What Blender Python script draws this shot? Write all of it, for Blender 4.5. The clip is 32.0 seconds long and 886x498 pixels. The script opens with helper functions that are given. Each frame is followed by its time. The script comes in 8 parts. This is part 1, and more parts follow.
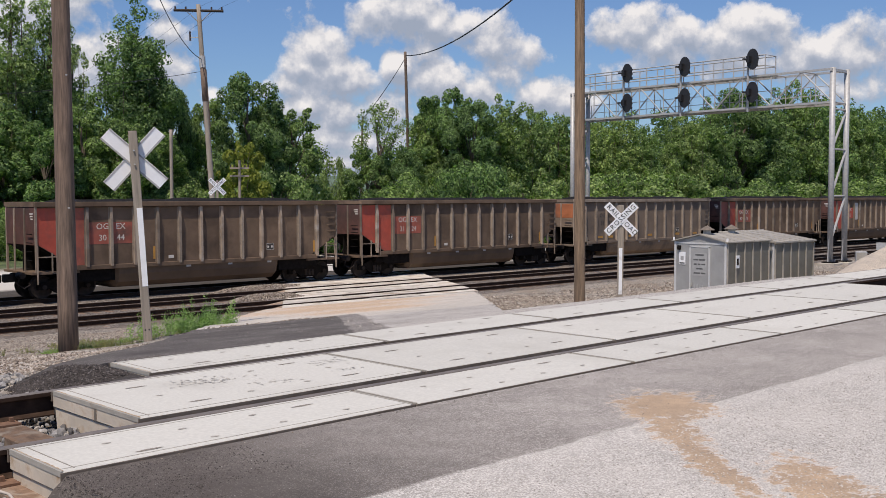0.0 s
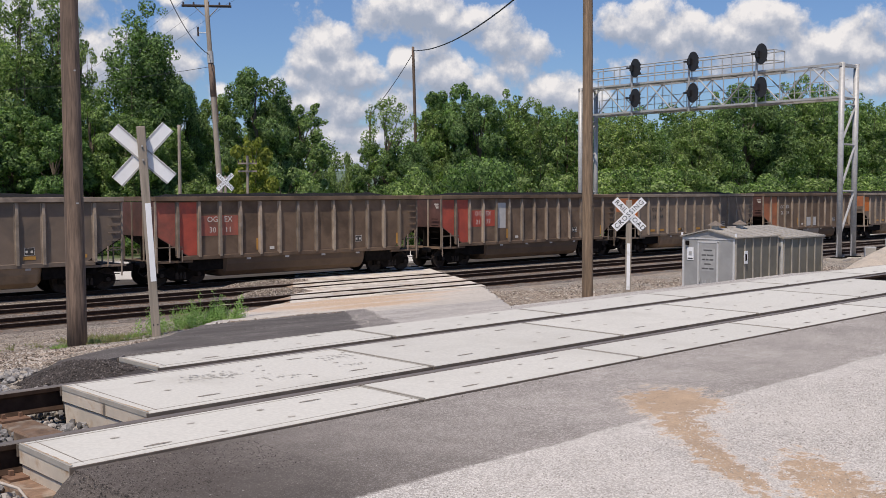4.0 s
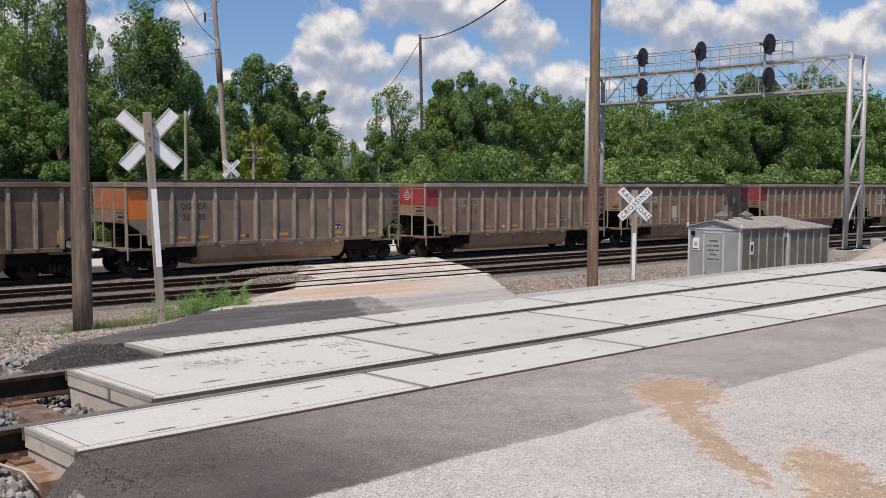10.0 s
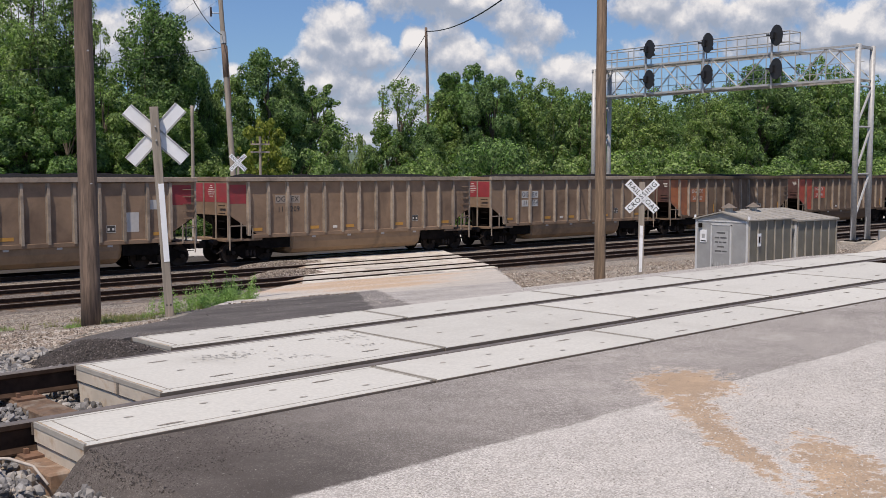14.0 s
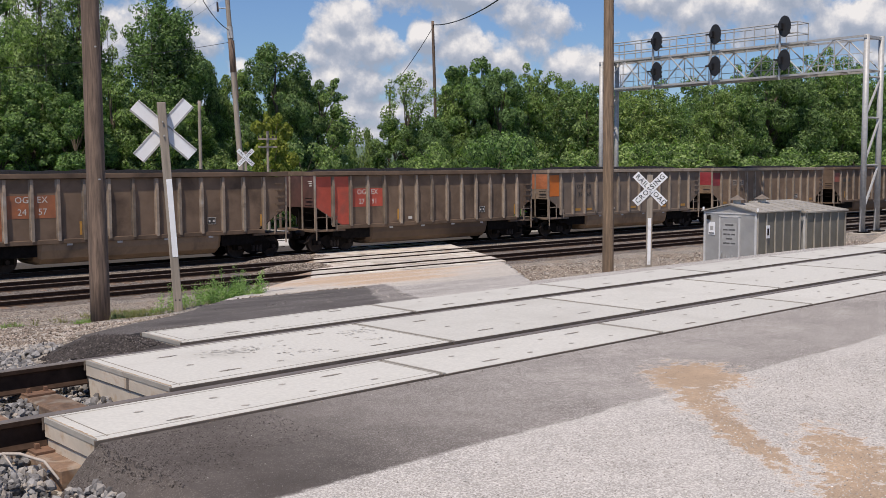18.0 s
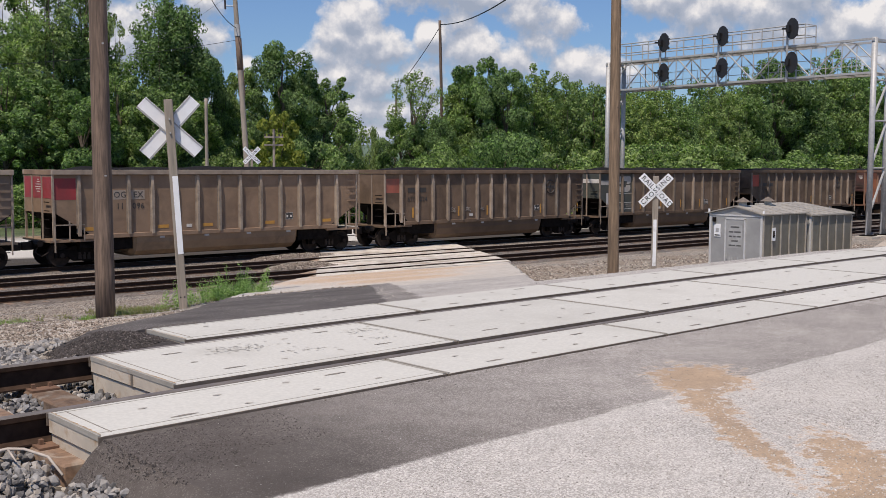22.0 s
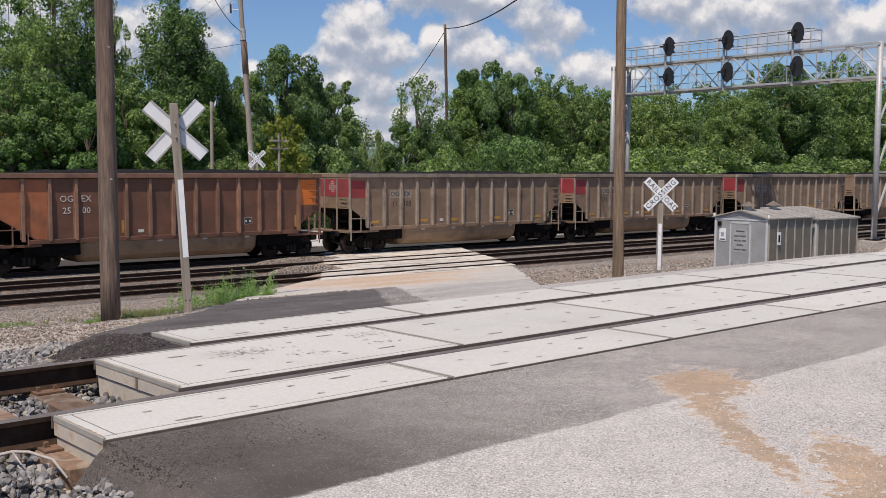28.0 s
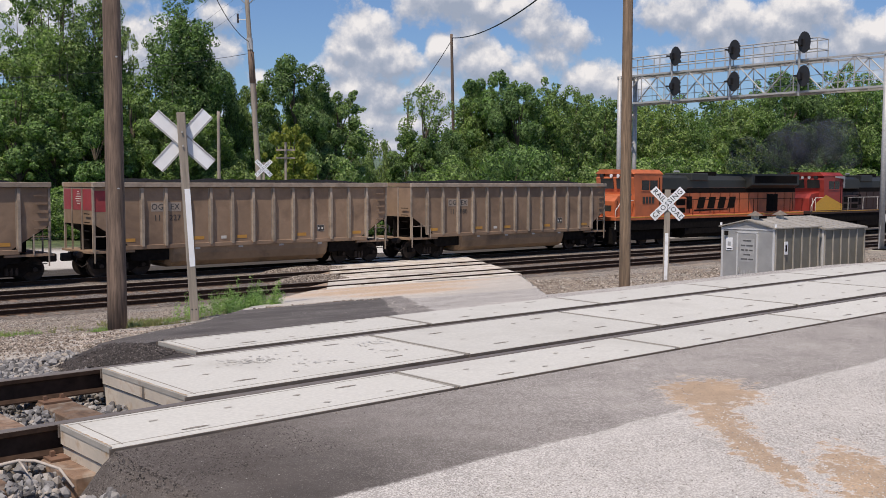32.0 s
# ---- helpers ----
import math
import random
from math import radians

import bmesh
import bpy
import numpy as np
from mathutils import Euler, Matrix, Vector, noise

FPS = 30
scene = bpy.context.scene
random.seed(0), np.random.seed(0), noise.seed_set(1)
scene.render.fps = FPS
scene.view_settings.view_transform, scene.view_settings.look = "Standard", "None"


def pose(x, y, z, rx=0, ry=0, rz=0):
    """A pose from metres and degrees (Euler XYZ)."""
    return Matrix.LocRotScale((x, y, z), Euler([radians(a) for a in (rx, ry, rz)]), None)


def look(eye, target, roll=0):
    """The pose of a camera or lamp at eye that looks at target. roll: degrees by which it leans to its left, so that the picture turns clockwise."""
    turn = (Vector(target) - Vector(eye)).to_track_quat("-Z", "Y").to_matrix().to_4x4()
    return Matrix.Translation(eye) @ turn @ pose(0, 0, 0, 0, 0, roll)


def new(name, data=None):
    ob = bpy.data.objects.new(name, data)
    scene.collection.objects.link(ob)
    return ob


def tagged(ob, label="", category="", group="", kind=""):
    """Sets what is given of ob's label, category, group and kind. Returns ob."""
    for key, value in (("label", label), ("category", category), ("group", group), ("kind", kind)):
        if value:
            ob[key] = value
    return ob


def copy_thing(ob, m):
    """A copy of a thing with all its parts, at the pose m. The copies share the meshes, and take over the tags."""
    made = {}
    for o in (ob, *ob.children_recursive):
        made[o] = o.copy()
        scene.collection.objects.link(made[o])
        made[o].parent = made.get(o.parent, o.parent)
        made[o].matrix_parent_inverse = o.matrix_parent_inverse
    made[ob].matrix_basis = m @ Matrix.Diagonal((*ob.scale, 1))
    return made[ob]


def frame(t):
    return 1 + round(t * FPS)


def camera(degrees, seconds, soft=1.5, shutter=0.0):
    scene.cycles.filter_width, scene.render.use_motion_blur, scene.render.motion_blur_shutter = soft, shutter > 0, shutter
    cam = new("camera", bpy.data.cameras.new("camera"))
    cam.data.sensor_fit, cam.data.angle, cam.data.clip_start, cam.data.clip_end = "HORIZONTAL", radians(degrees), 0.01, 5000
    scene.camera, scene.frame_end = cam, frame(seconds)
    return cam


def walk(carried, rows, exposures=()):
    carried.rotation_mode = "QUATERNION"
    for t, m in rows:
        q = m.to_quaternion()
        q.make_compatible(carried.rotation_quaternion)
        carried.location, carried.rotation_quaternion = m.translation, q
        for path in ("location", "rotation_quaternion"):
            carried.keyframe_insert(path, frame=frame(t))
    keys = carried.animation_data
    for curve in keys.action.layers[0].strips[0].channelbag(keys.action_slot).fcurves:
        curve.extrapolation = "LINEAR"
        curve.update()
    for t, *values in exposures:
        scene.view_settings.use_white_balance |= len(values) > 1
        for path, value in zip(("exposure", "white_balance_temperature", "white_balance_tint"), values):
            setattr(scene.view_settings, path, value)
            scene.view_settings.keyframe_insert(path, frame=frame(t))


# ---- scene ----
# A freight train passes behind a road crossing. x runs along the far tracks, y away from the camera, z = 0 is the top of the near rails.
EYE = (0.0, 0.0, 1.41)
EXPO = 0.08
# bearings and sizes of the cloud heaps
CLOUDS = ((568, 88, 52, 44, 1.0), (540, 118, 46, 34, 0.9), (595, 120, 50, 34, 0.9), (520, 150, 60, 34, 0.7), (610, 148, 58, 32, 0.8),
          (545, 190, 60, 40, 0.8), (600, 205, 70, 42, 0.9), (665, 205, 52, 40, 0.8), (640, 250, 90, 40, 0.9), (570, 250, 70, 44, 0.9), (600, 285, 90, 30, 0.8),
          (665, 32, 60, 40, 0.9), (720, 18, 70, 50, 1.0), (770, 40, 62, 40, 0.8), (815, 48, 40, 30, 1.0), (700, 118, 26, 24, 0.9), (750, 92, 60, 32, 0.5),
          (790, 135, 56, 36, 0.8), (850, 150, 50, 34, 0.7), (880, 82, 62, 48, 0.9), (930, 100, 46, 40, 0.8), (900, 130, 60, 34, 0.7), (960, 168, 56, 34, 0.8), (1010, 180, 50, 30, 0.8),
          (1075, 62, 52, 42, 0.8), (1130, 60, 56, 46, 0.9), (1170, 84, 62, 44, 1.0), (1215, 62, 52, 44, 1.0), (1120, 120, 80, 34, 0.6), (1285, 62, 62, 46, 1.0), (1330, 42, 44, 34, 1.0),
          (1300, 110, 80, 32, 0.7), (1385, 60, 60, 60, 0.4), (1420, 118, 48, 42, 0.9), (1460, 96, 50, 42, 1.0), (1505, 100, 44, 50, 1.0), (1500, 160, 66, 40, 0.8), (1545, 150, 40, 46, 0.7), (1590, 60, 90, 60, 0.8),
          (1690, 100, 120, 70, 0.9), (300, 60, 56, 44, 0.9), (330, 100, 50, 30, 0.6), (260, 110, 90, 60, 0.9), (160, 110, 80, 90, 0.9), (60, 30, 110, 70, 0.9), (-60, 80, 110, 80, 0.9), (375, 168, 26, 20, 0.8), (470, 165, 30, 20, 0.5), (290, 10, 40, 20, 0.7))
cam = camera(46.16, 32.0, 0.5)
walk(cam, [(t, look(EYE, (x, y, z), roll)) for t, x, y, z, roll in (
        (0, 20.073, 22.244, -0.102, -0.127),
        (0.5, 20.048, 22.264, -0.130, -0.179),
        (1, 20.021, 22.287, -0.152, -0.152),
        (1.5, 20.004, 22.301, -0.174, -0.096),
        (2, 19.993, 22.310, -0.184, -0.030),
        (2.5, 19.971, 22.330, -0.189, 0.018),
        (3, 19.932, 22.362, -0.211, -0.007),
        (3.5, 19.911, 22.381, -0.216, -0.081),
        (5.5, 19.884, 22.395, -0.344, -0.245),
        (6, 19.870, 22.405, -0.379, -0.299),
        (6.5, 19.859, 22.410, -0.435, -0.354),
        (7, 19.847, 22.416, -0.494, -0.360),
        (7.5, 19.829, 22.428, -0.534, -0.277),
        (8, 19.820, 22.435, -0.552, -0.137),
        (8.5, 19.809, 22.443, -0.569, 0.035),
        (9, 19.795, 22.454, -0.576, 0.199),
        (9.5, 19.785, 22.464, -0.577, 0.285),
        (10, 19.774, 22.473, -0.577, 0.340),
        (10.5, 19.767, 22.479, -0.585, 0.383),
        (11, 19.754, 22.488, -0.600, 0.400),
        (11.5, 19.735, 22.503, -0.618, 0.391),
        (12, 19.715, 22.519, -0.639, 0.346),
        (12.5, 19.697, 22.532, -0.677, 0.270),
        (13, 19.681, 22.543, -0.708, 0.180),
        (13.5, 19.658, 22.560, -0.737, 0.107),
        (14, 19.614, 22.595, -0.770, 0.049),
        (14.5, 19.570, 22.630, -0.803, -0.029),
        (16.5, 19.477, 22.702, -0.888, -0.190),
        (17, 19.461, 22.715, -0.894, -0.218),
        (17.5, 19.447, 22.724, -0.917, -0.270),
        (18, 19.431, 22.734, -0.950, -0.307),
        (18.5, 19.420, 22.744, -0.954, -0.337),
        (19, 19.407, 22.755, -0.946, -0.305),
        (19.5, 19.382, 22.777, -0.945, -0.216),
        (20, 19.372, 22.784, -0.958, -0.088),
        (20.5, 19.363, 22.791, -0.964, 0.042),
        (21, 19.350, 22.803, -0.962, 0.102),
        (21.5, 19.337, 22.813, -0.960, 0.140),
        (22, 19.319, 22.829, -0.963, 0.192),
        (22.5, 19.302, 22.841, -0.975, 0.167),
        (23, 19.287, 22.853, -0.985, 0.117),
        (23.5, 19.268, 22.868, -0.999, 0.096),
        (24, 19.244, 22.887, -1.012, 0.089),
        (24.5, 19.217, 22.908, -1.024, 0.066),
        (25, 19.205, 22.918, -1.027, 0.026),
        (25.5, 19.197, 22.924, -1.036, 0.013),
        (27.5, 19.218, 22.919, -0.913, 0.177),
        (28, 19.217, 22.925, -0.857, 0.262),
        (28.5, 19.210, 22.935, -0.822, 0.316),
        (29, 19.201, 22.945, -0.790, 0.328),
        (29.5, 19.188, 22.959, -0.764, 0.347),
        (30, 19.182, 22.966, -0.741, 0.355),
        (30.5, 19.172, 22.976, -0.718, 0.398),
        (31, 19.143, 23.004, -0.679, 0.381),
        (31.5, 19.118, 23.028, -0.642, 0.335),
        (32, 19.088, 23.058, -0.590, 0.277),
)], [(0, EXPO, 6980, 14), (32, EXPO, 6980, 14)])

# ---- world and sun ----
SUN_EL, SUN_AZ = 62.0, 206.0     # degrees; the azimuth is counted from +x towards +y


def ramp(tree, fac, stops):
    n = tree.nodes.new("ShaderNodeValToRGB")
    e = n.color_ramp.elements
    while len(e) < len(stops):
        e.new(0.5)
    for el, (p, c) in zip(e, stops):
        el.position = p
        el.color = (*c, 1) if len(c) == 3 else c
    tree.links.new(fac, n.inputs[0])
    return n.outputs[0]


def math_node(tree, op, a, b=None, c=None, clamp=False):
    n = tree.nodes.new("ShaderNodeMath")
    n.operation, n.use_clamp = op, clamp
    for i, v in enumerate((a, b, c)):
        if v is None:
            continue
        if isinstance(v, (int, float)):
            n.inputs[i].default_value = v
        else:
            tree.links.new(v, n.inputs[i])
    return n.outputs[0]


def noise_node(tree, vec, scale, detail=4.0, rough=0.55, out="Fac", distort=0.0):
    n = tree.nodes.new("ShaderNodeTexNoise")
    n.inputs["Scale"].default_value = scale
    n.inputs["Detail"].default_value = detail
    n.inputs["Roughness"].default_value = rough
    n.inputs["Distortion"].default_value = distort
    if vec is not None:
        tree.links.new(vec, n.inputs["Vector"])
    return n.outputs[out]


def mix_rgb(tree, fac, a, b, mode="MIX"):
    n = tree.nodes.new("ShaderNodeMix")
    n.data_type, n.blend_type = "RGBA", mode
    for sock, v in ((n.inputs[0], fac), (n.inputs[6], a), (n.inputs[7], b)):
        if isinstance(v, (int, float)):
            sock.default_value = v
        elif isinstance(v, tuple):
            sock.default_value = (*v, 1)
        else:
            tree.links.new(v, sock)
    return n.outputs[2]


def make_world():
    w = bpy.data.worlds.new("world")
    scene.world = w
    w.use_nodes = True
    t = w.node_tree
    t.nodes.clear()
    out = t.nodes.new("ShaderNodeOutputWorld")
    bg = t.nodes.new("ShaderNodeBackground")
    bg.inputs["Strength"].default_value = 0.098
    sky = t.nodes.new("ShaderNodeTexSky")
    sky.sky_type, sky.sun_disc = "NISHITA", False
    sky.sun_elevation, sky.sun_rotation = radians(SUN_EL), radians(90 - SUN_AZ)
    sky.air_density, sky.dust_density, sky.ozone_density = 1.0, 0.6, 1.4
    tc = t.nodes.new("ShaderNodeTexCoord")
    # fair-weather clouds: heaps at the bearings where they stand, broken up by noise, and noise alone elsewhere
    ways = []
    for px, py, wx, wy, power in CLOUDS:
        u, v = (px - 784) / 1840.0, (441 - py) / 1840.0
        ways.append((Vector((0.6691 + 0.7423 * u + 0.0354 * v, 0.7415 - 0.67 * u + 0.0359 * v, -0.0504 + 0.9987 * v)).normalized(), wx, wy, power))

    def density(vec):
        mp = t.nodes.new("ShaderNodeMapping")
        mp.inputs["Scale"].default_value = (1.0, 1.0, 1.0)
        t.links.new(vec, mp.inputs["Vector"])
        big = noise_node(t, mp.outputs[0], 13.0, 5.0, 0.5)
        fine = noise_node(t, mp.outputs[0], 48.0, 8.0, 0.60)
        d = math_node(t, "ADD", math_node(t, "MULTIPLY", big, 0.60), math_node(t, "MULTIPLY", fine, 0.40))
        heap = None
        for way, wx, wy, power in ways:
            a = t.nodes.new("ShaderNodeVectorMath")
            a.operation = "SUBTRACT"
            t.links.new(vec, a.inputs[0])
            a.inputs[1].default_value = way
            b = t.nodes.new("ShaderNodeVectorMath")
            b.operation = "MULTIPLY"
            t.links.new(a.outputs[0], b.inputs[0])
            b.inputs[1].default_value = (1100.0 / wx, 1100.0 / wx, 1100.0 / wy)
            ln = t.nodes.new("ShaderNodeVectorMath")
            ln.operation = "LENGTH"
            t.links.new(b.outputs[0], ln.inputs[0])
            q = math_node(t, "MULTIPLY", math_node(t, "SUBTRACT", 1.0, ln.outputs[1], clamp=True), power)
            heap = q if heap is None else math_node(t, "SMOOTH_MAX", heap, q, 0.12)
        return math_node(t, "ADD", d, math_node(t, "MULTIPLY_ADD", heap, 0.46, -0.16))
    d = density(tc.outputs["Generated"])
    up = t.nodes.new("ShaderNodeVectorMath")
    up.operation = "ADD"
    t.links.new(tc.outputs["Generated"], up.inputs[0])
    up.inputs[1].default_value = (-0.004, -0.002, 0.011)
    slope = math_node(t, "SUBTRACT", d, density(up.outputs[0]))
    mask = ramp(t, d, ((0.478, (0, 0, 0)), (0.53, (0.60, 0.60, 0.60)), (0.60, (1, 1, 1))))
    lit = math_node(t, "MULTIPLY_ADD", slope, 2.2, 0.5)
    cloud = ramp(t, lit, ((0.28, (3.1, 3.8, 5.0)), (0.50, (4.1, 4.7, 5.8)), (0.68, (6.0, 6.4, 7.1)), (0.85, (7.9, 8.1, 8.4))))
    veil = mix_rgb(t, 1.0, sky.outputs[0], (0.55, 0.745, 1.04), "MULTIPLY")
    t.links.new(mix_rgb(t, mask, veil, cloud), bg.inputs["Color"])
    t.links.new(bg.outputs[0], out.inputs[0])
    sun = bpy.data.lights.new("sun", "SUN")
    sun.energy, sun.angle, sun.color = 3.9, radians(0.53), (1.0, 0.94, 0.855)
    so = new("sun", sun)
    el, az = radians(SUN_EL), radians(SUN_AZ)
    away = Vector((-math.cos(el) * math.cos(az), -math.cos(el) * math.sin(az), -math.sin(el)))
    so.matrix_world = look((0, 0, 60), Vector((0, 0, 60)) + away)


make_world()


# ---- materials ----
def material(name, base, rough=0.8, metal=0.0, grain=None, vary=0.25, stain=None, bump=None, coords="Object", random_tint=0.0, spec=0.5, stretch=None):
    """base colour, grain (scale), vary (0..1), stain: (colour, scale, low, high), bump: (scale, strength, distance)"""
    m = bpy.data.materials.new(name)
    m.use_nodes = True
    t = m.node_tree
    b = t.nodes["Principled BSDF"]
    b.inputs["Roughness"].default_value = rough
    b.inputs["Metallic"].default_value = metal
    b.inputs["Specular IOR Level"].default_value = spec
    tc = t.nodes.new("ShaderNodeTexCoord")
    vec = tc.outputs[coords]
    oi = t.nodes.new("ShaderNodeObjectInfo")
    va = t.nodes.new("ShaderNodeVectorMath")
    va.operation = "MULTIPLY_ADD"
    cmb = t.nodes.new("ShaderNodeCombineXYZ")
    for i in range(3):
        t.links.new(oi.outputs["Random"], cmb.inputs[i])
    t.links.new(cmb.outputs[0], va.inputs[0])
    va.inputs[1].default_value = (37.0, 61.0, 23.0)
    t.links.new(vec, va.inputs[2])
    vec = va.outputs[0] if coords == "Object" else vec
    if stretch:
        mp = t.nodes.new("ShaderNodeMapping")
        mp.inputs["Scale"].default_value = stretch
        t.links.new(vec, mp.inputs["Vector"])
        vec = mp.outputs[0]
    g = noise_node(t, vec, grain or 8.0, 6.0, 0.6)
    lo = tuple(max(0.0, c * (1 - vary)) for c in base)
    hi = tuple(min(1.0, c * (1 + vary)) for c in base)
    col = ramp(t, g, ((0.28, lo), (0.72, hi)))
    if stain:
        sc, ss, s0, s1 = stain
        sn = noise_node(t, vec, ss, 5.0, 0.6, distort=0.4)
        col = mix_rgb(t, ramp(t, sn, ((s0, (0, 0, 0)), (s1, (1, 1, 1)))), col, sc)
    if random_tint:
        r = ramp(t, oi.outputs["Random"], ((0.0, (1 - random_tint,) * 3), (1.0, (1 + random_tint,) * 3)))
        col = mix_rgb(t, 1.0, col, r, "MULTIPLY")
    t.links.new(col, b.inputs["Base Color"])
    rr = math_node(t, "MULTIPLY_ADD", g, 0.25, rough - 0.125, clamp=True)
    t.links.new(rr, b.inputs["Roughness"])
    if bump:
        bn = t.nodes.new("ShaderNodeBump")
        bn.inputs["Strength"].default_value = bump[1]
        bn.inputs["Distance"].default_value = bump[2]
        t.links.new(noise_node(t, vec, bump[0], 5.0, 0.65), bn.inputs["Height"])
        t.links.new(bn.outputs[0], b.inputs["Normal"])
    return m


def gravel_material(name, tones, cell, strength=0.9, dirt=None, dirt_scale=0.7):
    """stones of about `cell` metres: each stone its own tone, dark joints, rounded relief"""
    m = bpy.data.materials.new(name)
    m.use_nodes = True
    t = m.node_tree
    b = t.nodes["Principled BSDF"]
    b.inputs["Roughness"].default_value = 0.9
    tc = t.nodes.new("ShaderNodeTexCoord")
    wob = noise_node(t, tc.outputs["Object"], 2.0 / cell, 2.0, 0.5, out="Color")
    vm = t.nodes.new("ShaderNodeVectorMath")
    vm.operation = "MULTIPLY_ADD"
    t.links.new(wob, vm.inputs[0])
    vm.inputs[1].default_value = (cell * 0.6,) * 3
    t.links.new(tc.outputs["Object"], vm.inputs[2])
    v = t.nodes.new("ShaderNodeTexVoronoi")
    v.inputs["Scale"].default_value = 1.0 / cell
    t.links.new(vm.outputs[0], v.inputs["Vector"])
    sep = t.nodes.new("ShaderNodeSeparateColor")
    t.links.new(v.outputs["Color"], sep.inputs[0])
    n = len(tones)
    col = ramp(t, sep.outputs[0], tuple((0.1 + 0.8 * i / (n - 1), c) for i, c in enumerate(tones)))
    patch = noise_node(t, tc.outputs["Object"], 0.9, 5.0, 0.6)
    col = mix_rgb(t, 1.0, col, ramp(t, patch, ((0.3, (0.78, 0.77, 0.76)), (0.7, (1.12, 1.1, 1.06)))), "MULTIPLY")
    if dirt:
        dn = noise_node(t, tc.outputs["Object"], dirt_scale, 6.0, 0.62)
        col = mix_rgb(t, ramp(t, dn, ((0.45, (0, 0, 0)), (0.62, (0.6, 0.6, 0.6)))), col, dirt)
    t.links.new(col, b.inputs["Base Color"])
    bn = t.nodes.new("ShaderNodeBump")
    bn.inputs["Strength"].default_value = strength
    bn.inputs["Distance"].default_value = cell * 0.8
    bn.invert = True
    t.links.new(v.outputs["Distance"], bn.inputs["Height"])
    t.links.new(bn.outputs[0], b.inputs["Normal"])
    return m


def leaf_material(name, dark, light, thin=0.35):
    m = bpy.data.materials.new(name)
    m.use_nodes = True
    t = m.node_tree
    b = t.nodes["Principled BSDF"]
    b.inputs["Roughness"].default_value = 0.65
    b.inputs["Specular IOR Level"].default_value = 0.16
    geo = t.nodes.new("ShaderNodeNewGeometry")
    oi = t.nodes.new("ShaderNodeObjectInfo")
    tc = t.nodes.new("ShaderNodeTexCoord")
    big = noise_node(t, tc.outputs["Object"], 0.35, 3.0, 0.5)
    f = math_node(t, "ADD", math_node(t, "MULTIPLY", geo.outputs["Random Per Island"], 0.55), math_node(t, "MULTIPLY", big, 0.45))
    col = ramp(t, f, ((0.24, dark), (0.76, light)))
    tint = ramp(t, oi.outputs["Random"], ((0.0, (0.82, 0.9, 0.85)), (0.5, (1.0, 1.0, 1.0)), (1.0, (1.10, 1.06, 0.92))))
    col = mix_rgb(t, 1.0, col, tint, "MULTIPLY")
    t.links.new(col, b.inputs["Base Color"])
    tr = t.nodes.new("ShaderNodeBsdfTranslucent")
    t.links.new(mix_rgb(t, 1.0, col, (1.1, 1.45, 0.6), "MULTIPLY"), tr.inputs["Color"])
    mx = t.nodes.new("ShaderNodeMixShader")
    mx.inputs[0].default_value = thin
    t.links.new(b.outputs[0], mx.inputs[1])
    t.links.new(tr.outputs[0], mx.inputs[2])
    t.links.new(mx.outputs[0], t.nodes["Material Output"].inputs["Surface"])
    return m


M = {}
M["concrete"] = material("pale_concrete", (0.535, 0.522, 0.475), 0.85, grain=38.0, vary=0.10, stain=((0.455, 0.44, 0.395), 1.1, 0.48, 0.8), bump=(90.0, 0.4, 0.004), random_tint=0.06)
M["concrete_old"] = material("worn_concrete", (0.43, 0.39, 0.335), 0.88, grain=2.0, vary=0.2, stain=((0.34, 0.29, 0.23), 0.9, 0.48, 0.7), bump=(30.0, 0.3, 0.006), random_tint=0.08)
M["concrete_far"] = material("dusty_tan_concrete", (0.56, 0.515, 0.45), 0.9, grain=2.0, vary=0.25, stain=((0.39, 0.31, 0.235), 1.1, 0.48, 0.66), bump=(30.0, 0.3, 0.006), random_tint=0.12)
M["concrete_end"] = material("rust_streaked_concrete", (0.52, 0.455, 0.37), 0.88, grain=3.0, vary=0.2, stain=((0.37, 0.235, 0.13), 6.0, 0.54, 0.72), bump=(30.0, 0.3, 0.006))
M["rubber"] = material("dusty_black_rubber", (0.036, 0.032, 0.03), 0.85, grain=6.0, vary=0.4)
M["dry_wood"] = material("bleached_dead_wood", (0.42, 0.37, 0.32), 0.85, grain=14.0, vary=0.25)
M["joint"] = material("dirt_filled_joint", (0.15, 0.125, 0.10), 0.95, vary=0.3)
M["slot"] = material("dirt_filled_slot", (0.235, 0.21, 0.18), 0.95, vary=0.3)
M["recess"] = material("dusty_recess", (0.36, 0.335, 0.295), 0.95, grain=30.0, vary=0.3)
M["rust_streak"] = material("ochre_rust_bloom", (0.44, 0.315, 0.20), 0.9, grain=18.0, vary=0.25, stain=((0.33, 0.20, 0.11), 14.0, 0.5, 0.68))
M["guard"] = material("rusty_brown_guard", (0.29, 0.195, 0.135), 0.9, grain=8.0, vary=0.4, stain=((0.36, 0.29, 0.22), 3.0, 0.5, 0.7))
M["edge_side"] = material("rusty_brown_edge", (0.17, 0.135, 0.105), 0.9, grain=7.0, vary=0.3)
M["panel_edge"] = material("grey_panel_edge", (0.36, 0.335, 0.29), 0.85, grain=6.0, vary=0.15, stain=((0.27, 0.20, 0.14), 5.0, 0.62, 0.76))
M["rust_plate"] = material("rusty_brown_plate", (0.17, 0.095, 0.06), 0.9, grain=14.0, vary=0.35)
M["rail_top"] = material("polished_rail_steel", (0.165, 0.142, 0.125), 0.6, 0.08, grain=5.0, vary=0.2)
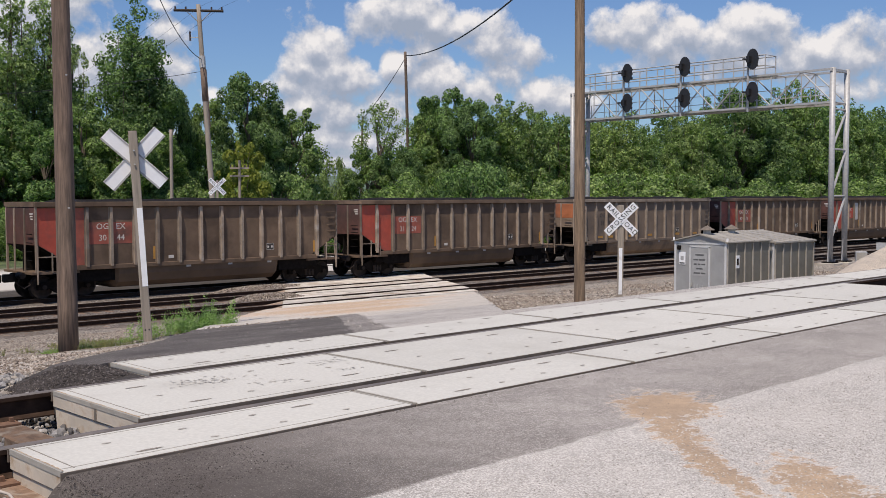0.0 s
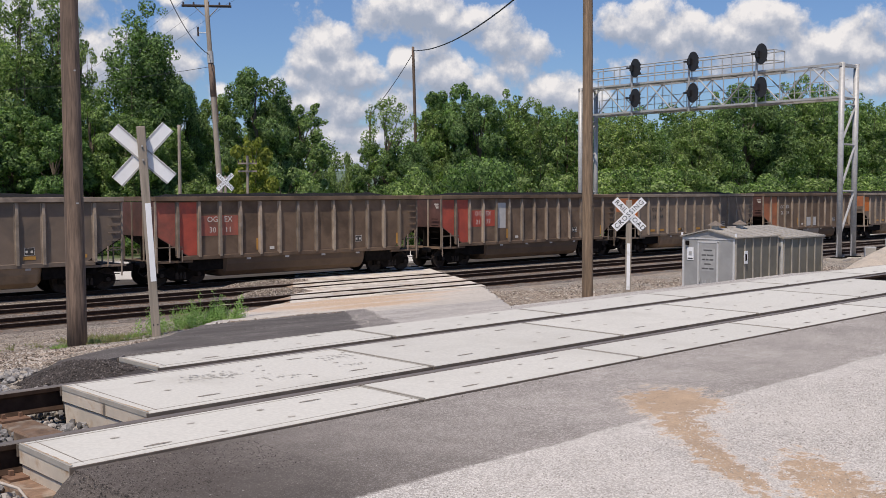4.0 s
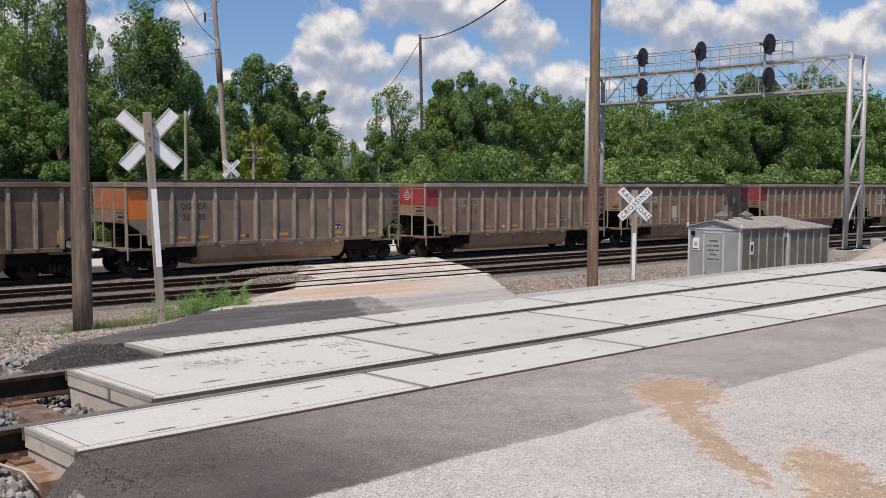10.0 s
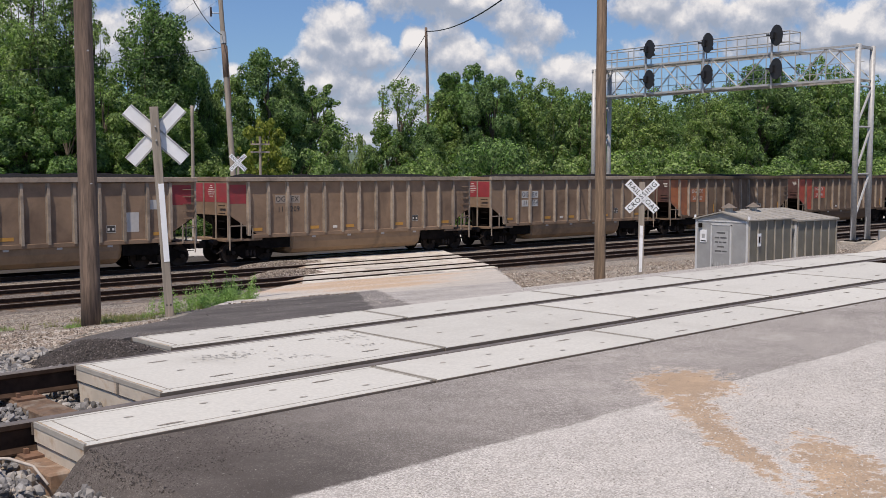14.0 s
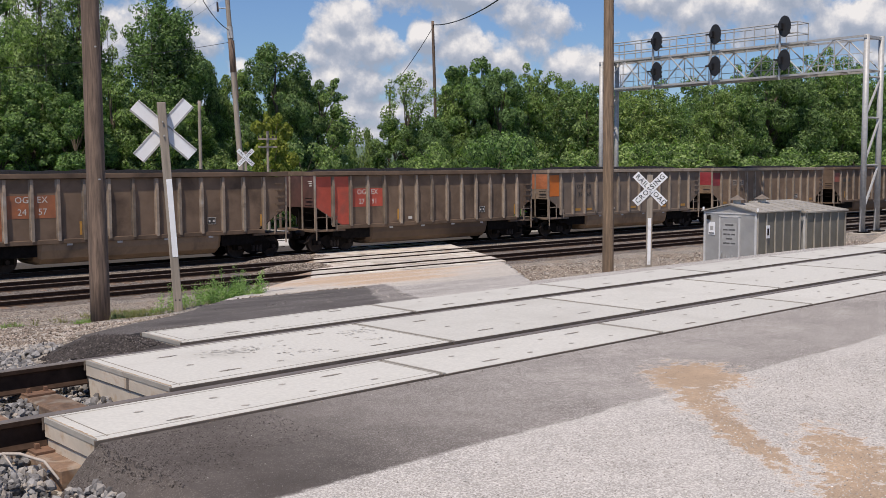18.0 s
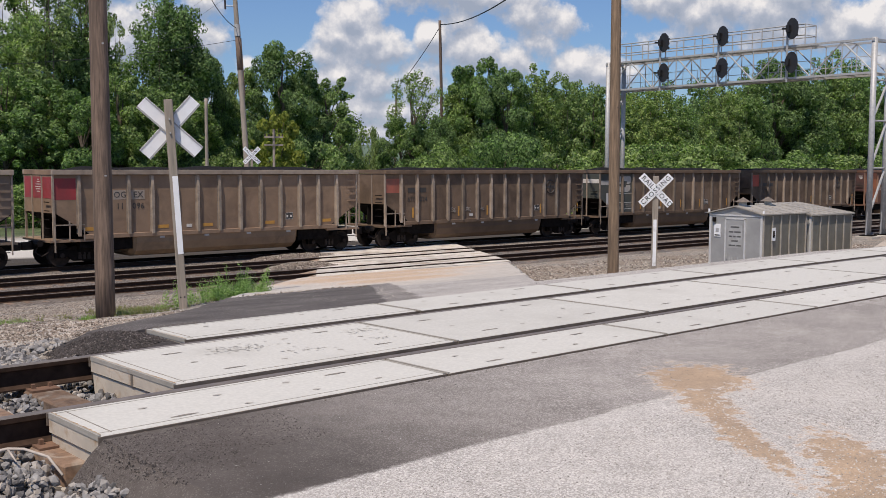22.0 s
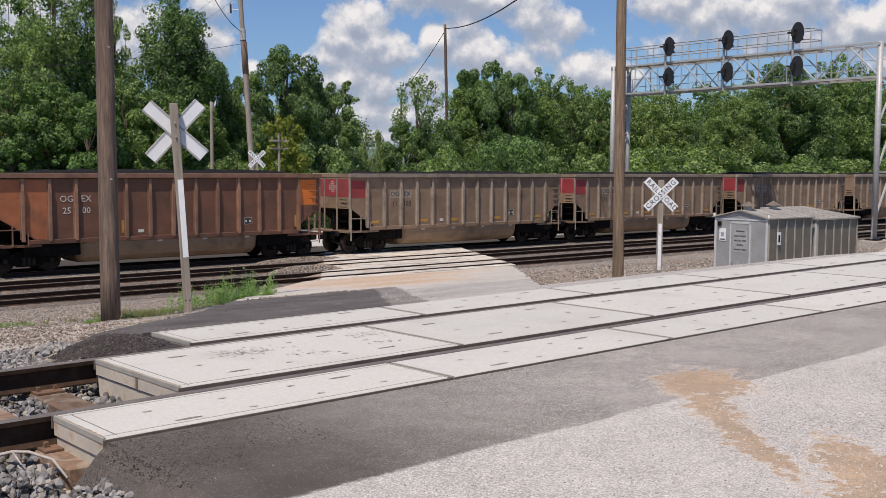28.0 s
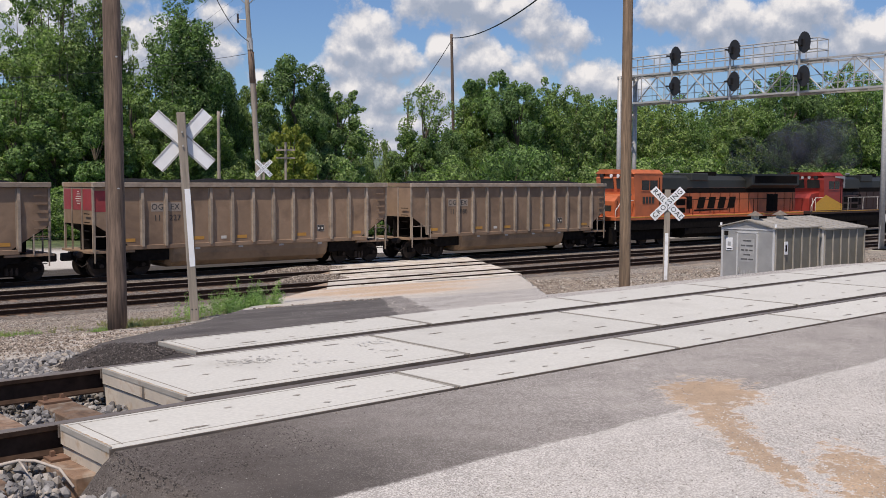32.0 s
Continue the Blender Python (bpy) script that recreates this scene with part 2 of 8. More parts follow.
M["rail_side"] = material("rusty_rail_web", (0.050, 0.031, 0.022), 0.92, grain=12.0, vary=0.4, spec=0.1)
M["tie"] = material("weathered_timber_tie", (0.185, 0.118, 0.078), 0.92, grain=14.0, vary=0.5, stain=((0.30, 0.25, 0.20), 6.0, 0.5, 0.7), bump=(30.0, 0.5, 0.01), random_tint=0.25)
M["ballast"] = gravel_material("grey_ballast_ground", ((0.055, 0.045, 0.04), (0.15, 0.128, 0.112), (0.31, 0.275, 0.245)), 0.05, 1.0, (0.17, 0.135, 0.105))

M["far_wood"] = material("hazy_distant_woodland", (0.115, 0.16, 0.12), 0.95, grain=0.05, vary=0.3, spec=0.0)
M["bark"] = material("grey_brown_bark", (0.12, 0.095, 0.07), 0.95, grain=6.0, vary=0.4, bump=(14.0, 0.6, 0.02))
M["pole"] = material("weathered_pole_wood", (0.16, 0.112, 0.083), 0.9, grain=30.0, vary=0.6, stain=((0.09, 0.065, 0.05), 6.0, 0.5, 0.75), bump=(26.0, 0.6, 0.012), stretch=(1.0, 1.0, 0.06))
M["arm_dark"] = material("blackened_timber", (0.04, 0.031, 0.025), 0.9, grain=12.0, vary=0.4)
M["pole_tan"] = material("tan_pole_wood", (0.205, 0.142, 0.092), 0.9, grain=30.0, vary=0.55, stain=((0.12, 0.084, 0.056), 6.0, 0.5, 0.75), bump=(26.0, 0.6, 0.012), stretch=(1.0, 1.0, 0.06))
M["post_grey"] = material("grey_weathered_post", (0.285, 0.245, 0.20), 0.92, grain=26.0, vary=0.3, bump=(30.0, 0.5, 0.008), stretch=(1.0, 1.0, 0.06))
M["white"] = material("white_sign_paint", (0.80, 0.81, 0.82), 0.45, vary=0.05, stain=((0.55, 0.54, 0.52), 3.0, 0.58, 0.8))
M["black"] = material("black_paint", (0.018, 0.018, 0.02), 0.5, vary=0.3)
M["galv"] = material("galvanised_steel", (0.41, 0.41, 0.40), 0.5, 0.15, grain=7.0, vary=0.18)
M["shed"] = material("weathered_aluminium_sheet", (0.345, 0.318, 0.272), 0.6, 0.05, grain=3.0, vary=0.2, stain=((0.27, 0.25, 0.22), 1.8, 0.48, 0.75))
M["stencil"] = material("faded_black_stencil", (0.10, 0.10, 0.10), 0.7, grain=20.0, vary=0.5)
M["scuff"] = material("scuffed_concrete", (0.455, 0.435, 0.395), 0.9, grain=40.0, vary=0.3)
M["vent_cap"] = material("dull_brown_sheet", (0.16, 0.13, 0.105), 0.8, grain=9.0, vary=0.3)
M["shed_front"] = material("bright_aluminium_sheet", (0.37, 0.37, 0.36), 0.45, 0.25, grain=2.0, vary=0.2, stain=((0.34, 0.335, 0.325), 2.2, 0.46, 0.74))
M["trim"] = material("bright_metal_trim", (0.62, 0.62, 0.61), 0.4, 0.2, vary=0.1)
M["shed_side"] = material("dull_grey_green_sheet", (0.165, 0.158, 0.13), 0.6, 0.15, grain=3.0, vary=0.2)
M["cable"] = material("black_cable", (0.025, 0.025, 0.028), 0.6, vary=0.2)
M["ceramic"] = material("dark_insulator", (0.05, 0.035, 0.03), 0.3, vary=0.2)
M["coal"] = material("black_coal", (0.018, 0.017, 0.017), 0.95, grain=10.0, vary=0.6, bump=(12.0, 1.0, 0.06), spec=0.1)
M["under"] = material("sooty_underframe", (0.012, 0.010, 0.009), 0.95, grain=5.0, vary=0.5, spec=0.08)
M["wheel"] = material("dark_wheel_steel", (0.036, 0.028, 0.024), 0.75, 0.0, grain=6.0, vary=0.5, spec=0.15)
M["leaf"] = leaf_material("deciduous_leaves", (0.054, 0.092, 0.042), (0.335, 0.452, 0.178), 0.42)
M["leaf_dark"] = leaf_material("dark_deciduous_leaves", (0.042, 0.074, 0.036), (0.275, 0.388, 0.160), 0.42)
M["leaf_pale"] = leaf_material("pale_green_leaves", (0.080, 0.122, 0.052), (0.385, 0.485, 0.200), 0.42)
M["leaf_lime"] = leaf_material("yellow_green_leaves", (0.12, 0.16, 0.03), (0.36, 0.36, 0.08))
M["weed"] = leaf_material("weed_leaves", (0.15, 0.25, 0.075), (0.38, 0.50, 0.19))
M["straw"] = leaf_material("dry_grass_blades", (0.14, 0.15, 0.06), (0.36, 0.33, 0.17))


def island_stone(name, tones):
    m = bpy.data.materials.new(name)
    m.use_nodes = True
    t = m.node_tree
    b = t.nodes["Principled BSDF"]
    b.inputs["Roughness"].default_value = 0.9
    g = t.nodes.new("ShaderNodeNewGeometry")
    tc = t.nodes.new("ShaderNodeTexCoord")
    col = ramp(t, g.outputs["Random Per Island"], tones)
    n = noise_node(t, tc.outputs["Object"], 22.0, 6.0, 0.65)
    col = mix_rgb(t, 1.0, col, ramp(t, n, ((0.3, (0.72, 0.7, 0.68)), (0.7, (1.15, 1.15, 1.15)))), "MULTIPLY")
    t.links.new(col, b.inputs["Base Color"])
    return m


M["tan_stones"] = island_stone("mixed_tan_gravel_stones", ((0.0, (0.075, 0.058, 0.046)), (0.4, (0.235, 0.188, 0.148)), (0.8, (0.41, 0.345, 0.28)), (1.0, (0.60, 0.54, 0.47))))
M["stones"] = island_stone("mixed_ballast_stones", ((0.0, (0.085, 0.082, 0.08)), (0.35, (0.20, 0.192, 0.187)), (0.75, (0.33, 0.322, 0.312)), (1.0, (0.42, 0.37, 0.31))))


# ---- mesh building ----
class Geo:
    """collects boxes, prisms and tubes into one mesh"""

    def __init__(self):
        self.v, self.f = [], []

    def add(self, verts, faces):
        o = len(self.v)
        self.v += [tuple(p) for p in verts]
        self.f += [tuple(i + o for i in q) for q in faces]
        return self

    def box(self, x0, x1, y0, y1, z0, z1):
        p = [(x, y, z) for z in (z0, z1) for y in (y0, y1) for x in (x0, x1)]
        return self.add(p, ((0, 2, 3, 1), (4, 5, 7, 6), (0, 1, 5, 4), (2, 6, 7, 3), (0, 4, 6, 2), (1, 3, 7, 5)))

    def cbox(self, x0, x1, y0, y1, z0, z1, c):
        """a box with chamfered edges"""
        lo, hi = (x0, y0, z0), (x1, y1, z1)
        idx, pts = {}, []
        for sx in (0, 1):
            for sy in (0, 1):
                for sz in (0, 1):
                    s = (sx, sy, sz)
                    for a in range(3):
                        p = [(hi[k] - c if s[k] else lo[k] + c) for k in range(3)]
                        p[a] = hi[a] if s[a] else lo[a]
                        idx[(s, a)] = len(pts)
                        pts.append(p)
        faces = []
        for a in range(3):
            b, d = (a + 1) % 3, (a + 2) % 3
            for sa in (0, 1):
                q = []
                for sb, sd in ((0, 0), (1, 0), (1, 1), (0, 1)):
                    s = [0, 0, 0]
                    s[a], s[b], s[d] = sa, sb, sd
                    q.append(idx[(tuple(s), a)])
                faces.append(q if sa else q[::-1])
            for sb in (0, 1):
                for sd in (0, 1):
                    q = []
                    for sa, ax in ((0, b), (1, b), (1, d), (0, d)):
                        s = [0, 0, 0]
                        s[a], s[b], s[d] = sa, sb, sd
                        q.append(idx[(tuple(s), ax)])
                    faces.append(q if (sb == sd) else q[::-1])
        for sx in (0, 1):
            for sy in (0, 1):
                for sz in (0, 1):
                    s = (sx, sy, sz)
                    q = [idx[(s, 0)], idx[(s, 1)], idx[(s, 2)]]
                    faces.append(q if (sx + sy + sz) % 2 else q[::-1])
        return self.add(pts, faces)

    def prism(self, poly, axis, lo, hi):
        """poly: points in the other two axes (in xyz order), run from lo to hi along axis"""
        n = len(poly)

        def p3(p, h):
            q = list(p)
            q.insert(axis, h)
            return q
        pts = [p3(p, lo) for p in poly] + [p3(p, hi) for p in poly]
        faces = [tuple(range(n))[::-1], tuple(range(n, 2 * n))] + [(i, (i + 1) % n, n + (i + 1) % n, n + i) for i in range(n)]
        return self.add(pts, faces)

    def tube(self, pts, r, n=8, r2=None, caps=True):
        """a round bar along a polyline"""
        pts = [Vector(p) for p in pts]
        rings = []
        m = len(pts)
        for i, p in enumerate(pts):
            d = (pts[min(i + 1, m - 1)] - pts[max(i - 1, 0)]).normalized()
            u = d.cross(Vector((0, 0, 1)) if abs(d.z) < 0.95 else Vector((1, 0, 0))).normalized()
            w = d.cross(u)
            rr = r if r2 is None else r + (r2 - r) * i / (m - 1)
            rings.append([p + (u * math.cos(k * 2 * math.pi / n) + w * math.sin(k * 2 * math.pi / n)) * rr for k in range(n)])
        v = [q for ring in rings for q in ring]
        f = [(i * n + k, i * n + (k + 1) % n, (i + 1) * n + (k + 1) % n, (i + 1) * n + k) for i in range(m - 1) for k in range(n)]
        if caps:
            f += [tuple(range(n))[::-1], tuple(range((m - 1) * n, m * n))]
        return self.add(v, f)

    def mesh(self, name, mat, smooth=False):
        me = bpy.data.meshes.new(name)
        me.from_pydata([tuple(p) for p in self.v], [], [tuple(q) for q in self.f])
        bm = bmesh.new()
        bm.from_mesh(me)
        bmesh.ops.recalc_face_normals(bm, faces=bm.faces)
        bm.to_mesh(me)
        bm.free()
        me.materials.append(mat)
        if smooth:
            me.shade_smooth()
        return me


def part(name, geo, mat, parent=None, label="", smooth=False):
    me = geo if isinstance(geo, bpy.types.Mesh) else geo.mesh(name, mat, smooth)
    ob = new(name, me)
    if parent is not None:
        ob.parent = parent
    if label:
        ob["label"] = label
    return ob


def empty(name, m=None):
    ob = new(name)
    ob.empty_display_size = 0.2
    if m is not None:
        ob.matrix_world = m
    return ob


def smooth01(t):
    t = min(max(t, 0.0), 1.0)
    return t * t * (3 - 2 * t)


TEXTS = {}


def text_mesh(words, size, mat, depth=0.004, spacing=1.0):
    key = (words, size, mat.name, depth)
    if key not in TEXTS:
        cu = bpy.data.curves.new("writing", "FONT")
        cu.body, cu.size, cu.extrude = words, size, depth
        cu.align_x, cu.align_y = "CENTER", "CENTER"
        cu.space_character, cu.resolution_u = spacing, 2
        ob = new("writing", cu)
        bpy.context.view_layer.update()
        me = bpy.data.meshes.new_from_object(ob.evaluated_get(bpy.context.evaluated_depsgraph_get()))
        bpy.data.objects.remove(ob)
        bpy.data.curves.remove(cu)
        me.materials.clear()
        me.materials.append(mat)
        TEXTS[key] = me
    return TEXTS[key]


# ---- ground ----
RAIL_Z = -2.60                    # top of the far rails
TRACKS = (33.62, 37.60, 42.12)    # centre lines of the far tracks
FAR = Matrix.Translation((24, 38, 0)) @ Matrix.Rotation(0.018, 4, "Z") @ Matrix.Translation((-24, -38, 0))   # they lie a little askew to x


def near_y(x):
    return 6.772 + 0.0302 * (x - 2.9) - 0.00055 * (x - 2.9) ** 2 if x < 30 else 6.772 + 0.0302 * 27.1 - 0.00055 * 27.1 ** 2


def near_z(x):
    return 0.0043 * min(max(x - 2.9, -6.0), 30.0)


def road_left(y):
    return 3.75 + 0.71 * (y - 8.7)


def road_right(y):
    return 9.5 + 0.935 * (y - 9.4)


def ramp_z(x, y):
    e = near_y(x) + 1.62
    t = min(max((y - e) / (31.3 - e), 0.0), 1.0)
    return near_z(x) * (1 - t) - 2.74 * t


def road_z(x, y):
    """the road's own slope: it meets the panels of the far tracks, and slumps at its left end"""
    e = near_y(x) + 1.62
    t = min(max((y - e) / (32.1 - e), 0.0), 1.0)
    z = near_z(x) * (1 - t) - 2.65 * t
    return min(z, ground_z(x, y) + 0.035) if x < 4.3 else z


def ground_z(x, y):
    c = near_y(x)
    z = ramp_z(x, y) - 0.03
    lump = 0.05 * noise.noise((x * 0.6, y * 0.6, 0)) + 0.03 * noise.noise((x * 1.9, y * 1.9, 5))
    if y < c + 1.62:
        # the near track's bed beyond the ends of the crossing, and the low verge
        bed = -0.26 - 0.12 * smooth01((c - y - 1.5) / 1.2) + 0.09 * smooth01((y - c - 0.85) / 0.4)
        low = 1.0 if y > c - 1.5 else 1.0 - smooth01((x - 2.1) / 0.3)
        z = z + low * (bed + 0.6 * lump)
    else:
        d = max(road_left(y) - 0.25 - x, 0.0)
        z += smooth01(d / 1.2) * (lump - 0.05)
        z -= 0.165 * (1.0 - smooth01((y - c - 1.9) / 1.8)) * smooth01((3.85 - x) / 1.0)
        r = smooth01((x - road_right(y) + 0.2) / 2.2) if y > c + 2.6 else 0.0
        if r > 0:
            fall = min(1.0, max(0.0, (y - c - 2.85 - 0.6 * smooth01((9 - x) / 4)) / 2.0)) ** 0.8
            rp = ramp_z(x, y)
            low = rp + (-2.15 - 0.59 * min(max((y - 14.0) / 17.0, 0.0), 1.0) - rp) * fall
            # a heap of tan gravel near the signal bridge
            low += 2.45 * smooth01((x - 21.0) / 2.5) * math.exp(-((x - 29.0) / 7.0) ** 2 - ((y - 12.4) / 1.5) ** 2)
            z = z * (1 - r) + (low - 0.045 + lump * smooth01((y - c - 3.6) / 1.5)) * r
    if y > 31.3:
        z = -2.80 + 0.35 * lump
        if y > 45.0:
            z = -2.72 + lump * 0.6
    return z


def graded(lo, a, b, hi, fine, grow):
    inner = list(np.arange(a, b + 1e-6, fine))
    left, right, s = [], [], fine
    x = a
    while x > lo:
        s *= grow
        x -= s
        left.append(x)
    x, s = b, fine
    while x < hi:
        s *= grow
        x += s
        right.append(x)
    return left[::-1] + inner + right


def ground():
    xs, ys = graded(-900, -1, 36, 1800, 0.24, 1.16), graded(-300, 1.5, 47, 1900, 0.24, 1.16)
    verts = [(x, y, ground_z(x, y)) for y in ys for x in xs]
    n = len(xs)
    faces = [(j * n + i, j * n + i + 1, (j + 1) * n + i + 1, (j + 1) * n + i) for j in range(len(ys) - 1) for i in range(n - 1)]
    me = bpy.data.meshes.new("ground")
    me.from_pydata(verts, [], faces)
    me.materials.append(M["ground"])
    me.shade_smooth()
    return tagged(new("ground", me), "gravelly ground with ballast, dust and sparse grass", "ground", kind="structure")


def ground_material():
    m = gravel_material("track_side_gravel", ((0.07, 0.060, 0.051), (0.21, 0.187, 0.160), (0.33, 0.298, 0.255), (0.50, 0.458, 0.395)), 0.036, 0.9, (0.31, 0.245, 0.18))
    t = m.node_tree
    b = t.nodes["Principled BSDF"]
    old = b.inputs["Base Color"].links[0].from_socket
    tc = t.nodes.new("ShaderNodeTexCoord")
    sep = t.nodes.new("ShaderNodeSeparateXYZ")
    t.links.new(tc.outputs["Object"], sep.inputs[0])
    # pale dusty service road beyond the tracks, then grass under the trees
    wob = noise_node(t, tc.outputs["Object"], 0.25, 5.0, 0.6)
    y = math_node(t, "MULTIPLY_ADD", wob, 4.0, sep.outputs[1])
    pale = ramp(t, math_node(t, "MULTIPLY_ADD", y, 0.01, 0.0), ((0.485, (0, 0, 0)), (0.497, (1, 1, 1)), (0.60, (1, 1, 1)), (0.625, (0, 0, 0))))
    # dark band behind the far track: the train's shade, put into the ground colour
    train_shade = ramp(t, math_node(t, "MULTIPLY_ADD", y, 0.01, 0.0), ((0.452, (0, 0, 0)), (0.458, (1, 1, 1)), (0.487, (1, 1, 1)), (0.494, (0, 0, 0))))
    old = mix_rgb(t, train_shade, old, (0.062, 0.053, 0.045))
    col = mix_rgb(t, pale, old, (0.57, 0.54, 0.49))
    grass = ramp(t, math_node(t, "MULTIPLY_ADD", y, 0.01, 0.0), ((0.62, (0, 0, 0)), (0.65, (1, 1, 1))))
    blade = ramp(t, noise_node(t, tc.outputs["Object"], 1.6, 8.0, 0.7), ((0.35, (0.025, 0.04, 0.014)), (0.6, (0.12, 0.155, 0.055))))
    col = mix_rgb(t, grass, col, blade)
    t.links.new(col, b.inputs["Base Color"])
    return m


M["ground"] = ground_material()


def asphalt_material(name, base, chips, chip_amount):
    """worn asphalt with pale chips"""
    m = bpy.data.materials.new(name)
    m.use_nodes = True
    t = m.node_tree
    b = t.nodes["Principled BSDF"]
    b.inputs["Roughness"].default_value = 0.92
    b.inputs["Specular IOR Level"].default_value = 0.25
    tc = t.nodes.new("ShaderNodeTexCoord")
    vec = tc.outputs["Object"]
    v = t.nodes.new("ShaderNodeTexVoronoi")
    v.inputs["Scale"].default_value = 130.0
    t.links.new(vec, v.inputs["Vector"])
    sep = t.nodes.new("ShaderNodeSeparateColor")
    t.links.new(v.outputs["Color"], sep.inputs[0])
    big = noise_node(t, vec, 0.8, 6.0, 0.62)
    lo, hi = tuple(c * 0.78 for c in base), tuple(c * 1.22 for c in base)
    col = ramp(t, big, ((0.22, lo), (0.78, hi)))
    amount = math_node(t, "ADD", sep.outputs[0], math_node(t, "MULTIPLY_ADD", big, 0.26, -0.13))
    col = mix_rgb(t, ramp(t, amount, ((1 - chip_amount - 0.06, (0, 0, 0)), (1 - chip_amount + 0.06, (1, 1, 1)))), col, chips)
    mid = noise_node(t, vec, 5.0, 6.0, 0.7)
    col = mix_rgb(t, 1.0, col, ramp(t, mid, ((0.30, (0.90, 0.895, 0.89)), (0.70, (1.09, 1.085, 1.08)))), "MULTIPLY")
    speck = noise_node(t, vec, 120.0, 3.0, 0.7)
    col = mix_rgb(t, 1.0, col, ramp(t, speck, ((0.3, (0.72, 0.72, 0.72)), (0.7, (1.22, 1.22, 1.22)))), "MULTIPLY")
    t.links.new(col, b.inputs["Base Color"])
    bn = t.nodes.new("ShaderNodeBump")
    bn.inputs["Strength"].default_value = 0.5
    bn.inputs["Distance"].default_value = 0.006
    t.links.new(v.outputs["Distance"], bn.inputs["Height"])
    t.links.new(bn.outputs[0], b.inputs["Normal"])
    return m


def zone_mix(m, zones):
    """overlay darker asphalt zones: each (a, b, c, wobble, soft, base, chips, amount) covers a*x + b*y > c with a ragged edge"""
    t = m.node_tree
    b = t.nodes["Principled BSDF"]
    col = b.inputs["Base Color"].links[0].from_socket
    tc = t.nodes.new("ShaderNodeTexCoord")
    vec = tc.outputs["Object"]
    sx = t.nodes.new("ShaderNodeSeparateXYZ")
    t.links.new(vec, sx.inputs[0])
    rag = math_node(t, "ADD", math_node(t, "MULTIPLY", noise_node(t, vec, 1.3, 6.0, 0.6), 0.7), math_node(t, "MULTIPLY", noise_node(t, vec, 22.0, 4.0, 0.7), 0.3))
    v = t.nodes.new("ShaderNodeTexVoronoi")
    v.inputs["Scale"].default_value = 165.0
    t.links.new(vec, v.inputs["Vector"])
    cell = t.nodes.new("ShaderNodeSeparateColor")
    t.links.new(v.outputs["Color"], cell.inputs[0])
    for limits, wobble, soft, base, chips, amount in zones:
        mask = None
        for a, bb, c, *own in limits:
            e = math_node(t, "ADD", math_node(t, "MULTIPLY", sx.outputs[0], a), math_node(t, "MULTIPLY_ADD", sx.outputs[1], bb, -c))
            e = math_node(t, "ADD", e, math_node(t, "MULTIPLY_ADD", rag, wobble, -wobble / 2))
            k = math_node(t, "MULTIPLY_ADD", e, 1.0 / (own[0] if own else soft), 0.5, clamp=True)
            mask = k if mask is None else math_node(t, "MULTIPLY", mask, k)
        big = noise_node(t, vec, 0.9, 6.0, 0.62)
        zc = ramp(t, big, ((0.3, tuple(q * 0.75 for q in base)), (0.7, tuple(q * 1.25 for q in base))))
        am = math_node(t, "ADD", cell.outputs[0], math_node(t, "MULTIPLY_ADD", big, 0.6, -0.3))
        zc = mix_rgb(t, ramp(t, am, ((1 - amount - 0.05, (0, 0, 0)), (1 - amount + 0.05, (1, 1, 1)))), zc, chips)
        zc = mix_rgb(t, 1.0, zc, ramp(t, noise_node(t, vec, 4.5, 8.0, 0.72), ((0.3, (0.86, 0.855, 0.85)), (0.7, (1.12, 1.12, 1.115)))), "MULTIPLY")
        col = mix_rgb(t, mask, col, zc)
    t.links.new(col, b.inputs["Base Color"])
    return m


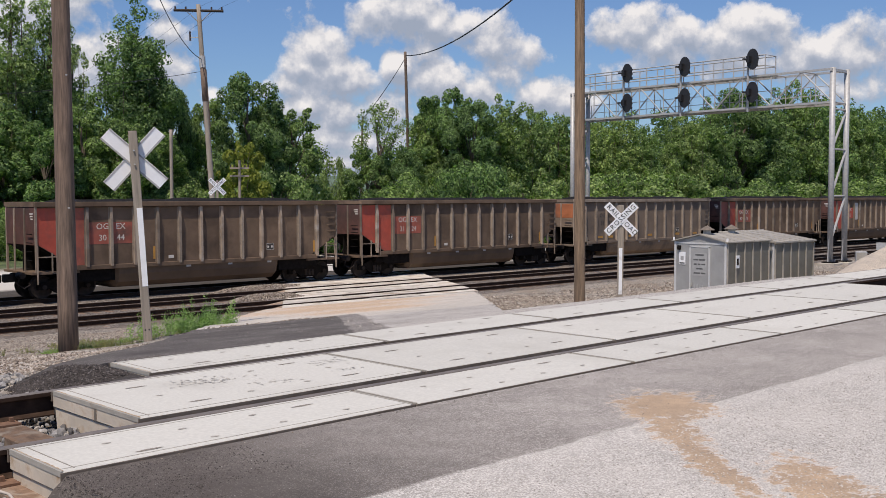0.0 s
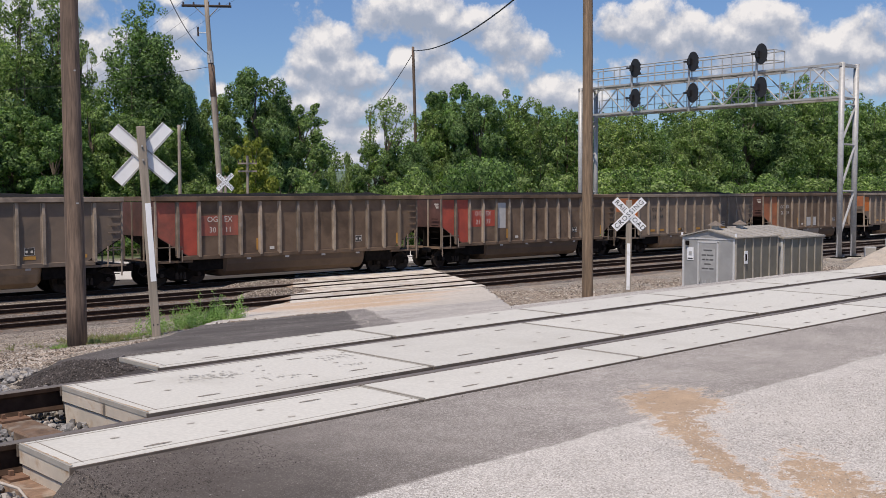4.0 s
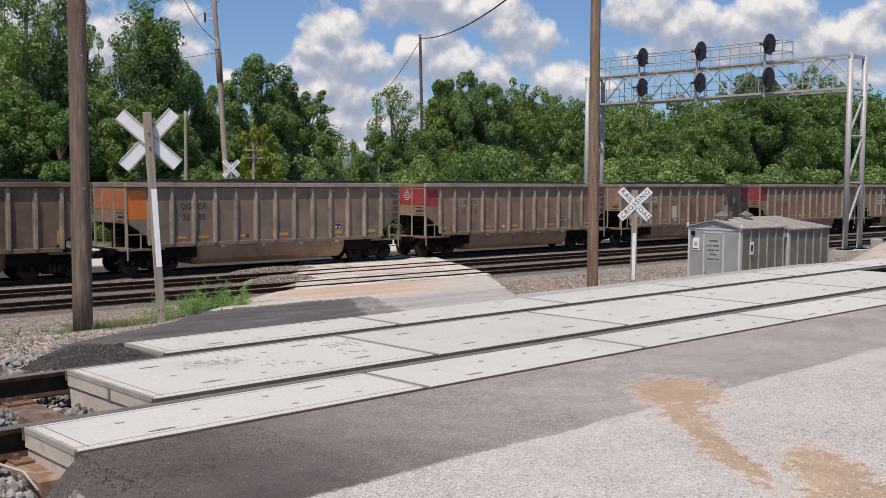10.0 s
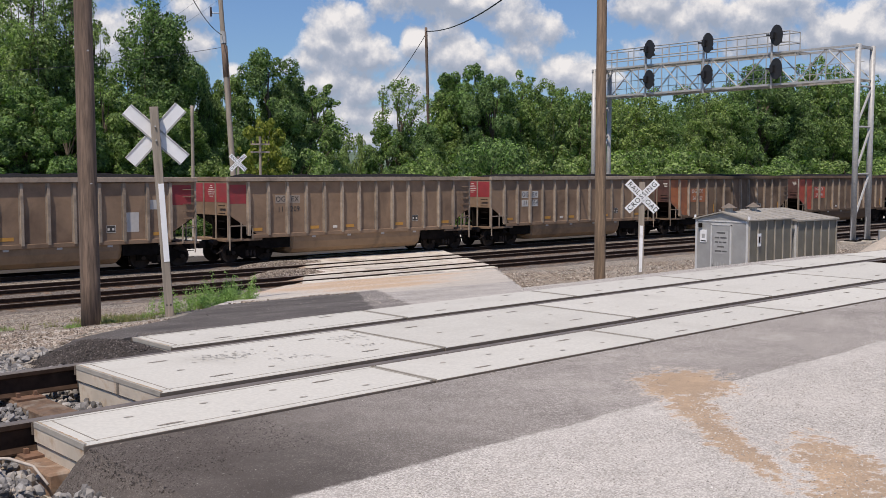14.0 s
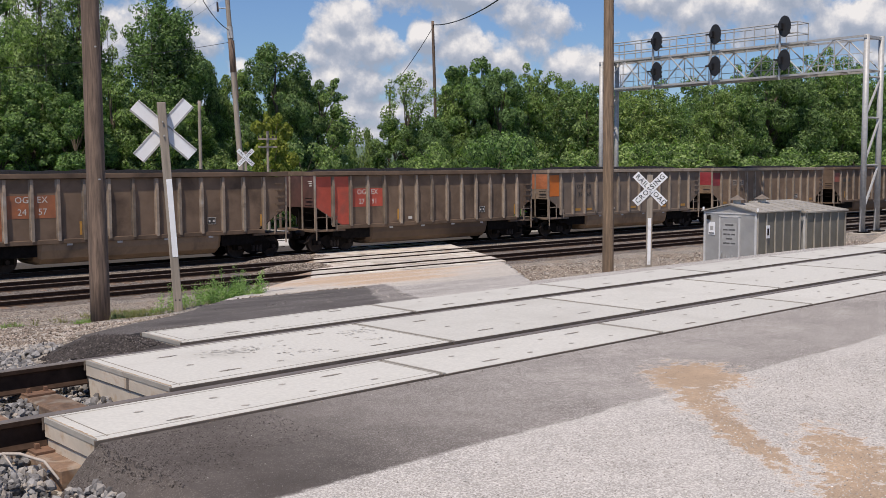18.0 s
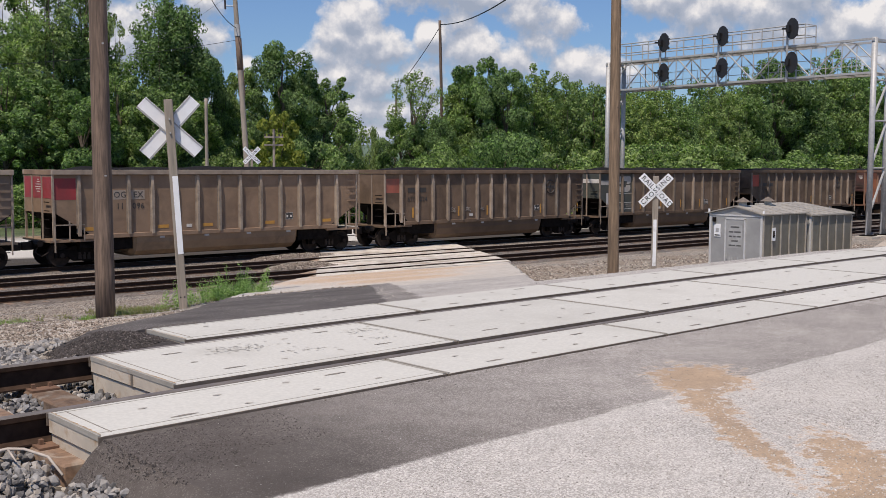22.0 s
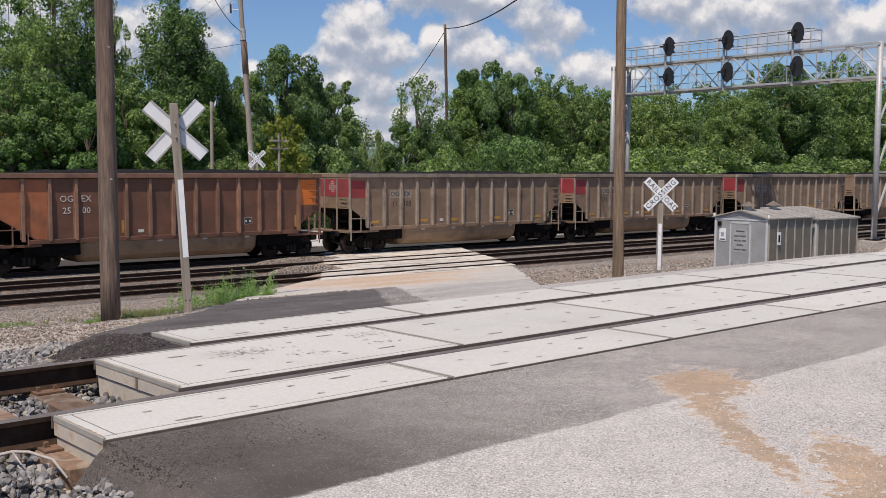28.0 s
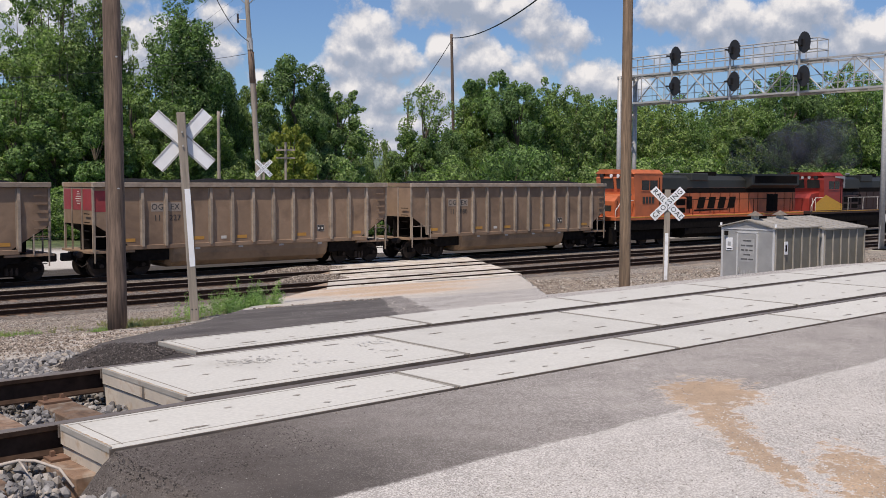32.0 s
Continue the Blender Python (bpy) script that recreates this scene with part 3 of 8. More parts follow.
def sand_mix(m, patches, colour, strength=0.92):
    """tan sand spilled in ragged patches: (x, y, radius x, radius y, turn)"""
    t = m.node_tree
    b = t.nodes["Principled BSDF"]
    col = b.inputs["Base Color"].links[0].from_socket
    tc = t.nodes.new("ShaderNodeTexCoord")
    vec = tc.outputs["Object"]
    sx = t.nodes.new("ShaderNodeSeparateXYZ")
    t.links.new(vec, sx.inputs[0])
    total = None
    for x, y, rx, ry, turn in patches:
        c, s = math.cos(radians(turn)), math.sin(radians(turn))
        dx, dy = math_node(t, "SUBTRACT", sx.outputs[0], x), math_node(t, "SUBTRACT", sx.outputs[1], y)
        u = math_node(t, "ADD", math_node(t, "MULTIPLY", dx, c / rx), math_node(t, "MULTIPLY", dy, s / rx))
        w = math_node(t, "ADD", math_node(t, "MULTIPLY", dx, -s / ry), math_node(t, "MULTIPLY", dy, c / ry))
        q = math_node(t, "SUBTRACT", 1.0, math_node(t, "SQRT", math_node(t, "ADD", math_node(t, "MULTIPLY", u, u), math_node(t, "MULTIPLY", w, w))))
        q = math_node(t, "MAXIMUM", q, -1.0)
        total = q if total is None else math_node(t, "MAXIMUM", total, q)
    n1 = noise_node(t, vec, 4.5, 4.0, 0.6)
    n2 = noise_node(t, vec, 12.0, 9.0, 0.78)
    total = math_node(t, "ADD", total, math_node(t, "MULTIPLY_ADD", n1, 1.3, -0.65))
    total = math_node(t, "ADD", total, math_node(t, "MULTIPLY_ADD", n2, 3.3, -1.65))
    g = noise_node(t, vec, 95.0, 3.0, 0.8)
    sc = ramp(t, g, ((0.32, tuple(q * 0.6 for q in colour)), (0.5, colour), (0.7, tuple(min(1.0, q * 1.25) for q in colour))))
    drift = noise_node(t, vec, 2.6, 9.0, 0.72)
    sc = mix_rgb(t, 1.0, sc, ramp(t, drift, ((0.3, (0.72, 0.73, 0.75)), (0.7, (1.2, 1.18, 1.15)))), "MULTIPLY")
    mask = ramp(t, total, ((0.15, (0, 0, 0)), (0.23, (strength,) * 3)))
    fringe = ramp(t, total, ((0.0, (0, 0, 0)), (0.12, (0.7, 0.7, 0.7))))
    col = mix_rgb(t, fringe, col, tuple(min(1.0, 0.30 + 0.75 * q) for q in colour))
    t.links.new(mix_rgb(t, mask, col, sc), b.inputs["Base Color"])
    return m


M["road_near"] = asphalt_material("worn_pale_chip_seal_road", (0.405, 0.380, 0.350), (0.60, 0.572, 0.535), 0.45)
zone_mix(M["road_near"], ((((-0.045, 1.0, 3.72),), 0.20, 0.02, (0.258, 0.235, 0.214), (0.47, 0.44, 0.41), 0.36), (((-0.045, 1.0, 3.72, 0.05), (-1.0, 0.25, -2.6)), 0.22, 2.4, (0.098, 0.084, 0.075), (0.165, 0.147, 0.132), 0.10)))
sand_mix(M["road_near"], ((5.76, 4.14, 0.54, 0.36, 40), (5.2, 3.68, 0.60, 0.17, 50), (4.72, 3.12, 0.85, 0.12, 52), (4.70, 2.46, 0.62, 0.24, 46), (4.2, 2.15, 0.4, 0.25, 46)), (0.41, 0.295, 0.195), 0.88)
SAND_FAR = ((12.9, 16.6, 2.4, 1.5, 45), (15.6, 21.6, 4.6, 2.8, 52), (20.5, 27.0, 5.5, 3.6, 52))
sand_mix(M["ground"], ((5.5, 13.5, 0.9, 0.6, 20), (4.3, 12.2, 0.9, 0.5, 40)), (0.45, 0.335, 0.235), 0.85)
sand_mix(M["ground"], ((3.5, 10.7, 1.6, 0.5, 25), (2.0, 10.6, 1.5, 0.4, 10), (5.4, 14.1, 0.9, 0.4, 20), (4.0, 11.9, 0.9, 0.3, 30)), (0.43, 0.385, 0.325), 0.8)
sand_mix(M["ground"], ((10.3, 16.9, 1.5, 0.9, 54), (14.3, 22.9, 4.4, 1.5, 54), (18.6, 28.8, 2.8, 1.2, 54)), (0.47, 0.345, 0.24), 0.85)
sand_mix(M["ground"], ((28.5, 12.2, 9.0, 2.6, 0),), (0.52, 0.445, 0.36), 0.85)
ground()
M["crumble"] = asphalt_material("crumbled_dark_asphalt", (0.05, 0.044, 0.041), (0.12, 0.108, 0.10), 0.08)
M["road_far"] = asphalt_material("dusty_tan_worn_asphalt", (0.47, 0.43, 0.375), (0.60, 0.565, 0.515), 0.3)
zone_mix(M["road_far"], (
    (((-0.3, -1.0, -15.6, 0.25),), 0.7, 0.2, (0.33, 0.307, 0.285), (0.55, 0.52, 0.48), 0.36),
    (((-1.0, 0.698, -0.95, 0.06), (0.0, -1.0, -14.45, 0.12)), 0.5, 0.12, (0.205, 0.186, 0.172), (0.44, 0.41, 0.38), 0.16),
    (((-1.0, 0.698, -0.50, 0.05), (0.0, -1.0, -14.45, 0.12)), 0.4, 0.12, (0.105, 0.094, 0.088), (0.28, 0.265, 0.25), 0.04)))
sand_mix(M["road_far"], SAND_FAR, (0.52, 0.375, 0.25), 0.82)


def drape(name, left, right, y0, y1, lift, mat, label, dy=0.25, nx=24, rough_edge=0.0, zf=None, skirt=0.06):
    """a sheet between two lines x = left(y), right(y), laid over the ground with a small thickness"""
    rows = []
    ys = np.arange(y0, y1 + 1e-6, (y1 - y0) / max(2, round((y1 - y0) / dy)))
    for y in ys:
        a, b = left(y), right(y)
        wob = rough_edge * noise.noise((y * 1.7, 3.1, a * 0.01)) + 0.5 * rough_edge * noise.noise((y * 6.0, 9.0, 0))
        a, b = a + wob, b - wob
        rows.append([(a + (b - a) * i / nx, y, (zf or ramp_z)(a + (b - a) * i / nx, y) + lift) for i in range(nx + 1)])
    v = [p for r in rows for p in r]
    n, m = nx + 1, len(rows)
    f = [(j * n + i, j * n + i + 1, (j + 1) * n + i + 1, (j + 1) * n + i) for j in range(m - 1) for i in range(nx)]
    loop = [i for i in range(n)] + [j * n + nx for j in range(1, m)] + [(m - 1) * n + i for i in range(nx - 1, -1, -1)] + [j * n for j in range(m - 2, 0, -1)]
    o = len(v)
    v += [(v[k][0], v[k][1], v[k][2] - skirt) for k in loop]
    f += [(loop[k], o + k, o + (k + 1) % len(loop), loop[(k + 1) % len(loop)]) for k in range(len(loop))]
    me = bpy.data.meshes.new(name)
    me.from_pydata(v, [], f)
    bm = bmesh.new()
    bm.from_mesh(me)
    bmesh.ops.recalc_face_normals(bm, faces=bm.faces)
    bm.to_mesh(me)
    bm.free()
    me.materials.append(mat)
    return tagged(new(name, me), label, "road", kind="structure")


def across(name, front, back, x0, x1, lift, mat, label, dx=0.2, ny=6, rough_front=0.0, rough_back=0.0, end_slope=0.0, skirt=0.08, slope_run=1.15):
    """a strip along x between y = front(x) and back(x), with irregular edges"""
    xs = np.arange(x0, x1 + 1e-6, (x1 - x0) / round((x1 - x0) / dx))
    v, n = [], ny + 1
    for x in xs:
        a = front(x) + rough_front * (noise.noise((x * 1.1, 7.0, 0)) + 0.6 * noise.noise((x * 4.5, 2.0, 1)))
        b = back(x) + rough_back * (noise.noise((x * 1.3, 17.0, 0)) + 0.6 * noise.noise((x * 5.0, 12.0, 1)))
        for j in range(n):
            y = a + (b - a) * j / ny
            z = ramp_z(x, y) + lift - end_slope * max(0.0, 1.0 - (x - x0) / slope_run) * smooth01((y - 3.75) / 0.8)
            v.append((x + 0.12 * noise.noise((y * 3.0, x * 0.1, 4)) * (x == xs[0]) * smooth01((y - 3.9) / 0.3), y, z))
    m = len(xs)
    f = [(i * n + j, (i + 1) * n + j, (i + 1) * n + j + 1, i * n + j + 1) for i in range(m - 1) for j in range(ny)]
    loop = [j for j in range(n)] + [i * n + ny for i in range(1, m)] + [(m - 1) * n + j for j in range(ny - 1, -1, -1)] + [i * n for i in range(m - 2, 0, -1)]
    o = len(v)
    v += [(v[k][0], v[k][1], v[k][2] - skirt) for k in loop]
    f += [(loop[k], loop[(k + 1) % len(loop)], o + (k + 1) % len(loop), o + k) for k in range(len(loop))]
    me = bpy.data.meshes.new(name)
    me.from_pydata(v, [], f)
    bm = bmesh.new()
    bm.from_mesh(me)
    bmesh.ops.recalc_face_normals(bm, faces=bm.faces)
    bm.to_mesh(me)
    bm.free()
    me.materials.append(mat)
    return tagged(new(name, me), label, "road", kind="structure")


HALF = 0.655 + 0.16 + 0.70     # from the near track's centre to the outer edge of the crossing
across("road", lambda x: -6.0, lambda x: near_y(x) - HALF - 0.015, 1.82, 40.0, -0.014, M["road_near"], "pale chip-seal road with darker asphalt along the crossing and tan sand", 0.07, 40, 0.0, 0.0, 0.30, 0.3, 0.26)
across("road", lambda x: -6.0, lambda x: 3.0 + 0.38 * x, -6.0, 1.95, -0.022, M["road_near"], "pale chip-seal road verge", 0.3, 20, 0.0, 0.1, 0.0, 0.2)
across("asphalt_shoulder", lambda x: near_y(x) + HALF + 0.015, lambda x: near_y(x) + HALF + 1.35 + 0.55 * smooth01((9 - x) / 4), 8.9, 17.5, -0.006, M["road_far"], "dusty asphalt shoulder behind the crossing", 0.2, 6, 0.0, 0.12)
across("asphalt_mound", lambda x: near_y(x) + 0.86, lambda x: near_y(x) + HALF + 0.9, 2.80, 3.72, -0.012, M["crumble"], "crumbled dark asphalt mound at the end of the crossing", 0.08, 8, 0.03, 0.2, 0.28, 0.25, 0.8)
drape("road_ramp", lambda y: road_left(y) - 0.75 * smooth01((11.5 - y) / 3.0) * smooth01((y - 8.4) / 1.0), road_right, 8.42, 32.08, 0.004, M["road_far"], "asphalt ramp to the far tracks, dark then dusty tan", 0.25, 60, 0.16, road_z, 0.2)



def cracks():
    """pale dust-filled cracks across the dark asphalt ramp"""
    rng = random.Random(31)
    for x, y, dx, dy, n in ((6.72, 8.8, 0.118, 0.165, 22), (6.95, 8.62, 0.105, 0.145, 20), (9.3, 12.3, -0.10, 0.16, 8), (8.7, 11.0, 0.16, -0.03, 7), (9.0, 10.9, 0.2, 0.0, 8), (8.9, 12.2, -0.15, 0.02, 6), (8.6, 10.0, 0.17, 0.04, 8), (9.9, 11.2, 0.2, 0.03, 9), (6.6, 9.9, 0.1, 0.05, 4), (7.4, 11.6, 0.12, 0.06, 4)):
        v, f = [], []
        for i in range(n):
            w = rng.uniform(0.003, 0.011) * (1.0 if 0 < i < n - 1 else 0.2)
            x, y = x + dx + rng.uniform(-0.06, 0.06), y + dy + rng.uniform(-0.06, 0.06)
            q = Vector((-dy, dx, 0)).normalized() * w
            v += [(x + q.x, y + q.y, road_z(x + q.x, y + q.y) + 0.009), (x - q.x, y - q.y, road_z(x - q.x, y - q.y) + 0.009)]
        f = [(2 * i, 2 * i + 1, 2 * i + 3, 2 * i + 2) for i in range(n - 1)]
        me = bpy.data.meshes.new("road_crack")
        me.from_pydata(v, [], f)
        me.materials.append(M["concrete_old"])
        tagged(new("road_crack", me), "pale dust-filled crack in the asphalt ramp", "crack", "cracks in the asphalt ramp")


cracks()

# ---- the near track and its crossing ----
RAIL_POLY = ((-0.035, -0.006), (-0.029, 0.0), (0.029, 0.0), (0.035, -0.006), (0.035, -0.034), (0.010, -0.045), (0.010, -0.145), (0.068, -0.162), (0.068, -0.172), (-0.068, -0.172), (-0.068, -0.162), (-0.010, -0.145), (-0.010, -0.045), (-0.035, -0.034))


def rail_mesh(points, mat, which):
    """rail of a real section along a line of (x, y, z of the head)"""
    v, f, mi = [], [], []
    n = len(RAIL_POLY)
    for i, p in enumerate(points):
        a, b = Vector(points[max(i - 1, 0)]), Vector(points[min(i + 1, len(points) - 1)])
        d = (b - a).normalized()
        w = Vector((-d.y, d.x, 0)).normalized()
        v += [Vector(p) + w * q[0] + Vector((0, 0, q[1])) for q in RAIL_POLY]
    for i in range(len(points) - 1):
        for k in range(n):
            f.append((i * n + k, (i + 1) * n + k, (i + 1) * n + (k + 1) % n, i * n + (k + 1) % n))
            mi.append(0 if k in (0, 1, 2) else 1)
    f = [q for q, k in zip(f, mi) if k == which]
    if which:
        f += [tuple(range(n)), tuple(range((len(points) - 1) * n, len(points) * n))[::-1]]
    me = bpy.data.meshes.new("rail")
    me.from_pydata([tuple(p) for p in v], [], f)
    me.materials.append(mat)
    bm = bmesh.new()
    bm.from_mesh(me)
    bmesh.ops.delete(bm, geom=[q for q in bm.verts if not q.link_faces], context="VERTS")
    bmesh.ops.recalc_face_normals(bm, faces=bm.faces)
    bm.to_mesh(me)
    bm.free()
    return me


def on_near(s, off, z=0.0):
    """a point s metres along the near track from the crossing's left end, off metres beyond its centre line"""
    x = 2.8956 + s
    a = 0.0302 - 0.0011 * min(s, 27.0)
    return Vector((x - math.sin(a) * off, near_y(x) + math.cos(a) * off, near_z(x) + z))


def near_frame(s, off):
    a = 0.0302 - 0.0011 * min(s, 27.0)
    p = on_near(s, off)
    return Matrix.Translation(p) @ Matrix.Rotation(a, 4, "Z") @ Matrix.Rotation(-0.0043, 4, "Y")


def rail_pair(name, label, pts, group):
    for p in pts:
        top = empty(name)
        for k, (piece_name, mat) in enumerate((("rail_head", M["rail_top"]), ("rail_web", M["rail_side"]))):
            part(piece_name, rail_mesh(p, mat, k), None, top)
        tagged(top, label, "rail", group=group)


rail_pair("rail", "worn steel rail with a bright running surface", [[on_near(s, o) for s in np.arange(-14, 90, 2.0)] for o in (-0.7525, 0.7525)], "rails of the near track")

PANEL_L = 2.476


def crossing_panel(width, near_slots):
    """a precast concrete crossing panel, its steel-edged slab, foot and lifting slots; the origin is its left end, mid width, on top"""
    top = empty("crossing_panel")
    h = width / 2
    part("slab", Geo().cbox(0.024, PANEL_L - 0.024, -h, h, -0.115, 0.0, 0.012), M["concrete"], top)
    part("foot", Geo().prism(((-h + 0.02, -0.122), (h - 0.02, -0.122), (h - 0.05, -0.30), (-h + 0.05, -0.30)), 0, 0.03, PANEL_L - 0.03), M["concrete_end"], top, "stained concrete foot")
    for y0, y1 in ((-h - 0.004, -h + 0.006), (h - 0.006, h + 0.004)):
        part("edge_angle", Geo().box(0.01, PANEL_L - 0.01, y0, y1, -0.075, -0.005), M["edge_side"], top, "rusty brown steel edge angle")
        yl = y0 + (0.064 if y0 < 0 else -0.050)
        part("edge_line", Geo().box(0.03, PANEL_L - 0.03, yl, yl + 0.005, -0.004, 0.0022), M["panel_edge"], top, "thin dirty line along the panel's edge")
    part("joint_filler", Geo().box(PANEL_L - 0.023, PANEL_L + 0.023, -h + 0.01, h - 0.01, -0.06, -0.008), M["joint"], top, "dirt-filled joint")
    for x0 in (0.10,):
        part("frame_line", Geo().box(x0, x0 + 0.006, -h + 0.04, h - 0.04, -0.004, 0.0022), M["slot"], top, "thin dirty line along the panel's end")
    for x0 in (0.016, PANEL_L - 0.030):
        part("end_angle", Geo().box(x0, x0 + 0.014, -h + 0.014, h - 0.014, -0.03, 0.0015), M["panel_edge"], top, "stained steel end angle")
    rnd = random.Random(round(width * 10))
    ys = np.linspace(-h + 0.02, h - 0.02, 26)
    rim = [(0.031, float(y), 0.0021) for y in ys] + [(0.034 + 0.009 * rnd.random(), float(y), 0.0021) for y in ys[::-1]]
    bloom = Geo().add(rim, [(k, k + 1, 50 - k, 51 - k) for k in range(25)])
    part("rust_bloom", bloom, M["rust_streak"], top, "ochre rust along the panel's end")
    part("end_face", Geo().box(0.0195, 0.0235, -h + 0.012, h - 0.012, -0.112, -0.032), M["concrete_end"], top, "rust-streaked concrete end")
    if width > 1:
        part("end_pocket", Geo().box(0.018, 0.03, -0.05, -0.012, -0.114, -0.012), M["joint"], top, "dark lifting pocket")
    rng = random.Random(round(width * 100))
    for long, fx, fy in near_slots:
        x, y, g, n = PANEL_L * fx, fy * width, Geo(), 16
        lx, ly = (0.092, 0.017) if long else (0.030, 0.019)
        ring = []
        for k in range(n):
            a = 2 * math.pi * k / n
            r = rng.uniform(0.72, 1.12)
            c = math.cos(a)
            ring.append((x + lx * c * rng.uniform(0.9, 1.08), y + ly * math.sin(a) * r * (1.0 - 0.3 * abs(c)), 0.0025))
        part("lifting_slot", g.add(ring, [tuple(range(n))]), M["slot" if long else "recess"], top, "dirt-filled lifting slot" if long else "shallow dirty round recess")
    return top


def crossing():
    rows = ((0.0, 1.31, 0.0, 5, ((1, 0.206, 0.263), (1, 0.238, -0.323), (1, 0.768, 0.322), (1, 0.788, -0.279), (0, 0.193, -0.05), (0, 0.415, -0.293), (0, 0.605, 0.255), (0, 0.625, -0.271), (0, 0.82, 0.02))), (-0.88, 0.70, -(0.655 + 0.16 + 0.35), 7, ((1, 0.23, -0.33), (1, 0.764, 0.2), (0, 0.188, 0.113), (0, 0.39, 0.143), (0, 0.404, -0.309), (0, 0.6, 0.182), (0, 0.613, -0.25), (0, 0.819, -0.232))), (0.86, 0.70, 0.655 + 0.16 + 0.35, 6, ((1, 0.23, -0.284), (1, 0.785, 0.297), (0, 0.19, 0.195), (0, 0.401, 0.234), (0, 0.415, -0.25), (0, 0.626, -0.133), (0, 0.60, 0.25))))
    for start, width, off, count, slots in rows:
        first = None
        for i in range(count):
            m = Matrix.Translation((0, 0, 0.014 if off == 0.0 else 0.020 if off > 0.0 else 0.002)) @ near_frame(start + i * PANEL_L, off)
            if first is None:
                first = crossing_panel(width, slots)
                first.matrix_world = m
                tagged(first, "precast pale concrete crossing panel with steel edges", "panel", "crossing panels of the near track")
            else:
                c = copy_thing(first, m)
                for o in [q for q in c.children if q.name.split(".")[0] in ("frame_line", "rust_bloom", "edge_line")]:
                    bpy.data.objects.remove(o)


crossing()


def fillers():
    """dark rubber strips between the panels and the rails"""
    for o0, o1, z in ((-0.655 - 0.16 + 0.006, -0.80, -0.045), (-0.705, -0.655 - 0.006, -0.075), (0.655 + 0.006, 0.705, -0.075), (0.80, 0.655 + 0.16 - 0.006, -0.045)):
        v, f = [], []
        ss = np.arange(-0.84 if o1 < -0.79 else 0.05, 13.2, 0.6)
        for k in ss:
            v += [on_near(k, o0, z), on_near(k, o1, z), on_near(k, o1, z - 0.12), on_near(k, o0, z - 0.12)]
        for i in range(len(ss) - 1):
            f += [(4 * i + a, 4 * i + 4 + a, 4 * i + 4 + (a + 1) % 4, 4 * i + (a + 1) % 4) for a in range(4)]
        f += [(0, 1, 2, 3), tuple(range(4 * len(ss) - 4, 4 * len(ss)))[::-1]]
        tagged(part("flangeway_filler", Geo().add(v, f), M["rubber"]), "dark rubber filler strip beside the rail", "filler strip", "filler strips of the near crossing")


fillers()


def tie():
    g = Geo().cbox(-0.115, 0.115, -1.3, 1.3, -0.36, -0.18, 0.012)
    return tagged(part("railway_tie", g, M["tie"]), "weathered brown timber railway tie in ballast", "tie", "ties of the near track")


def tie_plate():
    g = Geo().box(-0.10, 0.10, -0.19, 0.19, -0.178, -0.165)
    for sx in (-0.06, 0.06):
        for sy in (-0.10, 0.10):
            g.box(sx - 0.012, sx + 0.012, sy - 0.014, sy + 0.014, -0.168, -0.135)
    return tagged(part("tie_plate", g, M["rust_plate"]), "rusty steel tie plate with spikes under the rail", "tie plate", "tie plates of the near track")


def near_ties():
    first, plate = tie(), tie_plate()
    spots = [-0.34 - 0.52 * i for i in range(16)] + [13.2 + 0.52 * i for i in range(34)]
    for i, s in enumerate(spots):
        m = near_frame(s, 0.0)
        if i == 0:
            first.matrix_world = m
        else:
            copy_thing(first, m)
        for o in (-0.7525, 0.7525):
            m = near_frame(s, o)
            if plate.get("laid"):
                copy_thing(plate, m)
            else:
                plate.matrix_world = m
                plate["laid"] = 1


near_ties()

# ---- the far tracks ----
def far_tracks():
    for y in TRACKS:
        pts = [[FAR @ Vector((x, y + o, RAIL_Z)) for x in (-120, -40, -10, 0, 10, 20, 30, 40, 60, 90, 140, 240, 420)] for o in (-0.7525, 0.7525)]
        rail_pair("rail", "worn steel rail of a main track", pts, "rails of the far tracks")
    first = None
    for y in TRACKS[:2]:
        for i in range(90):
            x = 8.0 + i * 0.52
            if road_left(y) - 0.2 < x < road_right(y) + 0.2:
                continue
            m = FAR @ pose(x, y, RAIL_Z + 0.01, 0, 0, 0.6 * math.sin(i * 2.3))
            if first is None:
                first = tagged(part("railway_tie", Geo().cbox(-0.115, 0.115, -1.3, 1.3, -0.36, -0.18, 0.012), M["tie"]), "dark weathered timber tie of a far track", "tie", "ties of the far tracks")
                first.matrix_world = m
            else:
                copy_thing(first, m)
    # ballast shoulders, one continuous bank a track
    for k, y in enumerate(TRACKS):
        v, f = [], []
        xs = np.arange(-60, 240, 0.5)
        prof = ((-2.1, -2.86), (-1.45, -2.775), (-0.9, -2.77), (0.0, -2.79), (0.9, -2.77), (1.45, -2.775), (2.1, -2.86))
        for x in xs:
            for o, z in prof:
                v.append((x, y + o + 0.06 * noise.noise((x * 2, o, k)), z + 0.03 * noise.noise((x * 3.1, o * 2.0, k + 7))))
        n = len(prof)
        f = [(i * n + j, (i + 1) * n + j, (i + 1) * n + j + 1, i * n + j + 1) for i in range(len(xs) - 1) for j in range(n - 1)]
        me = bpy.data.meshes.new("ballast_bed")
        me.from_pydata(v, [], f)
        me.transform(FAR)
        me.materials.append(M["ballast"])
        me.shade_smooth()
        tagged(new("ballast_bed", me), "grey-brown crushed stone ballast under a far track", "ballast", kind="structure")


far_tracks()


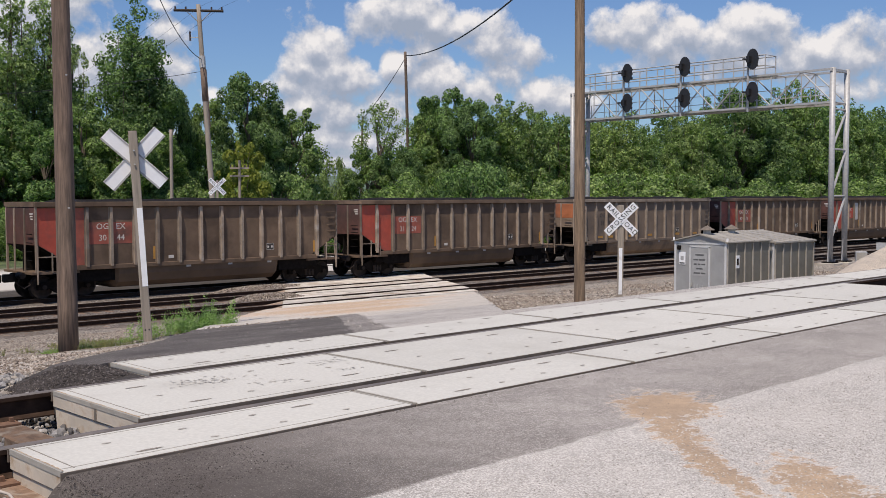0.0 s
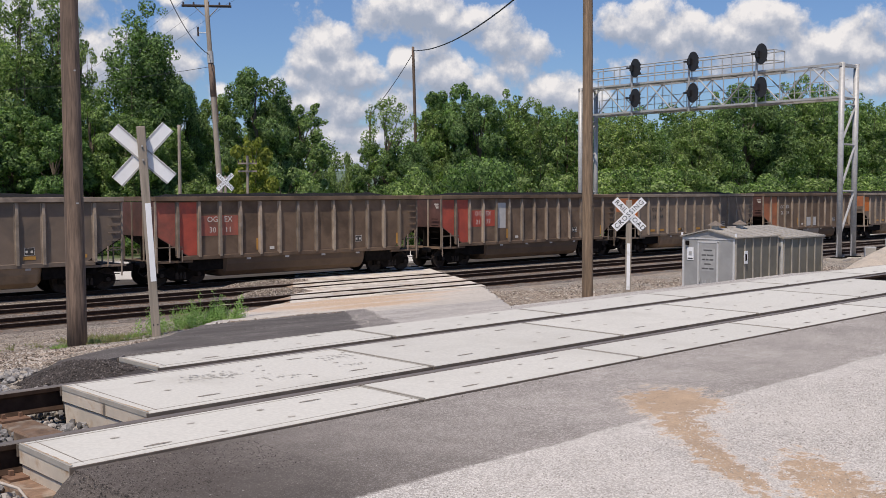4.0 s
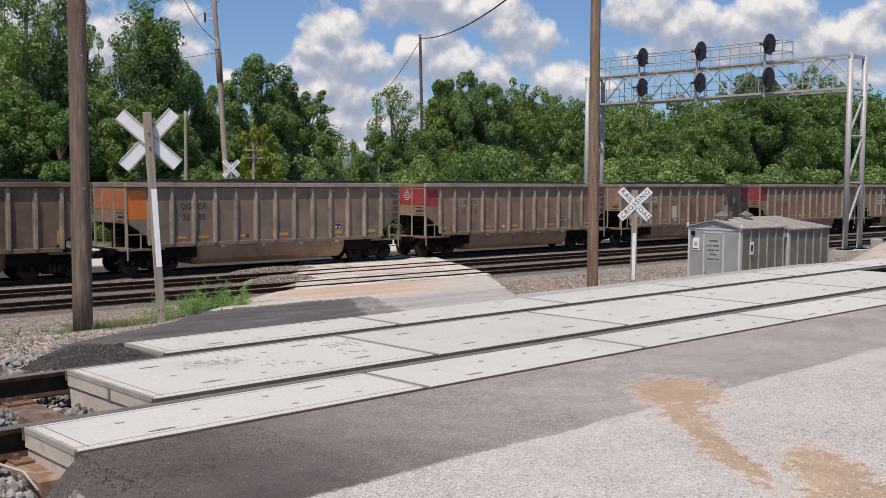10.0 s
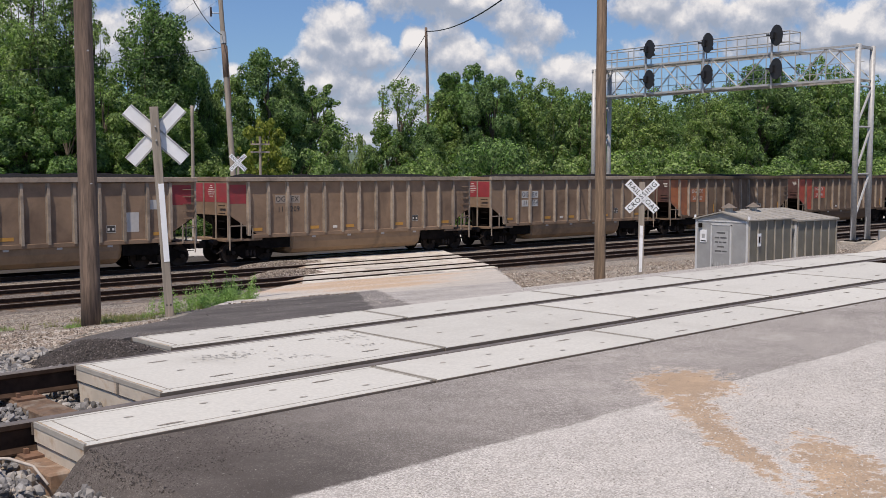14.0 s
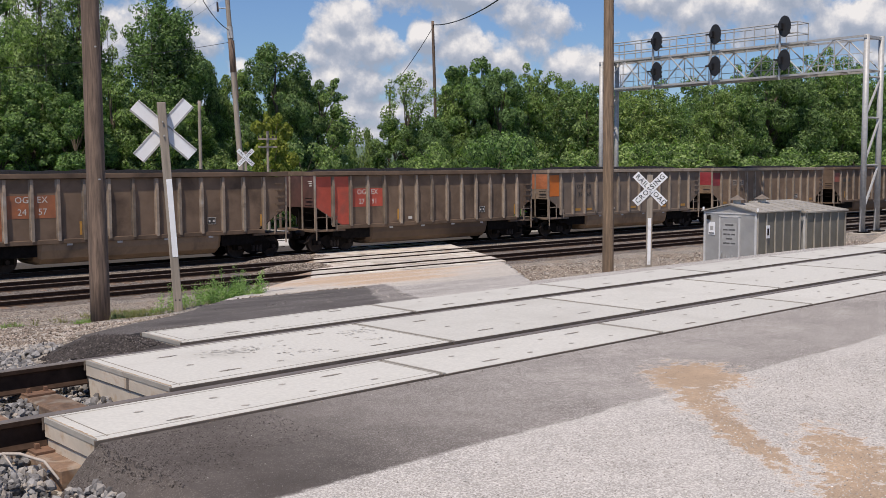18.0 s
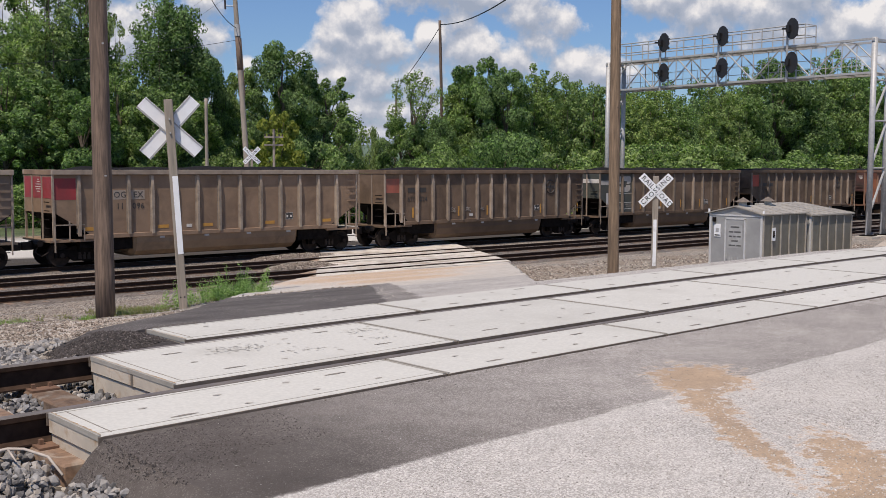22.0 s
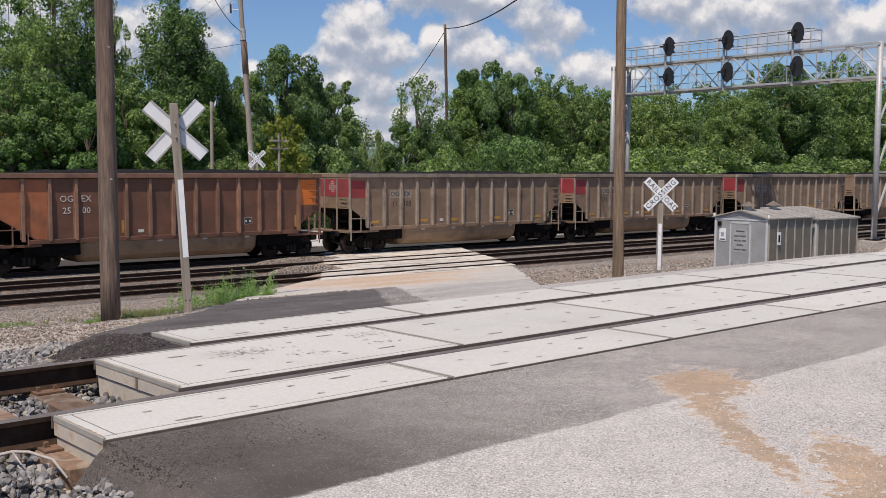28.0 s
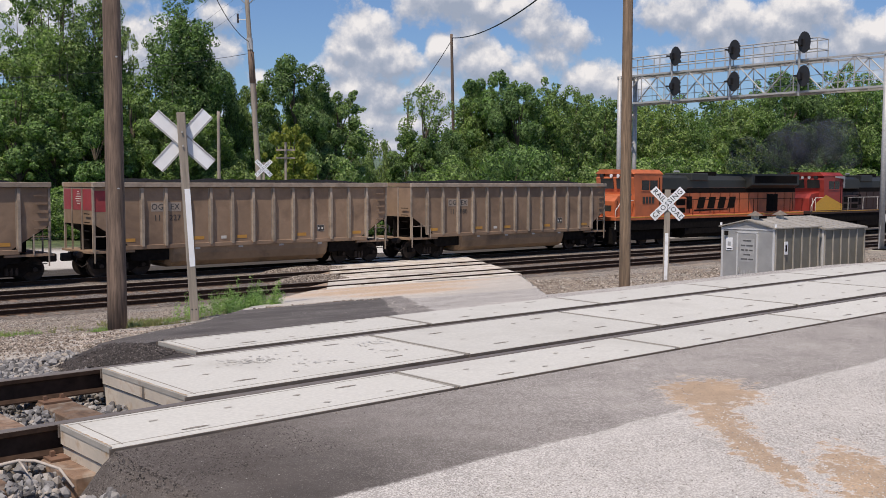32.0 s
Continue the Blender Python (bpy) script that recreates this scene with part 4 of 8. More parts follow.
def far_crossing():
    """concrete panels between and beside the rails of the far tracks, skewed with the road"""
    rows = []
    for c in TRACKS:
        rows += [(c - 1.50, c - 0.86), (c - 0.63, c + 0.63), (c + 0.86, c + 1.50)]
    rows += [(TRACKS[0] + 1.53, TRACKS[1] - 1.53), (TRACKS[1] + 1.53, TRACKS[2] - 1.53)]
    group = "crossing panels of the far tracks"
    for y0, y1 in rows:
        n = 4
        for i in range(n):
            ring = []
            for y, k in ((y0, 0), (y0, 1), (y1, 1), (y1, 0)):
                ym = (y0 + y1) / 2
                a, b = road_left(y) + 0.5, 31.25 + 0.54 * (y - 32.5)
                am, bm = road_left(ym) + 0.5, 31.25 + 0.54 * (ym - 32.5)
                x = a if i + k == 0 else b if i + k == n else am + (bm - am) * (i + k + 0.35 * math.sin(3.1 * y0)) / n
                ring.append((x + (0.008 if k == 0 else -0.008), y))
            g = Geo().prism(ring, 2, RAIL_Z - 0.24, RAIL_Z - 0.045 + 0.008 * math.sin(i * 3.7 + y0))
            g.v = [tuple(FAR @ Vector(q)) for q in g.v]
            tagged(part("crossing_panel", g, M["concrete_far"]), "dusty concrete crossing panel between far rails", "panel", group)
        # sloped brown guard at the row's open end
        lo, hi, top_z = -0.40 - 0.15 * math.sin(5.0 * y0), 0.49, RAIL_Z - 0.05
        g = Geo()
        base = [(road_left(y) + d, y) for y, d in ((y0 + 0.02, lo), (y0 + 0.02, hi), (y1 - 0.02, hi), (y1 - 0.02, lo))]
        for k, (x, y) in enumerate(base):
            g.v.append((x, y, top_z - (0.13 if k in (0, 3) else 0.0)))
        for x, y in base:
            g.v.append((x, y, RAIL_Z - 0.26))
        g.f += [(0, 1, 2, 3), (7, 6, 5, 4), (0, 4, 5, 1), (1, 5, 6, 2), (2, 6, 7, 3), (3, 7, 4, 0)]
        g.v = [tuple(FAR @ Vector(q)) for q in g.v]
        tagged(part("end_guard", g, M["guard"]), "rusty brown sloped guard at the end of far panels", "guard", "end guards of the far crossing")


far_crossing()


# ---- signs and poles ----
def crossbuck(m, front_words, height, lean=0.0, blade=1.22, post_top=0.30, reflector=True, turn_panel=0.0, half_post=0.07, label="", faces_us=True):
    """a crossbuck on a timber post; origin at the base, its boards face -y"""
    top = empty("crossbuck_sign")
    part("post", Geo().cbox(-half_post, half_post, -half_post, half_post, -0.4, height + post_top, 0.008), M["post_grey"], top)
    size = blade / 1.2
    for k, sgn in enumerate((1, -1)):
        g = Geo().cbox(-blade / 2, blade / 2, -0.006, 0.006, -0.115 * size, 0.115 * size, 0.002)
        side = -half_post - 0.012 - 0.014 * k if faces_us else half_post + 0.012 + 0.014 * k
        b = part("blade", g, M["white"], top, "white painted blade")
        b.matrix_local = pose(0, side, height, 0, sgn * 45.0, 0)
        if faces_us:
            if sgn == 1:
                for word, cx in ((front_words[0][:4], -0.33 * size), (front_words[0][4:], 0.33 * size)):
                    w = part("lettering", text_mesh(word, 0.205 * size, M["black"], 0.002, 1.12), None, b, "black block letters")
                    w.matrix_local = pose(cx, -0.009, 0, 90, 0, 0)
            else:
                w = part("lettering", text_mesh(front_words[1], 0.205 * size, M["black"], 0.002, 1.18), None, b, "black block letters")
                w.matrix_local = pose(0, -0.009, 0, 90, 0, 0)
        else:
            for zz in (-0.098 * size, 0.098 * size):
                part("stiffening_rib", Geo().box(-blade / 2, blade / 2, -0.012, -0.006, zz - 0.012, zz + 0.012), M["galv"], b, "grey edge rib")
    if reflector:
        part("reflective_strip", Geo().box(-0.042 + turn_panel, 0.042 + turn_panel, -half_post - 0.006, -half_post, height - 1.95, height - 0.75), M["white"], top, "white reflective strip")
    for zz in (height - 0.09, height + 0.12):
        part("bolt", Geo().tube([(0, -half_post - 0.03 * (1 + faces_us), zz), (0, half_post + 0.03, zz)], 0.014, 6), M["galv"], top)
    for dx in (-0.03, 0.03):
        part("bolt_hole", Geo().tube([(dx, -half_post - 0.002, 0.18), (dx, -half_post + 0.01, 0.18)], 0.013, 8), M["black"], top)
    top.matrix_world = m @ pose(0, 0, 0, 0, lean, 0)
    return tagged(top, label, "crossbuck")


crossbuck(pose(7.29, 14.86, -0.80, 0, 0, -26), ("", ""), 2.80, -3.2, 1.14, 0.42, True, 0.02, 0.066, "grey timber post with blank white crossbuck blades, beside weeds", False)
crossbuck(pose(21.43, 16.9, -1.95, 0, 0, -50), ("RAILROAD", "CROSSING"), 2.77, 0.4, 1.05, 0.36, True, 0.0, 0.075, "crossbuck sign reading railroad crossing, black on white, on post", True)
crossbuck(pose(30.0, 52.3, -2.75, 0, 0, -32), ("RAILROAD", "CROSSING"), 4.75, 0.0, 1.22, 0.35, False, 0.0, 0.07, "distant white crossbuck sign beyond the tracks", True)


def utility_pole(name, base, tip, r0, r1, mat, label):
    """a tapered round pole from base to tip with checks and bands"""
    top = empty(name)
    b, t = Vector(base), Vector(tip)
    pts = [b + (t - b) * i / 14 for i in range(15)]
    part("shaft", Geo().tube([p - b for p in pts], r0, 14, r1), mat, top, smooth=True)
    top.matrix_world = Matrix.Translation(b)
    return tagged(top, label, "utility pole")


p_left = utility_pole("utility_pole", (6.03, 14.82, -0.95), (6.22, 15.38, 9.6), 0.144, 0.112, M["pole"], "dark weathered wooden utility pole beside the crossing")
for z in (2.2, 4.1):
    part("nail_tag", Geo().box(-0.012, 0.012, -0.125, -0.10, z, z + 0.018), M["galv"], p_left)
p_right = utility_pole("utility_pole", (19.13, 16.29, -2.2), (19.42, 16.6, 10.0), 0.141, 0.108, M["pole_tan"], "tan wooden utility pole with cracks beside the crossing")
for z in (2.1, 3.25, 5.0):
    part("metal_band", Geo().tube([(0.01 + z * 0.024, z * 0.025, z), (0.01 + z * 0.024, z * 0.025, z + 0.035)], 0.1435 - z * 0.0026, 12), M["pole"], p_right)
utility_pole("utility_pole", (70.5, 83.2, -2.8), (69.35, 82.58, 16.3), 0.19, 0.14, M["pole"], "dark bare wooden pole carrying one cable, before trees")
utility_pole("utility_pole", (70.3, 91.5, -2.8), (70.2, 90.9, 10.2), 0.14, 0.10, M["pole"], "short dark wooden pole among the treetops")
utility_pole("utility_pole", (28.9, 55.6, -2.8), (28.7, 55.2, 5.3), 0.11, 0.09, M["post_grey"], "thin grey pole with a lamp bracket beyond the train")


def cross_arm_pole():
    base, tip = Vector((31.5, 55.0, -2.8)), Vector((31.12, 56.2, 12.85))
    top = utility_pole("utility_pole", base, tip, 0.19, 0.13, M["post_grey"], "tall grey utility pole with crossarm, insulators and wires")
    d = tip - base
    u = Vector((0.862, -0.507, 0.012)).normalized()

    def at(z):
        return d * (z / d.z)
    a = at(15.3)
    part("upper_shaft", Geo().tube([at(9.9), at(10.9), at(11.9)], 0.168, 12, 0.160), M["pole"], top, "dark wrapped length of the pole", True)
    g = Geo().tube([a - u * 1.45 + Vector((0, 0, 0.0)), a + u * 1.45], 0.085, 6)
    part("crossarm", g, M["arm_dark"], top, "blackened timber crossarm")
    for s in (-1, 1):
        part("brace", Geo().tube([a + u * 0.75 * s, at(14.55)], 0.025, 6), M["post_grey"], top)
    for s in (-1.35, -0.75, 0.1, 0.75, 1.35):
        q = a + u * s
        part("insulator", Geo().tube([q + Vector((0, 0, 0.05)), q + Vector((0, 0, 0.14)), q + Vector((0, 0, 0.22))], 0.055, 8), M["ceramic"], top)
    c = at(13.7)
    part("switch_bracket", Geo().tube([c, c - u * 0.62], 0.03, 6), M["galv"], top)
    part("fuse_cutout", Geo().tube([c - u * 0.62 + Vector((0, 0, 0.35)), c - u * 0.60 - Vector((0, 0, 0.2))], 0.06, 8), M["ceramic"], top)
    e = at(11.9)
    part("metal_sleeve", Geo().tube([e, at(12.6)], 0.19, 10), M["galv"], top)
    part("conduit", Geo().tube([at(8.4) + u * 0.17, at(11.8) + u * 0.17], 0.04, 6), M["pole"], top)
    return top


cross_arm_pole()


def short_pole():
    top = empty("utility_pole")
    part("shaft", Geo().tube([(0, 0, -0.3), (0, 0, 6.5)], 0.10, 10, 0.08), M["post_grey"], top)
    for z in (5.45, 5.95):
        part("crossarm", Geo().box(-0.6, 0.6, -0.17, -0.09, z, z + 0.1), M["post_grey"], top)
    for x in (-0.55, -0.3, 0.35, 0.55):
        part("insulator", Geo().tube([(x, -0.13, 6.05), (x, -0.13, 6.2)], 0.05, 8), M["ceramic"], top)
    top.matrix_world = pose(35.0, 58.2, -2.75, 0, 0, -31)
    return tagged(top, "short grey wooden pole with two crossarms beyond tracks", "utility pole")


short_pole()


def cable(label, a, b, sag, r=0.02):
    a, b = Vector(a), Vector(b)
    pts = []
    for i in range(25):
        t = i / 24
        p = a + (b - a) * t
        p.z -= sag * 4 * t * (1 - t)
        pts.append(p)
    return tagged(part("overhead_cable", Geo().tube(pts, r, 5), M["cable"], smooth=True), label, "cable")


cable("black overhead cable sagging from a bare wooden pole", (69.35, 82.5, 15.9), (34.0, 28.0, 12.9), 1.5, 0.05)
cable("thin black cable running down to a far pole", (69.35, 82.5, 15.7), (70.2, 90.9, 9.9), 0.3, 0.035)
cable("black overhead cable dropping to the crossarm pole", (31.2, 56.0, 9.6), (19.3, 42.1, 15.5), 1.6, 0.022)
cable("thin overhead cable passing in front of the trees", (31.2, 56.0, 8.9), (2.0, 52.0, 5.4), 0.8, 0.014)
for k, s in enumerate((-1.35, 0.1, 1.35)):
    cable("thin overhead power line from the crossarm pole", (31.12 + 0.86 * s, 56.2 - 0.5 * s, 12.75), (27.0 + 0.86 * s, 20.0 - 0.5 * s, 17.5), 1.0, 0.005)
    cable("thin overhead power line from the crossarm pole", (31.12 + 0.86 * s, 56.2 - 0.5 * s, 12.75), (38.0 + 0.86 * s, 130.0 - 0.5 * s, 12.0), 3.0, 0.006)




def branch():
    g = Geo().tube([(1.45, 5.9, -0.17), (1.70, 5.81, -0.15), (1.79, 5.80, -0.14), (1.86, 5.74, -0.14), (1.92, 5.54, -0.15), (1.93, 5.36, -0.21)], 0.012, 7, 0.007)
    g.tube([(1.79, 5.80, -0.14), (1.78, 5.62, -0.17)], 0.008, 5, 0.004)
    tagged(part("dead_branch", g, M["dry_wood"], smooth=True), "pale bare dead branch lying by the track", "branch")


branch()


def spall():
    """broken surface spots on the first middle panel"""
    rng = random.Random(8)
    for cx, cy, w, d, n in ((3.87, 7.0, 0.27, 0.17, 120), (4.27, 6.63, 0.16, 0.09, 34), (5.12, 7.1, 0.22, 0.16, 45), (5.0, 6.7, 0.14, 0.08, 16)):
        g = Geo()
        for _ in range(n):
            x, y, r = cx + rng.gauss(0, w * 0.5), cy + rng.gauss(0, d * 0.5), rng.uniform(0.004, 0.014)
            g.add([(x + r * 1.6 * math.cos(a) * rng.uniform(0.6, 1.2), y + r * 0.8 * math.sin(a) * rng.uniform(0.5, 1.2), near_z(x) + 0.017) for a in (0, 0.9, 1.8, 2.7, 3.6, 4.5, 5.4)], [tuple(range(7))])
        tagged(part("worn_spot", g, M["scuff"]), "scuffed grey spalled spots on a crossing panel", "surface wear", kind="stuff")


spall()


# ---- signal bridge ----
def signal_bridge():
    x0, x1, ya, yb = 59.1, 60.85, 30.75, 51.1
    zb, zt = 7.0, 8.97
    top = empty("signal_bridge")
    # towers
    for yy in (ya, yb):
        for x in (x0, x1):
            part("column", Geo().tube([(x, yy, -2.75), (x, yy, 9.05)], 0.17, 12), M["galv"], top, smooth=True)
            part("base_plate", Geo().box(x - 0.36, x + 0.36, yy - 0.36, yy + 0.36, -2.62, -2.55), M["under"], top, "dark bolted base plate")
            part("footing", Geo().cbox(x - 0.55, x + 0.55, yy - 0.55, yy + 0.55, -3.0, -2.625, 0.03), M["concrete_old"], top, "grey concrete footing")
            part("gusset", Geo().prism(((x - 0.33, -2.55), (x + 0.33, -2.55), (x + 0.17, -1.2), (x - 0.17, -1.2)), 1, yy - 0.02, yy + 0.02), M["galv"], top)
        zs = (-1.4, 1.4, 4.2, 6.6)
        for a, b in zip(zs, zs[1:]):
            part("strut", Geo().tube([(x0, yy, b), (x1, yy, b)], 0.06, 6), M["galv"], top)
            part("diagonal", Geo().tube([(x0, yy, a), (x1, yy, b)], 0.075, 6), M["galv"], top)
        part("cap_beam", Geo().box(x0 - 0.2, x1 + 0.2, yy - 0.08, yy + 0.08, 8.82, 8.98), M["galv"], top)
    # truss
    n = 10
    ys = [ya + (yb - ya) * i / n for i in range(n + 1)]
    for x in (x0, x1):
        for z in (zb, zt):
            part("chord", Geo().box(x - 0.06, x + 0.06, ya, yb, z - 0.06, z + 0.06), M["galv"], top)
        for i in range(n):
            a, b = (zb, zt) if i % 2 == 0 else (zt, zb)
            part("web_diagonal", Geo().tube([(x, ys[i], a), (x, ys[i + 1], b)], 0.042, 6), M["galv"], top)
        for i in range(1, n):
            part("web_post", Geo().tube([(x, ys[i], zb), (x, ys[i], zt)], 0.035, 6), M["galv"], top)
    for i in range(n + 1):
        part("cross_strut", Geo().tube([(x0, ys[i], zb), (x1, ys[i], zb)], 0.04, 6), M["galv"], top)
        part("cross_strut", Geo().tube([(x0, ys[i], zt), (x1, ys[i], zt)], 0.04, 6), M["galv"], top)
    # walkway inside the truss with handrails
    part("walkway", Geo().box(x0 + 0.25, x1 - 0.25, 35.2, yb, zt + 0.02, zt + 0.06), M["galv"], top)
    ry = np.linspace(35.4, yb - 0.4, 11)
    for x in (x0 + 0.25, x1 - 0.25):
        for z in (zt + 0.66, zt + 1.33):
            part("handrail", Geo().tube([(x, ry[0], z), (x, ry[-1], z)], 0.042, 6), M["galv"], top)
        for y in ry:
            part("handrail_post", Geo().tube([(x, y, zt), (x, y, zt + 1.33)], 0.042, 6), M["galv"], top)
    for z in (zt + 0.66, zt + 1.33):
        for y in (ry[0], ry[-1]):
            part("handrail", Geo().tube([(x0 + 0.25, y, z), (x1 - 0.25, y, z)], 0.025, 6), M["galv"], top)
    for z in (zb + 0.6, zb + 1.15):
        part("inner_handrail", Geo().tube([(x1 - 0.2, ya + 0.4, z), (x1 - 0.2, yb - 0.4, z)], 0.022, 6), M["galv"], top)
    for y in np.linspace(ya + 1.0, yb - 0.5, 16):
        part("inner_handrail_post", Geo().tube([(x1 - 0.2, y, zb), (x1 - 0.2, y, zb + 1.15)], 0.022, 6), M["galv"], top)
    part("inner_walkway", Geo().box(x0 + 0.3, x1 - 0.15, ya + 0.3, yb - 0.3, zb + 0.06, zb + 0.1), M["galv"], top)
    part("ladder", Geo().tube([(x0 + 0.6, yb - 0.5, zt), (x0 + 0.6, yb - 0.5, zt + 1.5)], 0.03, 6), M["galv"], top)
    tagged(top, "galvanised steel truss signal bridge over the tracks", "signal bridge")
    # signal heads
    for y in (35.95, 41.03, 45.82):
        part("signal_mast", Geo().tube([(x0 - 0.17, y + 0.42, zb - 0.25), (x0 - 0.17, y + 0.42, 10.2)], 0.075, 8), M["galv"], top)
        for z in (10.02, 7.95):
            signal_head(top, pose(x0 - 0.34, y, z, 0, 0, 180))


def signal_head(bridge, m):
    """an oval black backboard with a lamp housing and hoods"""
    n = 20
    ring = [(0.43 * math.cos(a), 0.66 * math.sin(a)) for a in np.linspace(0, 2 * math.pi, n, endpoint=False)]
    top = part("signal_head", Geo().prism(ring, 0, -0.02, 0.02), M["black"], bridge, "black oval signal head")
    top.matrix_local = m
    part("housing", Geo().cbox(-0.30, -0.02, -0.2, 0.2, -0.45, 0.45, 0.03), M["black"], top)
    for z in (-0.3, 0.0, 0.3):
        part("hood", Geo().tube([(-0.30, 0, z), (-0.52, 0, z - 0.03)], 0.11, 10, 0.10, False), M["black"], top)
    part("bracket", Geo().box(0.02, 0.44, -0.46, -0.30, -0.05, 0.05), M["black"], top)
    part("junction_box", Geo().box(0.02, 0.26, -0.30, -0.08, -0.2, 0.2), M["black"], top)


signal_bridge()


# ---- equipment sheds ----
def shed(name, m, length, width, height, roof, ridge_along_x, mats, label, vents, signs):
    """a sheet-metal equipment case; origin at its corner nearest the crossing, x along its long side, y to the back"""
    top = empty(name)
    front, side = mats
    part("base_frame", Geo().box(-0.03, length + 0.03, -0.03, width + 0.03, -0.35, 0.06), M["under"], top)
    part("end_wall", Geo().box(0.0, 0.03, 0.0, width, 0.05, height), front, top)
    part("end_wall", Geo().box(length - 0.03, length, 0.0, width, 0.05, height), front, top)
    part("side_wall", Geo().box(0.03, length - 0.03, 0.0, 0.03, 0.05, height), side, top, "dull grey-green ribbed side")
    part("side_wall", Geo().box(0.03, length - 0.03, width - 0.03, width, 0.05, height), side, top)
    n = max(2, round(length / 0.42))
    for i in range(n + 1):
        x = 0.03 + (length - 0.06) * i / n
        part("seam_rib", Geo().box(x - 0.018, x + 0.018, -0.03, 0.0, 0.06, height - 0.02), M["shed"], top)
    o = 0.06
    if ridge_along_x:
        for s in (0, 1):
            a, b = ((-o, height), (width / 2, height + roof)) if s == 0 else ((width / 2, height + roof), (width + o, height))
            part("roof_sheet", Geo().prism(((a[0], a[1]), (b[0], b[1]), (b[0], b[1] + 0.03), (a[0], a[1] + 0.03)), 0, -0.06, length + 0.06), M["shed"], top)
        for x in (0.0, length - 0.03):
            part("gable", Geo().prism(((0.0, height), (width, height), (width / 2, height + roof - 0.01)), 0, x, x + 0.03), front, top)
        for i in range(n + 1):
            x = length * i / n
            part("roof_seam", Geo().prism(((-o, height + 0.03), (width / 2, height + roof + 0.03), (width / 2 - 0.05, height + roof + 0.025), (-o, height + 0.042)), 0, x - 0.012, x + 0.012), M["shed"], top)
    else:
        part("roof_sheet", Geo().prism(((-o, height), (width + o, height + roof), (width + o, height + roof + 0.04), (-o, height + 0.04)), 0, -0.06, length + 0.06), M["shed"], top)
        for i in range(n + 1):
            x = length * i / n
            part("roof_seam", Geo().prism(((-o, height + 0.04), (width + o, height + roof + 0.04), (width + o - 0.05, height + roof + 0.045), (-o, height + 0.055)), 0, x - 0.014, x + 0.014), M["shed"], top)
    for x, y, z in vents:
        v = part("roof_vent", Geo().tube([(x, y, z - 0.1), (x, y, z + 0.08)], 0.10, 10), M["galv"], top)
        part("vent_cap", Geo().add([(x + 0.22 * math.cos(a), y + 0.22 * math.sin(a), z + 0.08) for a in np.linspace(0, 6.2832, 8, endpoint=False)] + [(x, y, z + 0.21)], [tuple(range(8))[::-1]] + [(i, (i + 1) % 8, 8) for i in range(8)]), M["vent_cap"], v, "dull brown conical cap")
    for a, b, c, d in ((-0.014, 0.0, 0.0, 0.06), (-0.014, 0.0, width - 0.06, width)):
        part("corner_trim", Geo().box(a, b, c, d, 0.05, height), M["trim"], top)
    if signs:
        part("eave_trim", Geo().box(-0.012, 0.0, 0.062, width - 0.062, height - 0.05, height - 0.012), M["trim"], top)
        yc = width * 0.5
        d = part("door", Geo().box(-0.022, -0.002, yc - 0.28, yc + 0.28, 0.12, height - 0.14), front, top, "aluminium door")
        for y in (yc - 0.30, yc + 0.30):
            part("door_frame", Geo().box(-0.03, 0.0, y - 0.02, y + 0.02, 0.1, height - 0.12), M["trim"], d)
        part("door_frame", Geo().box(-0.03, 0.0, yc - 0.32, yc + 0.32, height - 0.14, height - 0.10), M["trim"], d)
        part("handle", Geo().tube([(-0.05, yc + 0.235, 1.12), (-0.05, yc + 0.235, 1.26)], 0.018, 6), M["galv"], d)
        part("notice_field", Geo().box(-0.0245, -0.0222, yc - 0.22, yc + 0.22, 1.42, 2.03), M["galv"], d, "pale painted field of a notice")
        for z, bars in ((1.46, ((-0.19, -0.05), (-0.02, 0.18))), (1.58, ((-0.1, 0.1),)), (1.70, ((-0.18, -0.06), (-0.03, 0.05), (0.08, 0.18))), (1.82, ((-0.18, 0.02), (0.05, 0.19))), (1.95, ((-0.13, 0.13),))):
            for a, b in bars:
                part("stencil_bar", Geo().box(-0.0275, -0.025, yc + a, yc + b, z + 0.008, z + 0.048), M["stencil"], d, "unreadable dark stencilled word")
        for k in range(4):
            y = yc - 0.10 + 0.085 * k
            part("louvre", Geo().box(-0.032, -0.022, y - 0.02, y + 0.02, 0.92, 1.18), M["galv"], d)
        s = part("notice", Geo().box(-0.016, -0.002, width - 0.36, width - 0.16, 1.70, 2.04), M["white"], top, "white notice with a dark emblem")
        part("emblem", Geo().box(-0.019, -0.0165, width - 0.31, width - 0.21, 1.82, 1.93), M["galv"], s)
        part("notice_line", Geo().box(-0.019, -0.0165, width - 0.34, width - 0.18, 1.725, 1.755), M["black"], s)
        s = part("notice", Geo().box(0.38, 0.54, -0.047, -0.033, 1.64, 1.98), M["white"], top, "white notice with a dark emblem")
        part("emblem", Geo().box(0.42, 0.50, -0.050, -0.0475, 1.72, 1.9), M["under"], s)
        part("conduit_box", Geo().cbox(-0.06, -0.002, width - 0.22, width - 0.12, height - 0.22, height - 0.10, 0.008), M["under"], top)
        part("finial", Geo().tube([(0.0, width + 0.02, height), (0.0, width + 0.02, height + 0.12)], 0.03, 6), M["white"], top)
        part("finial", Geo().tube([(0.0, -0.02, height), (0.0, -0.02, height + 0.12)], 0.03, 6), M["white"], top)
    top.matrix_world = m
    return tagged(top, label, "equipment shed")


